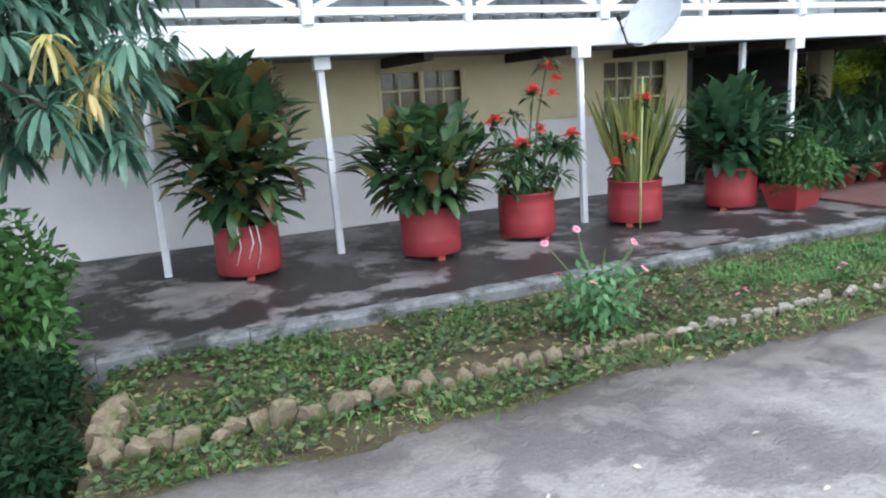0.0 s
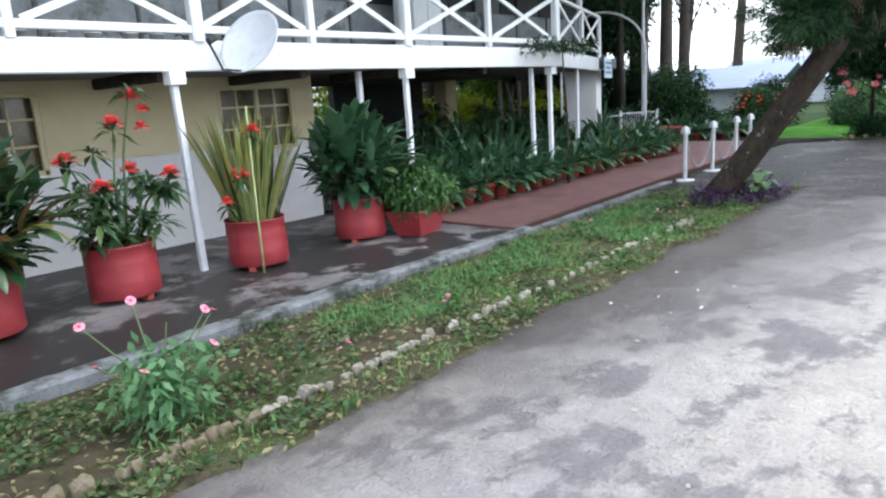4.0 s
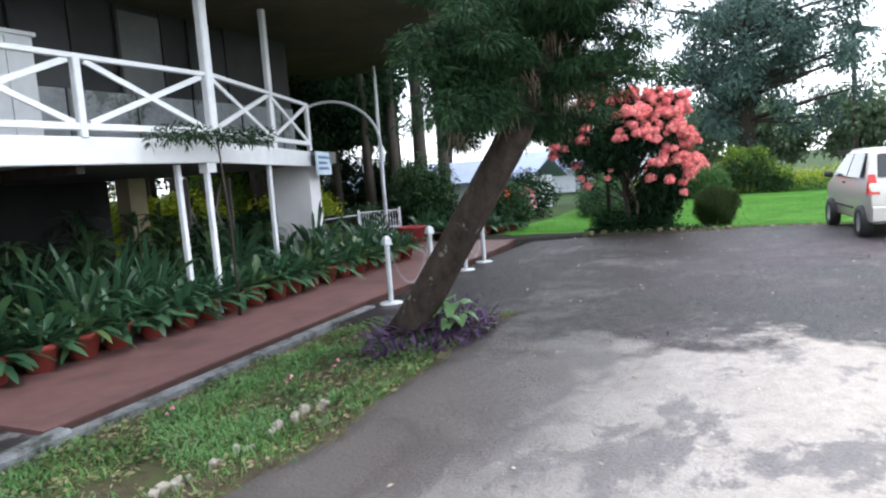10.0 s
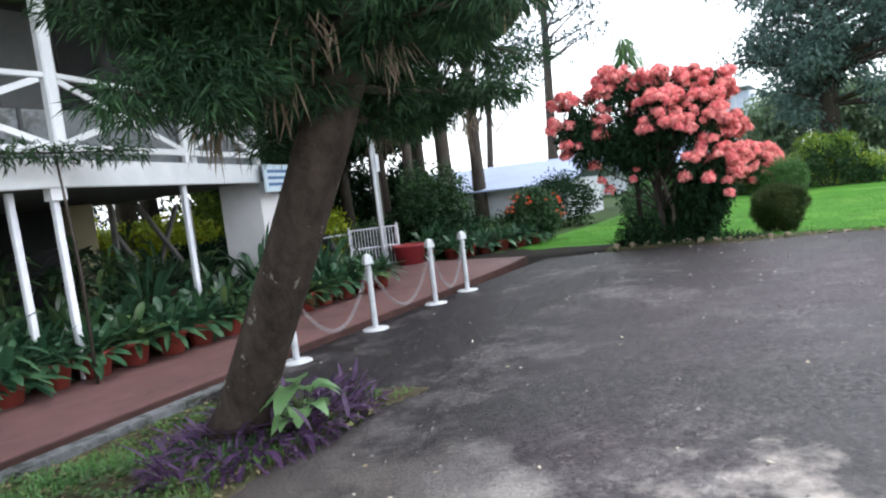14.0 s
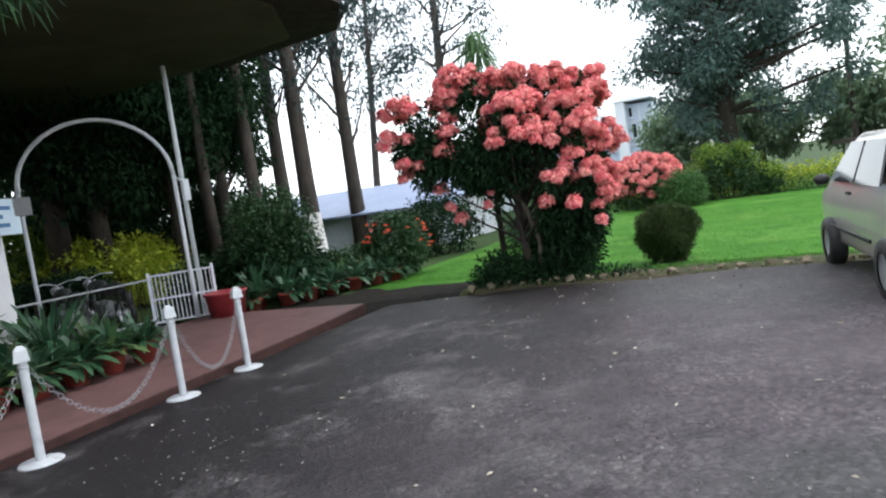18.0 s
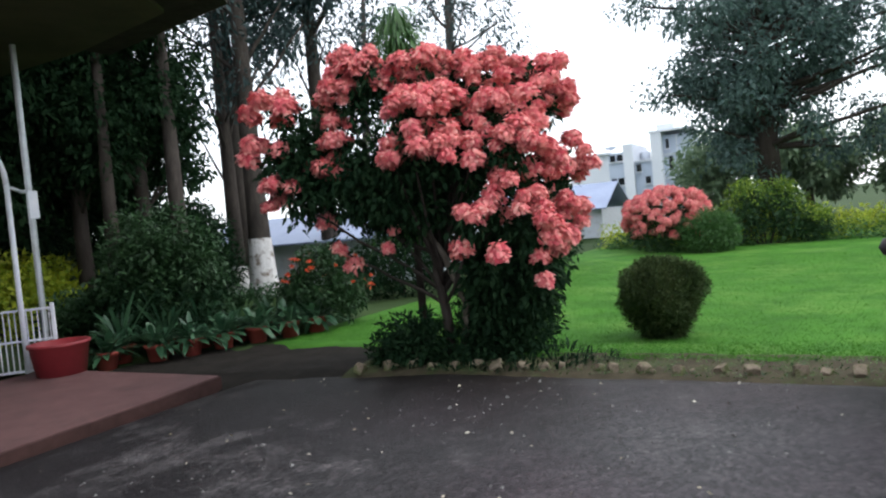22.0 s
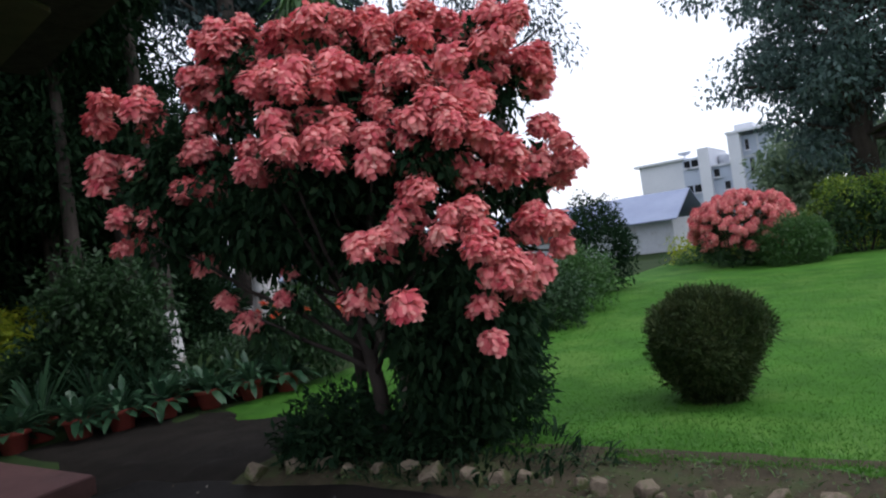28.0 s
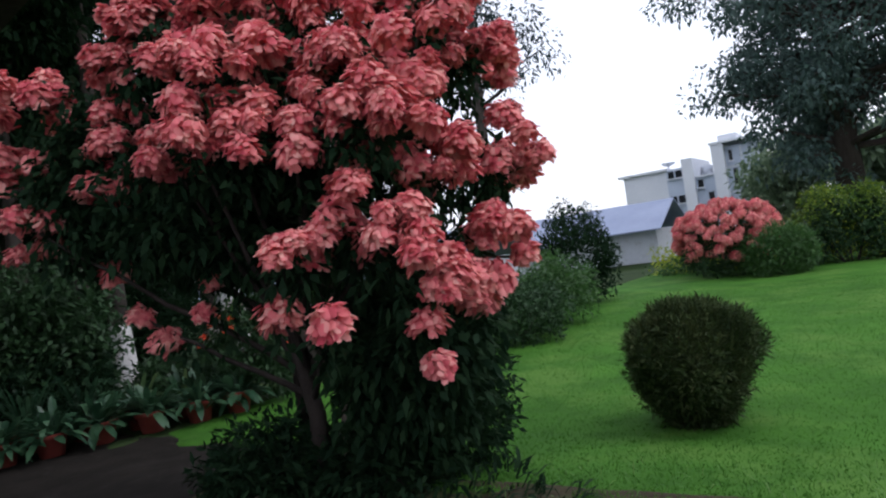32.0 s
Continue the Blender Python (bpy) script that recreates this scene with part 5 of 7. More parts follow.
bush("round_bush", "clipped round green bush on the lawn", (38.8, 1.72, -0.3), (0.95, 0.95, 0.66), 260, (0.11, 0.035), L_MID, 50, 0.8)
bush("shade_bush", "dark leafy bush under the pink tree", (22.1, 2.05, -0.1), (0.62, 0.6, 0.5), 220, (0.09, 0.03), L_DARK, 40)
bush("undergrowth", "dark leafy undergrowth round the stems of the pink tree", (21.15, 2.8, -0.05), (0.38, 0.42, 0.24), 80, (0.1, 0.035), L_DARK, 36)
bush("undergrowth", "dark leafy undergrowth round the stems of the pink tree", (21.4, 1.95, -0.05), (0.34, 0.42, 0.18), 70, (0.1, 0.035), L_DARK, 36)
# slim weeping tree rising out of the salmon-flowered one
we = thing("weeping_tree", "slim green tree with long hanging leaves", "tree", (21.66, 2.95, -0.08))
part("trunk", Shape().tube([(0, 0, 0), (0.03, 0.02, 1.6), (0, 0.02, 3.2), (0.0, 0.0, 4.1)], [0.055, 0.045, 0.03, 0.01], 9), BARK_DARK, we, "", True)
wz = rng.uniform(1.6, 4.25, 1500)
wa = rng.uniform(0, math.tau, 1500)
wr = np.interp(wz, (1.5, 3.2, 3.9, 4.25), (0.5, 0.4, 0.26, 0.08)) * rng.uniform(0.15, 1.0, 1500)
part("leaves", leafmesh("leaves", blades(np.stack([np.cos(wa) * wr, np.sin(wa) * wr, wz], 1), np.stack([np.cos(wa) * 0.5, np.sin(wa) * 0.5, rng.uniform(-0.7, 0.35, 1500)], 1), rng.uniform(0.16, 0.3, 1500), rng.uniform(0.02, 0.034, 1500), 0.75)), L_MID, we)
pk = thing("pink_bush", "low round bush covered in salmon flowers", "flowering bush", (39.6, 3.2, -0.28))
for i, q in enumerate(blob_points(290, (0, 0, 1.35), (1.55, 1.55, 1.0), -0.75, 0.8)):
    k = rng.uniform(1.0, 1.6)
    part("blossom", bunches[i % 7], PINK, pk, "", False, Matrix.Translation(Vector(q)) @ Matrix.Diagonal((k, k, k, 1)))
part("leaves", leafmesh("leaves", clumps(blob_points(110, (0, 0, 1.0), (1.35, 1.35, 1.0)), 0.3, 40, 0.14, 0.06)), L_SHADE, pk)
yb = thing("yellow_bush", "large irregular shrub with yellow-green young leaves", "bush", (41.0, 0.1, -0.3))
lob = ((0, 0.9, 0.9, 0.75), (0.1, -0.8, 1.0, 0.8), (-0.3, 0.1, 1.35, 0.85), (0.2, 0.5, 1.7, 0.6), (0.1, -0.5, 1.65, 0.55), (0, -1.5, 0.6, 0.6))
low_c = np.concatenate([blob_points(34, (a, b, c - 0.15), (r, r, r * 0.8), -1, 0.4) for a, b, c, r in lob])
top_c = np.concatenate([blob_points(22, (a, b, c + 0.1), (r, r, r * 0.85), 0.1, 0.85) for a, b, c, r in lob])
part("foliage", leafmesh("foliage", clumps(low_c, 0.28, 44, 0.13, 0.06, 0.1)), L_SHADE, yb)
part("young_foliage", leafmesh("young_foliage", clumps(top_c, 0.2, 26, 0.13, 0.055, -0.2)), L_OLIVE, yb)
for q in low_c[::30]:
    part("stem", stems([q], 0.0, 0.03, 0.2), BARK_DARK, yb)
bush("dark_shrub", "dark rounded shrub behind the lawn", (28.5, 7.4, -0.2), (1.2, 1.2, 0.9), 160, (0.12, 0.05), L_DARK, 40)
bush("dark_shrub", "dark rounded shrub behind the lawn", (34.1, 5.73, -0.28), (0.95, 0.95, 1.35), 190, (0.12, 0.05), L_DARK, 40)
bush("green_shrub", "soft green shrub beside the lawn", (28.6, 4.6, -0.28), (0.85, 0.85, 0.6), 130, (0.1, 0.04), L_SHADE, 40)
bush("green_shrub", "soft green shrub beside the lawn", (30.6, 4.9, -0.28), (0.9, 0.9, 0.75), 140, (0.1, 0.04), L_MID, 40)
he = thing("hedge", "low clipped yellow-green hedge at the end of the lawn", "hedge", (42, -4, -0.28))
hp = np.stack([rng.uniform(-0.5, 0.5, 700), rng.uniform(-12, 10, 700), rng.uniform(0.05, 1.0, 700)], 1)
part("foliage", leafmesh("foliage", clumps(hp, 0.3, 26, 0.14, 0.07, 0.0)), L_LIME, he)
hc = thing("hedge", "low green border along the far lawn", "hedge", (41, -2, -0.28))
hp = np.stack([rng.uniform(-0.4, 0.4, 300), rng.uniform(-10, 8, 300), rng.uniform(0.0, 0.5, 300)], 1)
part("foliage", leafmesh("foliage", clumps(hp, 0.25, 24, 0.12, 0.05, 0.0)), L_MID, hc)


def tall_tree(x, y, h, r, crown_at, crown_size, count, leaf, material, bark, label, lime=None, name="tall_tree", per=34, lean=(0, 0), rad=0.7):
    trunk = [((0, 0, -0.1), r * 1.25), ((lean[0] * 0.15, lean[1] * 0.15, 2.5), r), ((lean[0] * 0.5, lean[1] * 0.5, h * 0.5), r * 0.75), ((lean[0], lean[1], h), r * 0.3)]
    cen = blob_points(count, (lean[0] * 0.8, lean[1] * 0.8, crown_at), crown_size, -1, 0.25)
    limbs = [(Vector(p), Vector((lean[0] * 0.5, lean[1] * 0.5, max(2.2, p[2] - rng.uniform(0.8, 2.2)))), r * 0.25) for p in cen[:: max(1, count // 14)]]
    return tree(name, label, (x, y, 0.05), trunk, limbs, [("crown", leafmesh("crown", clumps(cen, rad, per, leaf[0], leaf[1], 0.5)), material)], bark, "tree", lime)


def lobed_tree(x, y, h, r, lobes, leaf, material, bark, label, per=40, each=18, name="tall_tree", clump=0.5):
    """A tree whose crown is a heap of uneven lobes with gaps between them."""
    trunk = [((0, 0, -0.1), r * 1.25), ((0.0, 0.05, h * 0.25), r), ((0.1, 0.1, h * 0.55), r * 0.7), ((0.0, 0.0, h), r * 0.25)]
    cen, limbs = [], []
    for lx, ly, lz, lr in lobes:
        cen.append(blob_points(each, (lx, ly, lz), (lr, lr, lr * 0.62), -0.6, 0.3))
        limbs.append((Vector((lx, ly, lz)), Vector((0.03, 0.05, max(h * 0.2, min(h * 0.85, lz - 1.0)))), r * 0.3))
    return tree(name, label, (x, y, 0.05), trunk, limbs, [("crown", leafmesh("crown", clumps(np.concatenate(cen), clump, per, leaf[0], leaf[1], 0.4)), material)], bark)


def heap(n, centre, size, r0, r1, low=-1.0):
    q = blob_points(n, centre, size, low, 0.3)
    return [(p[0], p[1], p[2], rng.uniform(r0, r1)) for p in q]


GUM = "tall straight tree with a limewashed foot"
tall_tree(27.6, 11.07, 15, 0.25, 8.4, (2.3, 2.3, 4.6), 70, (0.2, 0.07), L_BLUE, BARK_GREY, GUM, 0.62)
tall_tree(28.0, 12.3, 15, 0.18, 8.0, (2.2, 2.2, 4.4), 70, (0.2, 0.07), L_BLUE, BARK_GREY, GUM, 0.35)
tall_tree(24.8, 10.68, 13, 0.16, 8.6, (1.9, 1.9, 3.6), 60, (0.2, 0.07), L_BLUE, BARK_GREY, GUM, 0.45)
tall_tree(31.7, 12.0, 16, 0.25, 9.0, (2.8, 2.8, 4.8), 70, (0.22, 0.08), L_BLUE, BARK_GREY, "tall slim tree with sparse grey-green foliage")
tall_tree(36.5, 14.0, 14, 0.16, 8.5, (2.6, 2.6, 3.8), 70, (0.26, 0.09), L_BLUE, BARK_GREY, "tall slim tree with sparse grey-green foliage", lean=(0.9, -0.7))
tall_tree(44.6, 14.0, 17, 0.3, 11.5, (4.2, 4.2, 4.5), 90, (0.28, 0.1), L_BLUE, BARK_GREY, "tall slim tree with sparse grey-green foliage", lean=(0.5, -0.5))
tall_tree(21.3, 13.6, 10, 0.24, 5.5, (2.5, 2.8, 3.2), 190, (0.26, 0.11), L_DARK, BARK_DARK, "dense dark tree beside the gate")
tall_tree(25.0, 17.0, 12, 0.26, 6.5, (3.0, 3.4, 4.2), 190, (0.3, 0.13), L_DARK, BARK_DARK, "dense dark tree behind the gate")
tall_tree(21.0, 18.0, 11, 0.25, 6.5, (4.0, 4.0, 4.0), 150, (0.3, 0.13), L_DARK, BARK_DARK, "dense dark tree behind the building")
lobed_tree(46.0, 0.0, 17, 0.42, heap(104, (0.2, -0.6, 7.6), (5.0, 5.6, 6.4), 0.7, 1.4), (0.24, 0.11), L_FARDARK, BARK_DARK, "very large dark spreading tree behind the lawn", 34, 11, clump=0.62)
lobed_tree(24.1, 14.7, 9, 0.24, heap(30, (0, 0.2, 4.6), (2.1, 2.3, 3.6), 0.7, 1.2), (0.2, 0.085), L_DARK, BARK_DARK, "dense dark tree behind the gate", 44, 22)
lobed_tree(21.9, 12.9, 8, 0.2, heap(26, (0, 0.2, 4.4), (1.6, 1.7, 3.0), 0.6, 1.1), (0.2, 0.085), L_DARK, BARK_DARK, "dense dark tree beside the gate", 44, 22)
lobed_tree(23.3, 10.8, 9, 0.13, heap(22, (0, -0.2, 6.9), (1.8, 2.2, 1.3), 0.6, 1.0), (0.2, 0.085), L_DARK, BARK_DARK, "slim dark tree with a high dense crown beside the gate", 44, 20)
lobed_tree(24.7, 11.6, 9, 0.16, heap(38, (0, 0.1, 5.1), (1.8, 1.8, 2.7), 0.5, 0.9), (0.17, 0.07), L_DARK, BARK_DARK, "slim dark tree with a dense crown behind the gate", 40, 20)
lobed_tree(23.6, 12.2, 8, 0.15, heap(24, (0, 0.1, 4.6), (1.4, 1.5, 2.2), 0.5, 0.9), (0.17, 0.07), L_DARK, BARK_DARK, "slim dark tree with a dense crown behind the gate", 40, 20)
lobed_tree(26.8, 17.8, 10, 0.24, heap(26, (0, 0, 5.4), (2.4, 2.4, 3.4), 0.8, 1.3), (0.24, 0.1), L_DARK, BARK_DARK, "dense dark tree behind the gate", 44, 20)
lobed_tree(29.3, 13.2, 13, 0.2, heap(26, (0, -0.4, 9.4), (2.6, 2.6, 2.4), 0.6, 1.1), (0.24, 0.09), L_BLUE, BARK_GREY, "tall straight tree with a leafy crown", 34, 16)
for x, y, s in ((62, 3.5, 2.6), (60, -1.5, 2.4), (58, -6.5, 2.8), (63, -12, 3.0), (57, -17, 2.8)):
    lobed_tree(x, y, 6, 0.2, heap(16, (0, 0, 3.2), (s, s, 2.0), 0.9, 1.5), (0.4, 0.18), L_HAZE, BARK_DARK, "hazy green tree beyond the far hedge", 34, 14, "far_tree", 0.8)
bush("tall_shrub", "tall leafy shrub in the shade by the gate", (22.4, 8.5, -0.1), (0.95, 0.95, 1.2), 320, (0.12, 0.05), L_SHADE, 36, 0.3)
bush("tall_shrub", "tall leafy shrub in the shade by the gate", (22.4, 10.2, -0.1), (0.9, 0.9, 0.5), 170, (0.12, 0.055), L_SHADE, 40, 0.4)
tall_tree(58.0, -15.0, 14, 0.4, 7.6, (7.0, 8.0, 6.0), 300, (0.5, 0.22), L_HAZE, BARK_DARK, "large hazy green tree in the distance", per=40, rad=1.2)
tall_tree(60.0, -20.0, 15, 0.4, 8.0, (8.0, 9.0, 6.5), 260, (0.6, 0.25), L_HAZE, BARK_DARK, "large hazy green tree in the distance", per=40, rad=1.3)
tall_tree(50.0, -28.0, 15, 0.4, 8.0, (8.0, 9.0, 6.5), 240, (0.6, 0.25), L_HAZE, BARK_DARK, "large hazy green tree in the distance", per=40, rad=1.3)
tall_tree(33.0, 28.0, 14, 0.3, 7.5, (5.0, 5.0, 5.0), 220, (0.4, 0.17), L_DARK, BARK_DARK, "large dark tree behind the sheds", per=40, rad=1.0)
tall_tree(28.0, 24.0, 13, 0.3, 7.0, (6.0, 5.0, 5.0), 220, (0.4, 0.17), L_DARK, BARK_DARK, "large dark tree behind the sheds", per=40, rad=1.0)
for x, y, s in ((26.5, 13.5, 1.8), (24.0, 17.0, 2.2), (28.0, 17.0, 2.2), (20.0, 20.0, 2.4), (31.0, 21.0, 2.6)):
    bush("background_shrub", "tall dark shrubbery among the trees", (x, y, -0.05), (s, s, s * 0.75), 170, (0.17, 0.075), L_DARK, 44)
tall_tree(18.5, 15.5, 11, 0.25, 6.5, (3.4, 3.0, 3.6), 170, (0.28, 0.12), L_DARK, BARK_DARK, "dense dark tree behind the building")
bush("dark_shrub", "dark dense shrubbery behind the walkway", (22.3, 8.6, 0.0), (0.9, 1.2, 0.62), 150, (0.13, 0.055), L_DARK, 40)
bush("flower_shrub", "leafy shrub in the border behind the pots", (24.0, 7.7, -0.12), (0.75, 0.8, 0.36), 130, (0.11, 0.045), L_SHADE, 40)
bush("dark_shrub", "tall dark shrub among the straight trunks", (26.0, 11.5, -0.12), (0.95, 0.95, 1.35), 220, (0.13, 0.055), L_DARK, 40, 0.4)
bush("lime_shrub", "yellow-green shrub beyond the gate", (22.4, 13.4, -0.1), (1.7, 1.7, 0.85), 260, (0.15, 0.06), L_LIME, 40)
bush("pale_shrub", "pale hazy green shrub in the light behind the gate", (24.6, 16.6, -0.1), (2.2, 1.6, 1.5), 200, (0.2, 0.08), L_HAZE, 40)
bush("lime_shrub", "yellow-green shrub seen under the building", (13.8, 15.2, 0.0), (3.6, 1.2, 1.4), 260, (0.18, 0.07), L_LIME, 40)

# mango tree over the terrace end
mb = Vector((-2.6, 4.9, -0.1))
trunk = [((0, 0, 0), 0.17), ((0.05, 0.0, 1.2), 0.14), ((0.15, -0.1, 2.6), 0.12), ((0.2, -0.1, 4.4), 0.06)]
cen = blob_points(240, (1.3, -0.35, 2.35), (1.3, 1.1, 1.2), -1, 0.3)
k = np.repeat(cen, 20, 0)
dd = sphere_dirs(len(k), -0.6)
g = blades(k + dd * 0.05, dd * 0.9 - np.array((0, 0, 0.5)), rng.uniform(0.13, 0.23, len(k)), rng.uniform(0.04, 0.06, len(k)), 0.55)
k2 = np.repeat(np.array([(1.95, -1.0, 1.85), (2.05, -0.95, 2.0), (1.4, -1.3, 2.2), (1.8, -1.05, 2.15)]), 22, 0)
d2 = sphere_dirs(len(k2), -0.9)
g2 = blades(k2 + d2 * 0.04, d2 * 0.8 - np.array((0, 0, 0.7)), rng.uniform(0.12, 0.2, len(k2)), 0.034, 0.5)
tree("mango_tree", "mango tree with long drooping leaves and pale young shoots", mb, trunk, [(Vector(c), Vector((0.12, -0.05, rng.uniform(1.8, 3.0))), 0.03) for c in cen[::8]], [("leaves", leafmesh("leaves", g), L_MANGO), ("young_leaves", leafmesh("young_leaves", g2), L_MANGO_NEW)], BARK_DARK)
bush("terrace_bush", "dense green bush at the end of the terrace", (-1.6, 4.15, -0.1), (0.62, 0.5, 0.58), 170, (0.1, 0.04), L_MID, 40)

# ---- edging stones ----
def stone(name, x, y, z, size, label, group):
    s = Shape()
    bm = bmesh.new()
    bmesh.ops.create_icosphere(bm, subdivisions=2, radius=0.5)
    off = Vector((x * 3.1, y * 2.7, z))
    for vert in bm.verts:
        k = 1 + 0.9 * noise.noise(vert.co * 1.9 + off) + 0.35 * noise.noise(vert.co * 5 + off)
        q = vert.co * 2.1
        q = Vector([max(-0.66, min(0.66, c)) for c in q])
        vert.co = Vector((q.x * size[0], q.y * size[1], q.z * size[2])) * (0.6 + 0.4 * k)
    me = bpy.data.meshes.new(name)
    bm.to_mesh(me)
    bm.free()
    me.materials.append(STONE_PALE if 2.6 < x < 12 else STONE)
    ob = new(name, me)
    ob.matrix_world = pose(x, y, z, rng.uniform(-24, 24), rng.uniform(-24, 24), rng.uniform(-40, 40))
    return tagged(ob, label, "stone", group)


x = -0.7
while x < 8.6:
    s = rng.uniform(0.075, 0.115) if x < 1.8 else rng.uniform(0.035, 0.07)
    y = 2.58 + 0.03 * math.sin(x * 2) + rng.uniform(-0.025, 0.025)
    stone("edging_stone", x, y, bed_height(x, y) + s * rng.uniform(0.1, 0.45), (s * 0.8, s * 0.6, s * rng.uniform(1.0, 1.7)), "rough pale mossy stone edging the garden bed", "garden edging stones")
    x += s * rng.uniform(0.95, 1.4) + (0.0 if x < 3 or rng.uniform() < 0.6 else rng.uniform(0, 0.16))
for i in range(4):
    stone("edging_stone", -0.72 + rng.uniform(-0.04, 0.04), 2.65 + i * 0.17, 0.0, (0.12, 0.1, 0.15), "rough pale mossy stone edging the garden bed", "garden edging stones")
y = -8.5
while y < 3.2:
    s = rng.uniform(0.045, 0.115)
    stone("edging_stone", 20.85 + rng.uniform(-0.06, 0.06) - max(0, y - 2.2) * 0.2, y, 0.015 + s * rng.uniform(-0.1, 0.15), (s, s * 0.8, s * rng.uniform(0.7, 1.25)), "pale stone edging the lawn", "lawn edging stones")
    y += s * rng.uniform(1.4, 3.6)

# ---- far buildings ----
ap = thing("apartment_block", "white stepped concrete building with dark windows far off", "building", (77, 0, 0))
BLDG = surface("far_white_wall", (0.6, 0.63, 0.68), (0.72, 0.74, 0.78), 0.3, 4, 0.8)
SLATE = surface("blue_grey_wall", (0.38, 0.44, 0.54), (0.5, 0.56, 0.66), 0.4, 5, 0.8)
part("side_block", Shape().box(-2, 6, 13.9, 17.5, -0.6, 6.1), BLDG, ap)
part("roof_slab", Shape().box(-2.3, 6.2, 13.7, 17.9, 6.1, 6.28), BLDG, ap)
part("window_block", Shape().box(-2.1, 5, 12.5, 13.9, -0.6, 6.15), SLATE, ap, "blue-grey recessed wall")
part("stair_tower", Shape().box(-2.6, 4, 11.65, 12.5, -0.6, 6.75), BLDG, ap)
part("middle_block", Shape().box(-2.1, 4, 10.1, 11.65, -0.6, 5.1), SLATE, ap, "blue-grey recessed wall")
part("middle_parapet", Shape().box(-2.3, 4, 10.1, 11.65, 5.1, 5.25), BLDG, ap)
part("pillar", Shape().box(-2.7, 3, 9.2, 10.1, -0.6, 7.4), BLDG, ap, "white projecting pillar")
part("tower", Shape().box(-2, 3, 6.9, 9.2, -0.6, 7.1), SLATE, ap, "blue-grey tower wall")
part("tower_roof", Shape().box(-2.8, 3.2, 6.7, 10.2, 7.4, 7.56), BLDG, ap)
part("roof_house", Shape().box(-1, 2, 8.4, 9.8, 7.56, 8.2), BLDG, ap)
part("water_tank", Shape().lathe([(0, 0), (0.45, 0), (0.45, 0.8), (0.3, 0.95), (0, 0.95)], 14, (0.5, 11.2, 5.25)), DISHGREY, ap, "round roof tank", True)
part("roof_dish", Shape().lathe([(0, 0), (0.4, 0.1), (0.6, 0.3)], 16, (-1, 13.9, 6.5)), DISHGREY, ap, "", True)
part("dish_mast", Shape().tube([(-1, 13.9, 6.28), (-1, 13.9, 6.52)], 0.05, 8), DISHGREY, ap)
for y0, z0, x0, wd, hg in ((8.45, 4.1, -2, 0.32, 1.2), (7.4, 4.3, -2, 0.3, 0.7), (8.7, 6.0, -2, 0.25, 0.8), (12.65, 5.4, -2.1, 0.5, 0.55), (13.3, 5.4, -2.1, 0.45, 0.55), (12.65, 3.3, -2.1, 0.5, 0.6), (13.3, 3.3, -2.1, 0.45, 0.6), (11.1, 4.3, -2.1, 0.4, 0.6), (10.4, 3.2, -2.1, 0.4, 0.6)):
    wi = part("window", Shape().box(x0 - 0.06, x0, y0, y0 + wd, z0, z0 + hg), GLASS_DARK, ap, "dark window")
    part("sill", Shape().box(x0 - 0.25, x0 - 0.061, y0 - 0.1, y0 + wd + 0.1, z0 - 0.12, z0 - 0.02), BLDG, wi)
for z0 in (1.4, 3.4, 5.4):
    part("floor_band", Shape().box(-2.1, -2.001, 6.9, 9.2, z0, z0 + 0.16), DISHGREY, ap, "grey floor band")
part("pilaster", Shape().box(-2.08, -2.001, 8.0, 8.12, -0.6, 7.08), DISHGREY, ap, "grey pilaster")
TIN = surface("blue_grey_tin", (0.24, 0.29, 0.42), (0.33, 0.38, 0.52), 0.6, 10, 0.55, sheen=0.3)


def tin_roof(x0, x1, y0, y1, low, high):
    xm = (x0 + x1) / 2
    s = Shape()
    for a, b in ((x0, xm), (x1, xm)):
        s.add([(a, y0, low), (a, y1, low), (b, y1, high), (b, y0, high), (a, y0, low - 0.06), (a, y1, low - 0.06), (b, y1, high - 0.06), (b, y0, high - 0.06)], [(0, 1, 2, 3), (7, 6, 5, 4), (0, 4, 5, 1), (1, 5, 6, 2), (3, 2, 6, 7), (0, 3, 7, 4)])
    return s


sd = thing("tin_roofed_house", "low house with a pale blue-grey tin roof", "building", (52, 11.5, 0))
part("wall", Shape().box(-1, 4, -3.0, 5.4, -0.6, 1.5), DISHGREY, sd, "grey wall in the shade of the eaves")
part("roof", tin_roof(-1.6, 4.6, -3.4, 5.8, 1.5, 2.95), TIN, sd)
sd = thing("tin_roofed_shed", "low shed with a blue-grey tin roof behind the trees", "building", (33, 13.0, 0))
part("wall", Shape().box(-1, 3, -4.6, 5, -0.2, 1.35), DISHGREY, sd, "pale grey wall under the eaves")
part("roof", tin_roof(-1.6, 4.6, -5.0, 5.8, 1.3, 2.25), TIN, sd)
sd = thing("long_shed", "long low white shed with a dark flat roof", "building", (46, -12, 0))
part("wall", Shape().box(0, 3, -14, 7, -0.6, 1.25), WALL_WHITE, sd)
part("roof", Shape().box(-0.9, 3.4, -14.5, 7.5, 1.25, 1.42), BARK_DARK, sd)

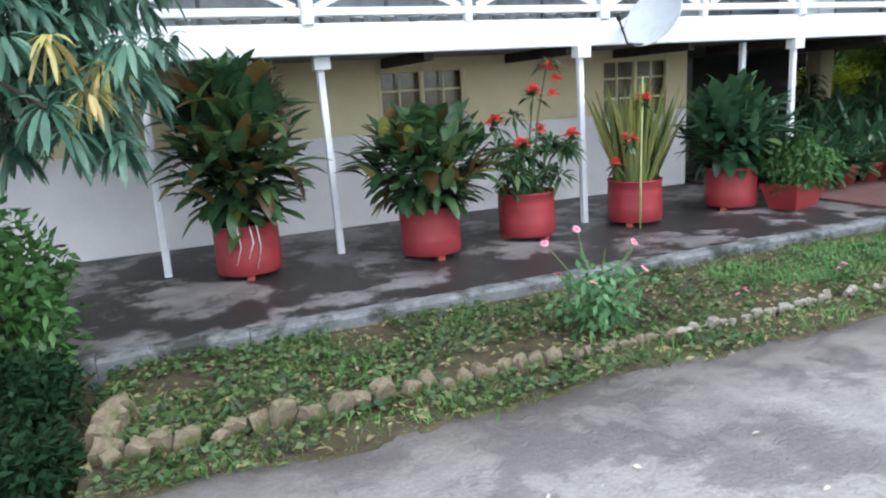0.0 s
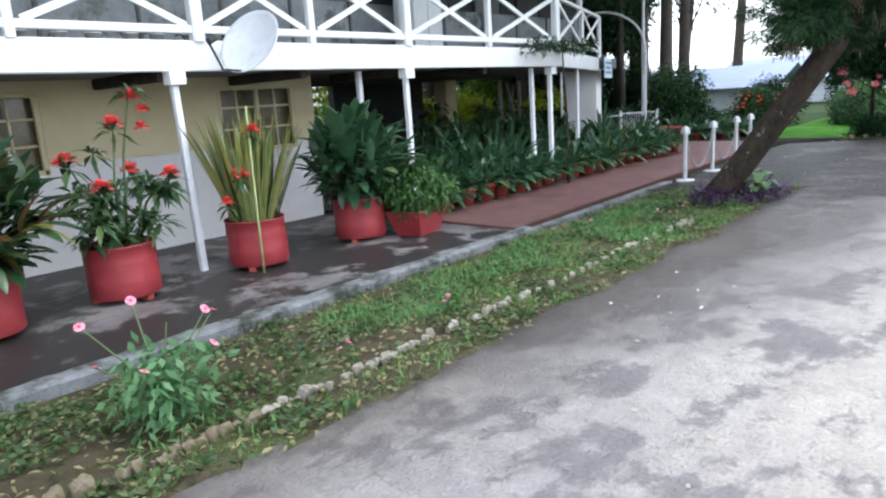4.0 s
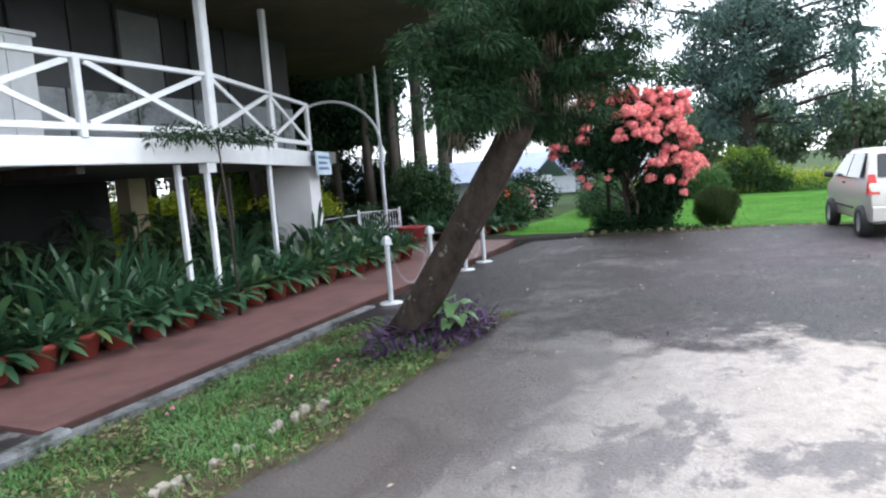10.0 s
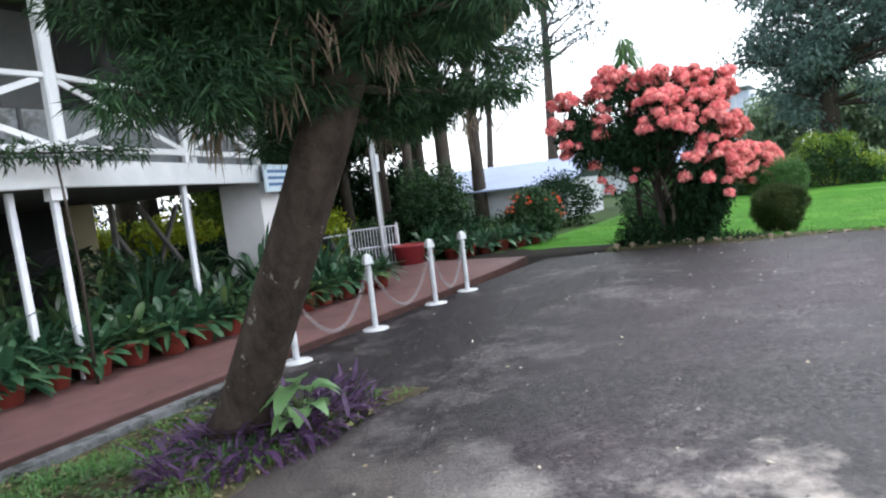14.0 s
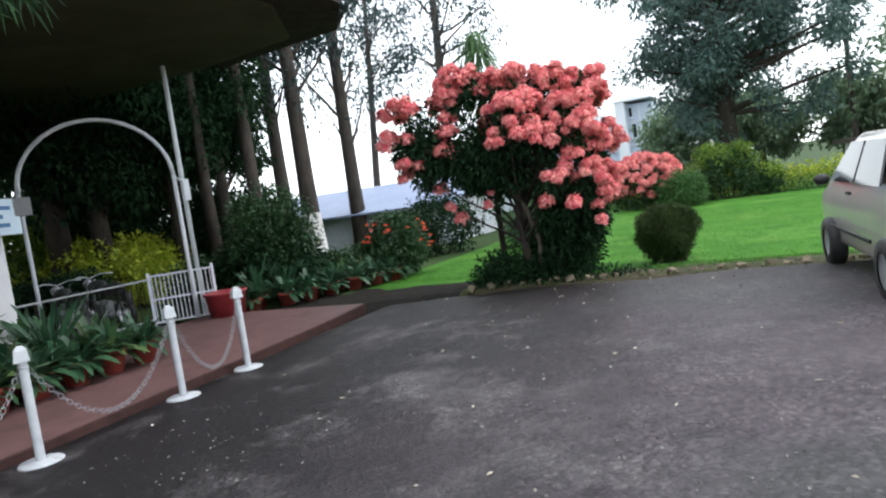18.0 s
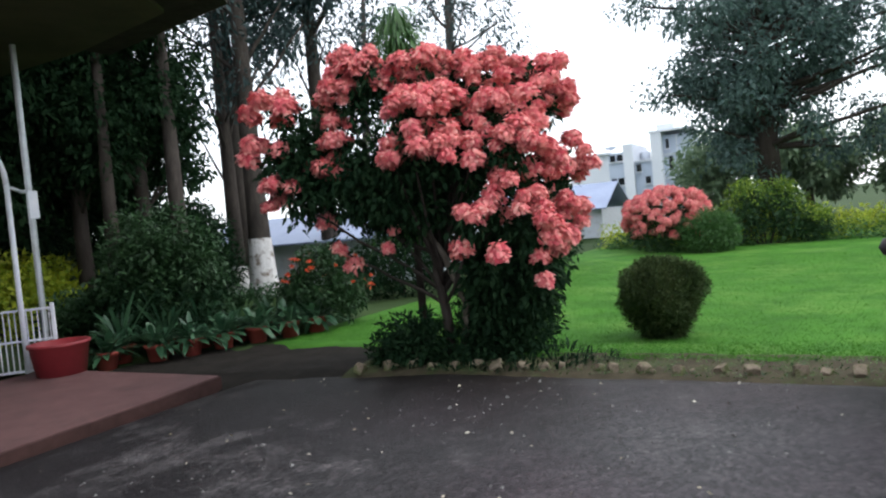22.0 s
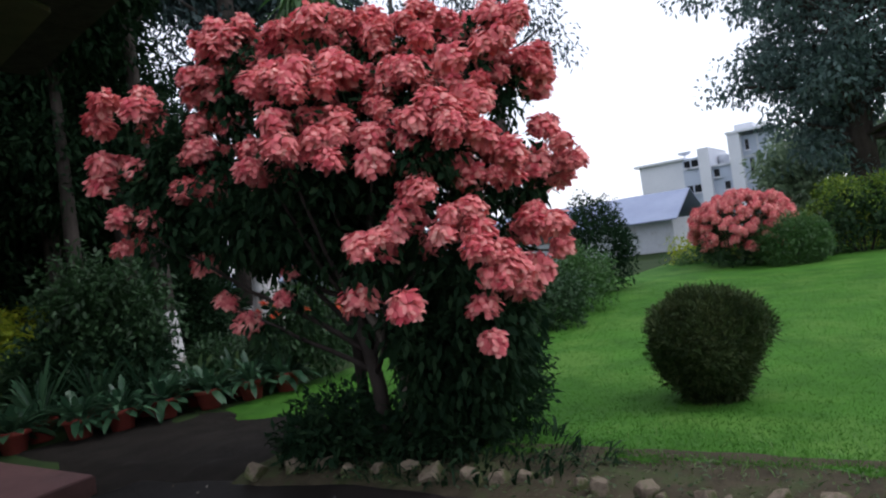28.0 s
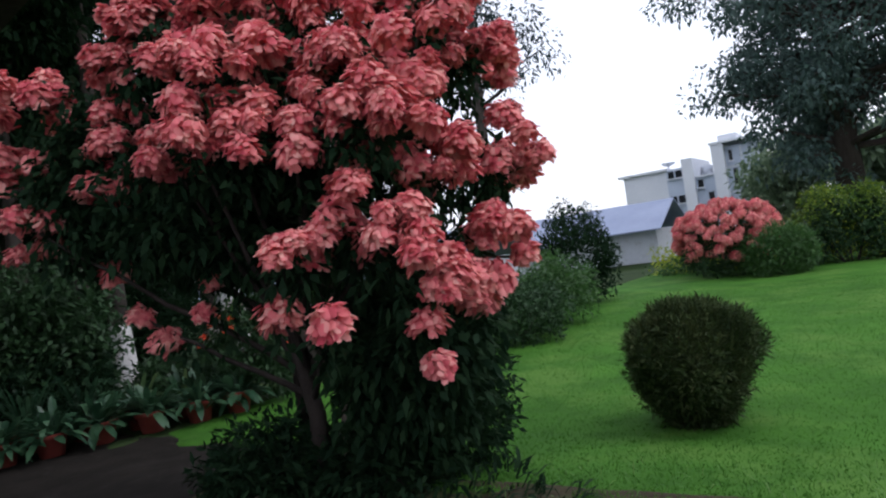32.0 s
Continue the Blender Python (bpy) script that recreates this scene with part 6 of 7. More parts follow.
# ---- car ----
def car():
    c = thing("car", "silver hatchback car parked on the drive", "car", (18.98, -2.57, 0.1), 6)
    paint, nt, b = nodes_of("silver_car_paint", 0.32, 0.25)
    b.inputs["Base Color"].default_value = (0.52, 0.5, 0.46, 1)
    b.inputs["Coat Weight"].default_value = 0.6
    prof = [(-1.72, 0.28), (-1.75, 0.55), (-1.72, 0.9), (-1.6, 1.0), (-1.3, 1.42), (-1.1, 1.5), (0.1, 1.5), (0.35, 1.42), (0.95, 0.98), (1.6, 0.86), (1.74, 0.7), (1.76, 0.35), (1.7, 0.25)]
    hw = [0.7, 0.74, 0.76, 0.74, 0.6, 0.57, 0.57, 0.6, 0.73, 0.7, 0.68, 0.68, 0.66]
    s = Shape()
    n = len(prof)
    vs = [(px, sgn * (w - 0.03), pz) for sgn in (-1, 1) for (px, pz), w in zip(prof, hw)]
    s.add(vs, [tuple(range(n)), tuple(range(2 * n - 1, n - 1, -1))] + [(i, n + i, n + (i + 1) % n, (i + 1) % n) for i in range(n)])
    me = s.data("body", False)
    body = part("body", me, paint, c)
    bv = body.modifiers.new("bevel", "BEVEL")
    bv.width, bv.segments, bv.limit_method = 0.06, 3, "ANGLE"
    me.shade_smooth()
    for sgn in (-1, 1):
        for x0, x1, x2, x3 in ((-1.02, -0.35, -0.35, -1.2), (-0.28, 0.22, 0.72, -0.28)):
            q = Shape()
            yb, yt = sgn * 0.722, sgn * 0.588
            pts = [(x3, yb + sgn * 0.01, 1.02), (x2, yb + sgn * 0.01, 1.02), (x1, yt + sgn * 0.006, 1.42), (x0, yt + sgn * 0.006, 1.42)]
            inn = [(p[0], p[1] - sgn * 0.02, p[2]) for p in pts]
            q.add(pts + inn, [(0, 1, 2, 3), (7, 6, 5, 4)] + [(i, (i + 1) % 4, 4 + (i + 1) % 4, 4 + i) for i in range(4)])
            part("side_window", q, GLASS_DARK, c)
        part("door_handle", Shape().bar((-0.25, sgn * 0.75, 0.92), (-0.1, sgn * 0.75, 0.92), 0.02, 0.03), BLACK, c)
        part("mirror", Shape().lathe([(0, -0.06), (0.06, -0.05), (0.085, 0), (0.06, 0.05), (0, 0.06)], 12, (0.62, sgn * 0.83, 1.05)), BLACK, c, "black wing mirror", True)
        part("rubbing_strip", Shape().bar((-0.82, sgn * 0.745, 0.5), (0.82, sgn * 0.735, 0.5), 0.02, 0.035), BLACK, c)
        TAIL = surface("tail_lamp_red", (0.4, 0.02, 0.02), (0.55, 0.04, 0.03), 9, 40, 0.2)
        part("tail_lamp", Shape().add([(-1.745, sgn * 0.72, 0.76), (-1.745, sgn * 0.56, 0.76), (-1.62, sgn * 0.6, 1.08), (-1.6, sgn * 0.7, 1.08), (-1.66, sgn * 0.738, 0.76)], [(0, 1, 2, 3), (0, 3, 4)]), TAIL, c, "red tail lamp")
        for wx in (-1.15, 1.15):
            wm = pose(wx, sgn * 0.66, 0.28, 90, 0, 0)
            wh = part("wheel", Shape().lathe([(0.17, -0.09), (0.26, -0.09), (0.285, -0.06), (0.285, 0.06), (0.26, 0.09), (0.17, 0.09)], 28), BLACK, c, "", True, wm)
            part("rim", Shape().lathe([(0.0, -0.05), (0.05, -0.055), (0.16, -0.07), (0.175, -0.08), (0.175, 0.08), (0.16, 0.07), (0.05, 0.055), (0, 0.05)], 24), METAL, wh, "", True)
    part("rear_window", Shape().add([(-1.6, -0.56, 1.04), (-1.6, 0.56, 1.04), (-1.36, 0.5, 1.4), (-1.36, -0.5, 1.4), (-1.58, -0.56, 1.03), (-1.58, 0.56, 1.03), (-1.34, 0.5, 1.39), (-1.34, -0.5, 1.39)], [(0, 3, 2, 1), (4, 5, 6, 7), (0, 1, 5, 4), (2, 3, 7, 6)]), GLASS_DARK, c)
    part("windscreen", Shape().add([(0.93, -0.66, 1.01), (0.93, 0.66, 1.01), (0.4, 0.55, 1.41), (0.4, -0.55, 1.41), (0.9, -0.66, 1.0), (0.9, 0.66, 1.0), (0.37, 0.55, 1.4), (0.37, -0.55, 1.4)], [(0, 1, 2, 3), (7, 6, 5, 4), (0, 4, 5, 1), (2, 6, 7, 3)]), GLASS_DARK, c)
    part("rear_bumper", Shape().bar((-1.76, -0.68, 0.45), (-1.76, 0.68, 0.45), 0.12, 0.24), paint, c)
    part("number_plate", Shape().box(-1.835, -1.825, -0.25, 0.25, 0.6, 0.72), WHITE, c)


car()

# ---- gate, lamp arch, sign ----
ga = thing("metal_gate", "pale painted iron railing gate beside the walkway", "gate", (20.31, 8.18, -0.07), 134)
for z in (0.08, 0.5, 0.93):
    part("gate_rail", Shape().bar((0, 0, z), (1.1, 0, z), 0.03, 0.03), WHITE_POLE, ga)
for i in range(15):
    part("gate_bar", Shape().tube([(0.05 + i * 0.0715, 0, 0.06), (0.05 + i * 0.0715, 0, 0.95)], 0.009, 6), WHITE_POLE, ga)
for x in (0.0, 1.1):
    part("gate_post", Shape().bar((x, 0, 0), (x, 0, 1.0), 0.05, 0.05, (0, 1, 0)), WHITE_POLE, ga)
lp = thing("lamp_pole", "tall grey pipe standing behind the gate arch", "lamp post", (20.5, 8.72, -0.05))
part("pole", Shape().tube([(0, 0, 0), (0, 0.0, 4.72)], 0.045, 10), METAL, lp)
part("bracket", Shape().tube([(-0.42, -0.28, 2.62), (-0.2, -0.14, 2.58), (0, 0, 2.6)], 0.025, 8), METAL, lp, "", True)
part("switch_box", Shape().box(-0.07, 0.07, -0.08, -0.046, 2.2, 2.6), WHITE_POLE, lp, "small pale box on the pole")
ar = thing("pipe_arch", "white pipe bent to an arch over the gate", "arch", (20.02, 8.42, -0.06))
part("upright", Shape().tube([(0, 0, 0), (0, 0, 2.68)], 0.036, 10), WHITE_POLE, ar, "", True)
part("upright", Shape().tube([(-1.72, 1.78, 0), (-1.72, 1.78, 2.68)], 0.036, 10), WHITE_POLE, ar, "", True)
part("arch_pipe", Shape().tube([(-0.86 + 0.86 * math.cos(k), 0.89 - 0.89 * math.cos(k), 2.66 + 1.12 * math.sin(k)) for k in np.linspace(0, math.pi, 21)], 0.036, 10), WHITE_POLE, ar, "", True)
SIGNM = surface("pale_blue_sign", (0.5, 0.62, 0.72), (0.62, 0.72, 0.8), 3, 30, 0.5)
sg = thing("sign_board", "small pale blue sign with unreadable blue lettering", "sign", (15.68, 7.44, 1.86), math.degrees(math.atan2(fy, fx)))
part("board", Shape().box(0, 1.0, -0.03, 0, 0, 0.46), SIGNM, sg)
INK = surface("blue_lettering", (0.05, 0.13, 0.3), (0.08, 0.18, 0.36), 9, 30, 0.6)
for z, x1 in ((0.32, 0.85), (0.21, 0.7), (0.1, 0.8)):
    part("lettering", Shape().box(0.1, x1, -0.034, -0.03, z, z + 0.05), INK, sg)
rp = thing("red_planter", "large round red planter by the gate", "planter", (20.08, 7.74, -0.03), 10)
part("tub", Shape().lathe([(0, 0), (0.3, 0), (0.36, 0.4), (0.385, 0.41), (0.385, 0.45), (0.35, 0.45), (0.34, 0.38), (0, 0.37)], 28), DRUM, rp, "", True)

fn = thing("low_fence", "dark iron fence running from the gate towards the building", "fence", (16.47, 9.29, -0.05), -6)
for z in (0.12, 0.86):
    part("fence_rail", Shape().bar((0, 0, z), (3.1, 0, z), 0.03, 0.03), METAL, fn)
for k in range(27):
    part("fence_bar", Shape().tube([(0.03 + k * 0.117, 0, 0.0 if k % 9 == 0 else 0.11), (0.03 + k * 0.117, 0, 0.87)], 0.008, 6), BARK_DARK, fn)


def motorbike(x, y, turn, label):
    b = thing("motorbike", label, "motorbike", (x, y, -0.03), turn, "parked motorbikes")
    for wx in (-0.62, 0.62):
        wh = part("wheel", Shape().lathe([(0.23, -0.045), (0.28, -0.05), (0.3, 0), (0.28, 0.05), (0.23, 0.045), (0.23, -0.045)], 26), BLACK, b, "", True, pose(wx, 0, 0.3, 90, 0, 0))
        part("rim", Shape().lathe([(0.2, -0.03), (0.232, -0.03), (0.232, 0.03), (0.2, 0.03), (0.2, -0.03)], 24), METAL, wh, "", True)
        part("hub", Shape().lathe([(0, -0.05), (0.05, -0.05), (0.05, 0.05), (0, 0.05)], 12), METAL, wh, "", True)
        for k in range(6):
            a = k * math.tau / 6
            part("spoke", Shape().tube([(0.04 * math.cos(a), 0.04 * math.sin(a), 0), (0.21 * math.cos(a), 0.21 * math.sin(a), 0)], 0.008, 5), METAL, wh)
    part("engine", Shape().bar((-0.18, 0, 0.38), (0.2, 0, 0.42), 0.24, 0.26), METAL, b)
    part("fuel_tank", Shape().tube([(-0.05, 0, 0.72), (0.1, 0, 0.8), (0.3, 0, 0.8), (0.4, 0, 0.72)], [0.07, 0.14, 0.13, 0.06], 14), BLACK, b, "", True)
    part("seat", Shape().tube([(-0.7, 0, 0.8), (-0.5, 0, 0.78), (-0.2, 0, 0.74), (0.0, 0, 0.76)], [0.05, 0.1, 0.11, 0.07], 12), BLACK, b, "", True)
    part("fork", Shape().tube([(0.62, 0.07, 0.3), (0.4, 0.07, 0.95)], 0.022, 8), METAL, b)
    part("fork", Shape().tube([(0.62, -0.07, 0.3), (0.4, -0.07, 0.95)], 0.022, 8), METAL, b)
    part("handlebar", Shape().tube([(0.25, -0.36, 1.02), (0.4, -0.2, 1.04), (0.42, 0, 0.98), (0.4, 0.2, 1.04), (0.25, 0.36, 1.02)], 0.014, 8), METAL, b, "", True)
    part("headlamp", Shape().lathe([(0, -0.05), (0.07, -0.04), (0.085, 0.03), (0, 0.05)], 16, m=pose(0.52, 0, 0.88, 0, 80, 0)), METAL, b, "", True)
    part("mudguard", Shape().tube([(-0.85, 0, 0.45), (-0.75, 0, 0.62), (-0.55, 0, 0.68)], [0.06, 0.08, 0.07], 8), BLACK, b, "", True)
    part("exhaust", Shape().tube([(0.1, 0.14, 0.28), (-0.3, 0.16, 0.26), (-0.75, 0.17, 0.34)], [0.025, 0.04, 0.045], 10), METAL, b, "", True)


motorbike(18.6, 9.9, 70, "dark motorbike parked behind the fence")
motorbike(19.5, 10.1, 80, "dark motorbike with chrome handlebars behind the fence")
br = thing("timber_brace", "weathered crossed timbers under the end of the building", "timber frame", (16.4, 10.4, -0.05), 25)
GREYWOOD = surface("weathered_timber", (0.14, 0.13, 0.12), (0.28, 0.27, 0.25), 5, 40, 0.85, bump=0.5)
for a, b2 in (((-1.7, 0, 1.95), (0.0, 0, 0.4)), ((-1.6, 0.1, 0.3), (-0.2, 0.1, 1.9)), ((-2.4, 0.05, 1.5), (-1.2, 0.05, 0.3)), ((0.1, 0, 0), (0.1, 0, 2.0)), ((-2.5, 0, 0), (-2.5, 0, 2.0))):
    part("timber", Shape().bar(a, b2, 0.07, 0.09), GREYWOOD, br)
bush("lime_shrub", "yellow-green shrub in the light beyond the building", (18.6, 14.6, 0.0), (2.0, 1.2, 0.8), 200, (0.17, 0.07), L_LIME, 40)
bush("lime_shrub", "yellow-green shrub in the light beyond the building", (21.3, 15.2, 0.0), (1.6, 1.2, 1.1), 180, (0.17, 0.07), L_OLIVE, 40)
for x, y in ((15.0, 9.6), (15.6, 10.3), (14.2, 9.4)):
    copy_thing(pots[3], pose(x, y, -0.02, 0, 0, rng.uniform(0, 360))).scale = (1.2, 1.2, 1.2)
for x, y in ((17.6, 11.6), (18.8, 11.5), (20.0, 11.6)):
    bush("dark_shrub", "low dark shrub behind the parked motorbikes", (x, y, -0.03), (0.85, 0.7, 0.5), 150, (0.11, 0.05), L_DARK, 40)

# palm beyond the far hedge
pm = thing("palm_tree", "tall hazy palm beyond the far hedge", "palm tree", (56, -6.3, 0))
part("trunk", Shape().tube([(0, 0, -0.1), (0.1, 0.05, 3.5), (0.0, 0.1, 9.0)], [0.2, 0.15, 0.12], 10), BARK_GREY, pm, "", True)
for k in range(16):
    a, e = k * math.tau / 16 + rng.uniform(-0.15, 0.15), rng.uniform(-0.1, 0.9)
    s0 = np.linspace(0.1, 1.0, 26)
    L = rng.uniform(1.7, 2.3)
    mid = np.stack([np.cos(a) * np.cos(e) * s0 * L, np.sin(a) * np.cos(e) * s0 * L, 9.0 + np.sin(e) * s0 * L - 1.1 * s0 * s0], 1)
    sd2 = np.array((-np.sin(a), np.cos(a), -0.5))
    part("frond", leafmesh("frond", flakes(mid, np.repeat([sd2], 26, 0), 0.5 * (1.1 - s0 * 0.7), 0.1), flakes(mid, np.repeat([sd2 * np.array((-1, -1, 1))], 26, 0), 0.5 * (1.1 - s0 * 0.7), 0.1)), L_FARDARK, pm)

# ---- ground cover ----
def scatter(name, label, category, points, d, length, width, material, curved=False):
    t = blades(points, d, length, width, 0.5, rows=(0, 0.5, 1.0), prof=(0.7, 1.0, 0.08)) if curved else flakes(points, d, length, width)
    ob = part(name, leafmesh(name, t), material)
    return tagged(ob, label, category, "", "stuff")


def bed_points(n, x0, x1, y0, y1, low=-9.0, scale=0.9, seed=0.0):
    x, y = rng.uniform(x0, x1, n), rng.uniform(y0, y1, n)
    keep = np.array([noise.noise((a * scale, b * scale, seed)) > low for a, b in zip(x, y)])
    x, y = x[keep], y[keep]
    return np.stack([x, y, [bed_height(a, b) for a, b in zip(x, y)]], 1)


p = np.concatenate([bed_points(7000, -0.9, 3.0, 2.2, 4.2, -0.14, 1.6, 2.0), bed_points(10000, 3.0, 11.8, 2.2, 4.2, 0.0, 1.9, 2.0)])
n = len(p)
a = rng.uniform(0, math.tau, n)
scatter("creeping_weeds", "creeping leafy weeds over the garden soil", "weeds", p + np.array((0, 0, 0.015)) + rng.uniform(0, 0.03, (n, 1)) * np.array((0, 0, 1)), np.stack([np.cos(a), np.sin(a), rng.uniform(0.0, 0.7, n)], 1), rng.uniform(0.035, 0.075, n), rng.uniform(0.02, 0.04, n), L_WEED)
p = bed_points(9000, -0.9, 11.8, 2.15, 4.2, 0.02, 1.1, 4.0)
p = np.concatenate([p, bed_points(9000, 5.0, 11.6, 2.2, 4.1, 0.04, 1.3, 9.0)])
n = len(p)
scatter("grass_tufts", "tufts of fresh green grass in the garden bed", "grass", p, rng.normal(0, 0.45, (n, 3)) + np.array((0, 0, 1)), rng.uniform(0.07, 0.17, n), 0.008, L_GRASS, True)
p = np.concatenate([bed_points(9000, 6.5, 11.4, 2.5, 4.0, 0.08, 1.2, 21.0), bed_points(3500, 3.6, 6.5, 2.7, 3.9, 0.12, 1.0, 25.0)])
n = len(p)
scatter("fresh_grass", "patches of long bright green grass in the garden bed", "grass", p, rng.normal(0, 0.4, (n, 3)) + np.array((0, 0, 1)), rng.uniform(0.1, 0.22, n), 0.009, leafy("fresh_grass_blade", [(0.05, 0.15, 0.035), (0.085, 0.22, 0.06), (0.16, 0.29, 0.1)], 0.5), True)
p = bed_points(4200, -0.9, 11.5, 2.0, 2.55)
n = len(p)
scatter("verge_grass", "short trodden grass along the drive", "grass", p, rng.normal(0, 0.6, (n, 3)) + np.array((0, 0, 0.8)), rng.uniform(0.03, 0.08, n), 0.006, L_VERGE, True)
p = bed_points(5200, -0.9, 11.5, 2.0, 4.2)
n = len(p)
a = rng.uniform(0, math.tau, n)
scatter("leaf_litter", "dry fallen leaves on the garden soil", "leaf litter", p + np.array((0, 0, 0.03)), np.stack([np.cos(a), np.sin(a), rng.uniform(-0.1, 0.35, n)], 1), rng.uniform(0.03, 0.08, n), rng.uniform(0.012, 0.03, n), L_LITTER)
n = 430
x, y = rng.uniform(-2, 20.5, n), rng.uniform(-4, 4.2, n)
keep = (y < 1.9) | (x > 12.4)
x, y = x[keep], y[keep]
n = len(x)
a = rng.uniform(0, math.tau, n)
L_DRY = leafy("bleached_leaf", [(0.4, 0.36, 0.28), (0.6, 0.57, 0.5), (0.25, 0.2, 0.12)], 0.8, 0.1)
scatter("fallen_leaves", "pale fallen leaves lying on the drive", "fallen leaves", np.stack([x, y, [zdrive(c, b) + 0.012 for c, b in zip(x, y)]], 1), np.stack([np.cos(a), np.sin(a), rng.uniform(0, 0.15, n)], 1), rng.uniform(0.025, 0.055, n), rng.uniform(0.012, 0.026, n), L_DRY)
n = 150000
x, y = 21.3 + rng.uniform(0, 1, n) ** 2.2 * 15, rng.uniform(-5.5, 6.0, n)
keep = (y < 2.8) | (x > 22.9)
x, y = x[keep], y[keep]
n = len(x)
scatter("lawn_grass", "blades of short lawn grass", "grass", np.stack([x, y, [lawn_height(c, b) - 0.004 for c, b in zip(x, y)]], 1), rng.normal(0, 0.6, (n, 3)) + np.array((0, 0, 0.8)), rng.uniform(0.018, 0.05, n), rng.uniform(0.004, 0.008, n), leafy("lawn_blade", [(0.03, 0.1, 0.012), (0.06, 0.18, 0.022), (0.11, 0.26, 0.04)], 0.7, 0.4, 0.15))
n = 700
x, y = 21.25 + rng.uniform(0, 1, n) ** 2 * 0.9, rng.uniform(-4.5, 3.0, n)
scatter("long_grass", "longer untrimmed grass along the lawn's edge", "grass", np.stack([x, y, np.full(n, 0.01)], 1), rng.normal(0, 0.5, (n, 3)) + np.array((0, 0, 1)), rng.uniform(0.06, 0.15, n), 0.006, L_GRASS, True)
n = 2600
x, y = rng.uniform(20.6, 21.4, n), rng.uniform(-5, 3.3, n)
a = rng.uniform(0, math.tau, n)
scatter("edge_weeds", "weeds and dry leaves along the lawn edging", "weeds", np.stack([x, y, np.full(n, 0.025)], 1), np.stack([np.cos(a), np.sin(a), rng.uniform(0, 1.0, n)], 1), rng.uniform(0.02, 0.06, n), rng.uniform(0.008, 0.018, n), L_WEED)

# zinnia at the bed's edge
zi = thing("zinnia_plant", "leafy zinnia with pale flower heads and red centres", "plant", (2.32, 3.0, -0.06))
L_SOFT = leafy("soft_green_leaf", [(0.06, 0.15, 0.06), (0.1, 0.22, 0.09), (0.15, 0.28, 0.12)], 0.55)
ends = [(-0.3, 0.16, 0.66), (0.02, 0.26, 0.7), (0.3, -0.02, 0.62), (0.2, -0.26, 0.5), (-0.16, -0.2, 0.45), (0.42, 0.12, 0.56), (-0.34, -0.06, 0.5), (0.08, 0.0, 0.6)]
for e in ends:
    part("stem", stems([e], 0.0, 0.008), STEM, zi)
spin = np.arange(18) * 0.349
head = leafmesh("flower", blades(np.zeros((18, 3)), np.stack([np.cos(spin), np.sin(spin), np.full(18, 0.15)], 1), 0.03, 0.012, 0.2, rows=(0, 0.5, 1.0), prof=(0.5, 1.0, 0.6)))
for i, e in enumerate(ends[:7]):
    fl = part("flower", head, ROSE if i % 3 == 0 else CREAM_PETAL, zi, "", False, Matrix.Translation(e) @ pose(0, 0, 0, 35 + 15 * math.sin(i), 10, 25 * i - 40))
    part("flower_centre", Shape().lathe([(0, 0.009), (0.007, 0.007), (0.01, 0.0)], 10), RED_FLOWER, fl, "", True)
cz = np.array([(rng.uniform(-0.2, 0.24), rng.uniform(-0.18, 0.18), rng.uniform(0.05, 0.46)) for _ in range(52)])
part("foliage", leafmesh("foliage", clumps(cz, 0.09, 10, 0.09, 0.038, 0.2)), L_SOFT, zi)

# planting at the terrace end
for x, y, s in ((-1.35, 3.3, 0.42), (-2.1, 3.0, 0.5), (-1.2, 2.55, 0.3), (-2.9, 3.4, 0.6), (-1.75, 2.3, 0.35)):
    bush("ground_shrub", "low dark green shrub in the end bed", (x, y, -0.1), (s, s, s * 0.55), int(60 + 60 * s), (0.07, 0.03), L_DARK, 40)

# tall pot plants in the shade under the building
for x, y, hgt in ((9.0, 8.2, 1.5), (10.2, 8.6, 1.35), (11.0, 8.1, 1.6), (12.6, 8.4, 1.4), (13.9, 8.6, 1.5), (8.3, 7.6, 1.3), (14.9, 8.2, 1.3), (9.6, 7.7, 1.7), (11.6, 7.8, 1.9), (12.9, 7.75, 1.6), (10.6, 7.6, 1.5), (13.4, 9.3, 1.9), (11.8, 9.4, 2.0), (9.9, 9.5, 1.9), (14.6, 9.8, 1.9)):
    t = thing("tall_potted_plant", "tall arching shade plant in a red clay pot", "potted plant", (x, y, -0.015), rng.uniform(0, 360), "potted plants under the balcony")
    part("pot", Shape().lathe([(r * 1.3, z * 1.2) for r, z in POT], 20), CLAY, t, "red clay pot", True)
    n = 64
    a, e = rng.uniform(0, math.tau, n), rng.uniform(0.3, 1.4, n)
    z = rng.uniform(0.3, 0.95, n) * hgt * 0.75
    p = np.stack([np.cos(a) * 0.06, np.sin(a) * 0.06, z], 1)
    part("leaves", leafmesh("leaves", blades(p, np.stack([np.cos(a) * np.cos(e), np.sin(a) * np.cos(e), np.sin(e)], 1), rng.uniform(0.4, 0.65, n), rng.uniform(0.07, 0.13, n), rng.uniform(0.4, 0.9, n))), L_CANNA, t)
    part("stem", Shape().tube([(0, 0, 0.25), (0.02, 0.02, hgt * 0.75)], [0.02, 0.012], 7), STEM, t)

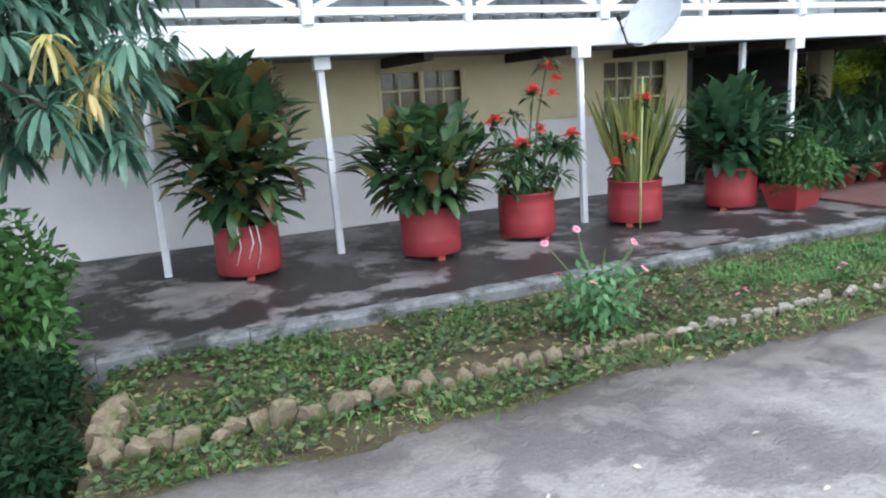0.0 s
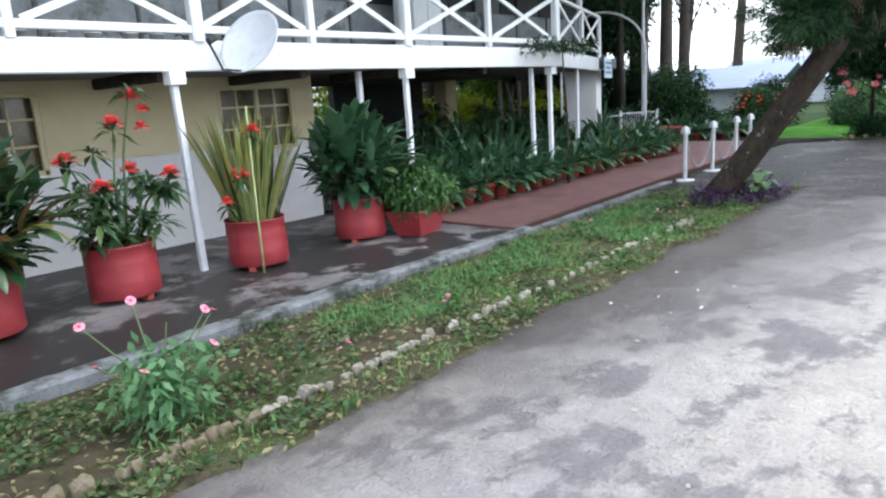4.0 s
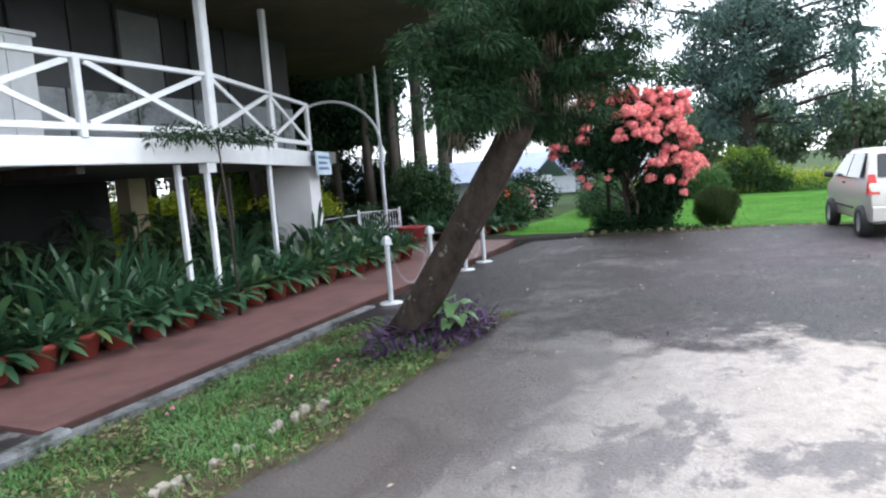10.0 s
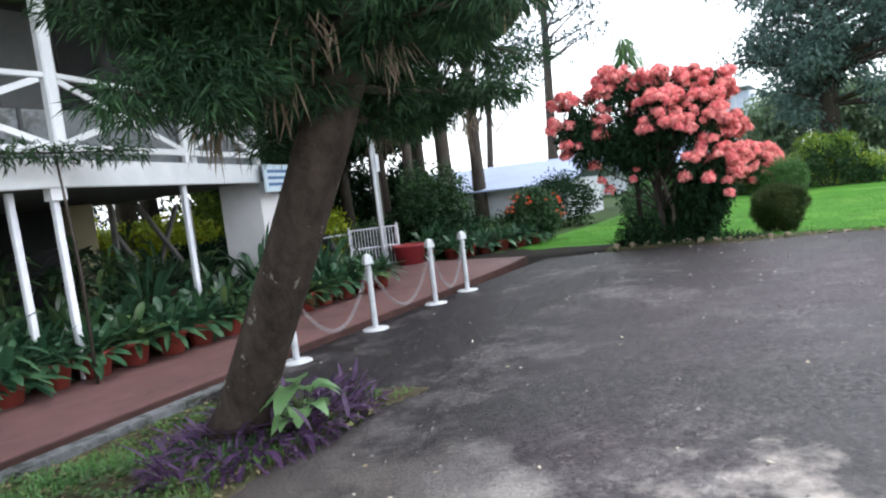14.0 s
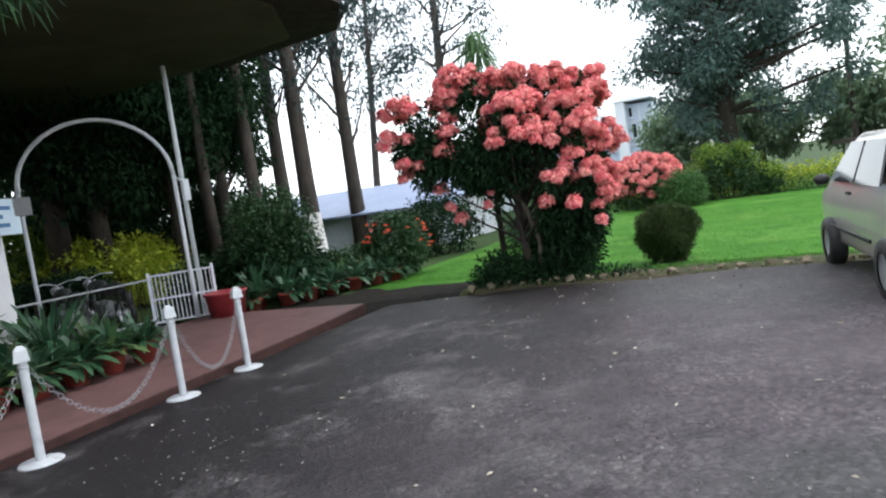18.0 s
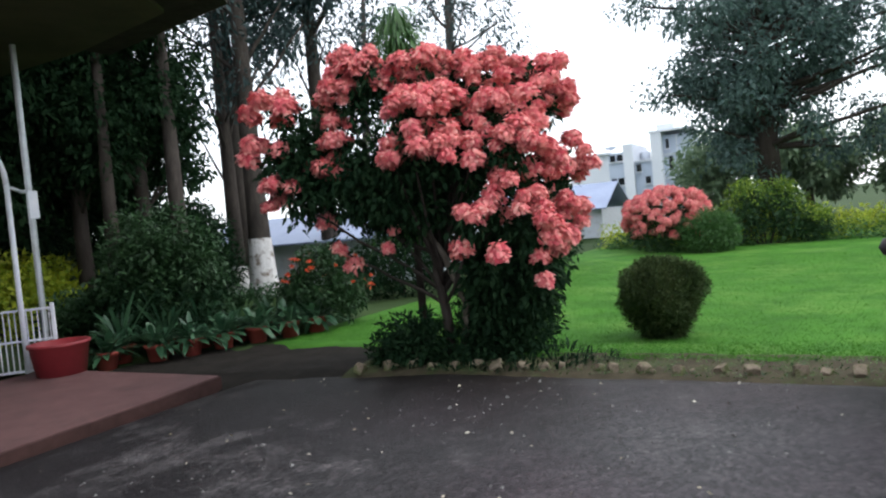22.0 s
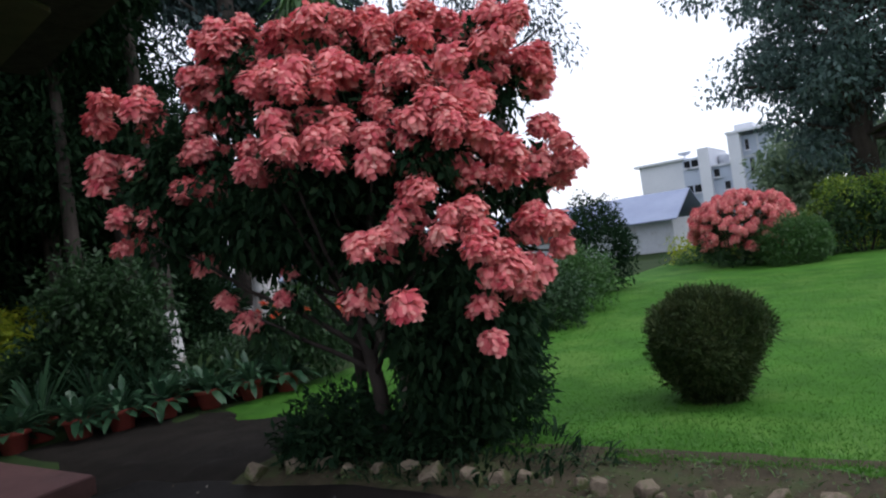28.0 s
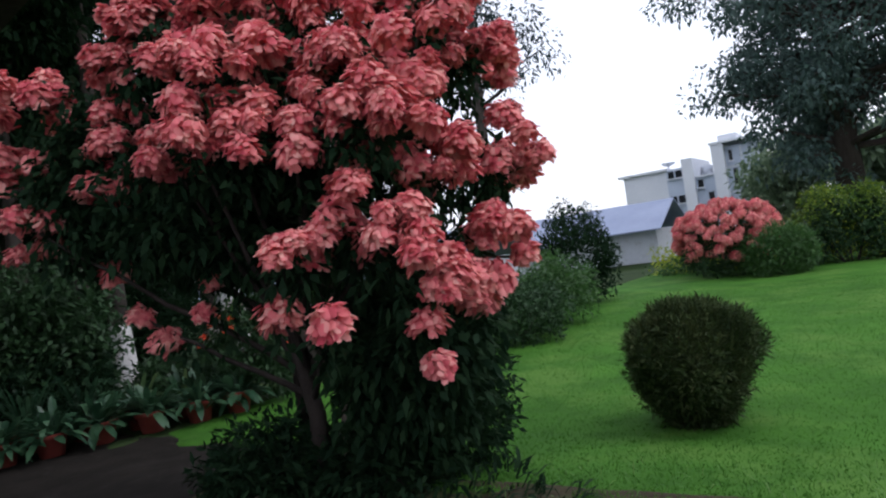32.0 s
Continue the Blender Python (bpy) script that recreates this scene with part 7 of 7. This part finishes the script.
# slender sapling at the bend of the balcony
sa = thing("slender_sapling", "thin dark sapling with flat sprays against the balcony", "tree", (11.5, 5.95, -0.02))
part("trunk", Shape().tube([(0, 0, 0), (0.03, 0.02, 1.2), (0.0, 0.08, 2.5)], [0.022, 0.018, 0.01], 8), BARK_DARK, sa, "", True)
sp2 = np.array([(k, 0.05 + rng.uniform(-0.12, 0.12), 2.42 + rng.uniform(-0.05, 0.05)) for k in np.linspace(-0.95, 1.0, 40)])
part("sprays", leafmesh("sprays", clumps(sp2, 0.09, 26, 0.1, 0.02, 0.1)), L_CONIF, sa)
part("branch", Shape().tube([(-0.95, 0.05, 2.43), (0, 0.07, 2.42), (1.0, 0.05, 2.43)], [0.005, 0.012, 0.005], 6), BARK_DARK, sa)

# border of pots by the earth path
for x, y, k in ((20.75, 7.75, 1), (21.15, 7.95, 3), (21.35, 7.4, 1), (21.8, 7.75, 3), (21.75, 7.15, 0), (22.25, 7.0, 1), (22.35, 7.55, 3), (22.75, 6.75, 1), (22.9, 7.25, 2), (23.25, 6.5, 0), (23.4, 7.0, 2), (23.7, 6.3, 1)):
    copy_thing(pots[k], pose(x, y, garden_height(x, y) - 0.01, 0, 0, rng.uniform(0, 360))).scale = (1.0, 1.0, 1.0)
of = thing("orange_flower_shrub", "loose shrub dotted with orange-red flowers", "flowering bush", (24.4, 6.55, -0.14))
part("foliage", leafmesh("foliage", clumps(blob_points(150, (0, 0, 0.75), (0.8, 0.8, 0.7), -0.8), 0.14, 34, 0.12, 0.045)), L_SHADE, of)
for q in blob_points(34, (0, 0, 0.75), (0.85, 0.85, 0.7), -0.3, 0.95):
    part("flower", leafmesh("flower", flower_head(q, 16, 0.075)), ORANGE, of)

# white cabinet on the balcony
cb = thing("balcony_cabinet", "plain white cabinet standing on the balcony", "cabinet", (9.95, 7.75, 2.33))
part("carcass", Shape().box(-0.36, 0.36, 0, 0.45, 0, 1.42), WHITE, cb)
part("top", Shape().box(-0.4, 0.4, -0.04, 0.47, 1.42, 1.47), WHITE, cb)
for s in (-1, 1):
    part("door", Shape().box(s * 0.18 - 0.172, s * 0.18 + 0.172, -0.02, -0.002, 0.03, 1.39), WHITE, cb)

# red blooms in the garden bed
for x, y in ((8.9, 3.1), (9.3, 2.9), (4.6, 2.9), (8.1, 3.6), (3.5, 2.85)):
    z = bed_height(x, y)
    g = thing("garden_flower", "small pink garden flower in the weedy bed", "flower", (x, y, z), group="garden flowers")
    part("stem", stems([(0.02, 0.02, 0.14), (-0.04, 0.02, 0.11)], 0, 0.004), STEM, g)
    part("flower", leafmesh("flower", flower_head((0.02, 0.02, 0.14), 14, 0.03), flower_head((-0.04, 0.02, 0.11), 12, 0.026)), ROSE, g)
    part("foliage", leafmesh("foliage", clumps(np.array([(0, 0, 0.05), (0.03, -0.02, 0.08)]), 0.05, 16, 0.05, 0.02)), L_MID, g)

# small white pots along the balcony edge
wp = None
for k in range(26):
    x = -3.2 + k * 0.33 + rng.uniform(-0.05, 0.05)
    m = pose(x, 6.5 + rng.uniform(-0.03, 0.03), 2.335, 0, 0, rng.uniform(0, 360))
    if wp is None:
        wp = thing("white_pot", "small white flower pot on the balcony edge", "flower pot", group="balcony pots")
        wp.matrix_world = m
        part("pot", Shape().lathe([(0, 0), (0.05, 0), (0.07, 0.1), (0.078, 0.1), (0.078, 0.115), (0.066, 0.115), (0.06, 0.09), (0, 0.09)], 14), WHITE, wp, "", True)
        part("plant", leafmesh("plant", lift(strap_leaves(16, 0.22, 0.03, 0.6, 0.03), 0.09)), L_STRAP, wp)
    else:
        copy_thing(wp, m)

# loose gravel and chips on the drive
n = 2600
x, y = rng.uniform(10.5, 20.6, n), rng.uniform(-3.5, 3.8, n)
keep = np.array([noise.noise((a * 0.5, b * 0.5, 11.0)) > -0.1 for a, b in zip(x, y)]) & (y < 3.6) & ~((x < 12.2) & (y > 1.9))
x, y = x[keep], y[keep]
n = len(x)
ch = np.array([(0.5, 0, 0.12), (-0.2, 0.45, 0.1), (-0.4, -0.35, 0.14), (0.1, 0.0, 0.55)])
an, sz = rng.uniform(0, math.tau, n), rng.uniform(0.008, 0.028, n) * (1 + (rng.uniform(0, 1, n) > 0.96))
rot = np.stack([np.stack([np.cos(an), -np.sin(an)], 1), np.stack([np.sin(an), np.cos(an)], 1)], 1)
v = np.concatenate([np.einsum("nij,kj->nki", rot, ch[:, :2]), np.broadcast_to(ch[None, :, 2:], (n, 4, 1))], 2) * sz[:, None, None]
v += np.stack([x, y, [zdrive(c, b) for c, b in zip(x, y)]], 1)[:, None, :]
f = (np.array([(0, 1, 3), (1, 2, 3), (2, 0, 3)])[None] + (np.arange(n) * 4)[:, None, None]).reshape(-1, 3)
me = bpy.data.meshes.new("gravel")
me.from_pydata(v.reshape(-1, 3).tolist(), [], f.tolist())
GRIT = leafy("gravel_chip", [(0.05, 0.046, 0.046), (0.13, 0.12, 0.118), (0.28, 0.27, 0.26)], 0.85, 0.0, 0.3)
tagged(part("gravel", me, GRIT), "loose gravel chips on the asphalt drive", "gravel", "", "stuff")

# weeds and grass at the foot of the salmon-flowered tree
n = 900
a, r = rng.uniform(0, math.tau, n), np.sqrt(rng.uniform(0, 1, n))
q = np.stack([21.3 + np.cos(a) * r * 0.7, 2.0 + np.sin(a) * r * 1.5, np.full(n, 0.02)], 1)
scatter("tree_foot_weeds", "leafy weeds round the foot of the flowering tree", "weeds", q, np.stack([np.cos(a) * 0.4, np.sin(a) * 0.4, np.ones(n)], 1) + rng.normal(0, 0.4, (n, 3)), rng.uniform(0.08, 0.26, n), rng.uniform(0.015, 0.035, n), L_DARK, True)
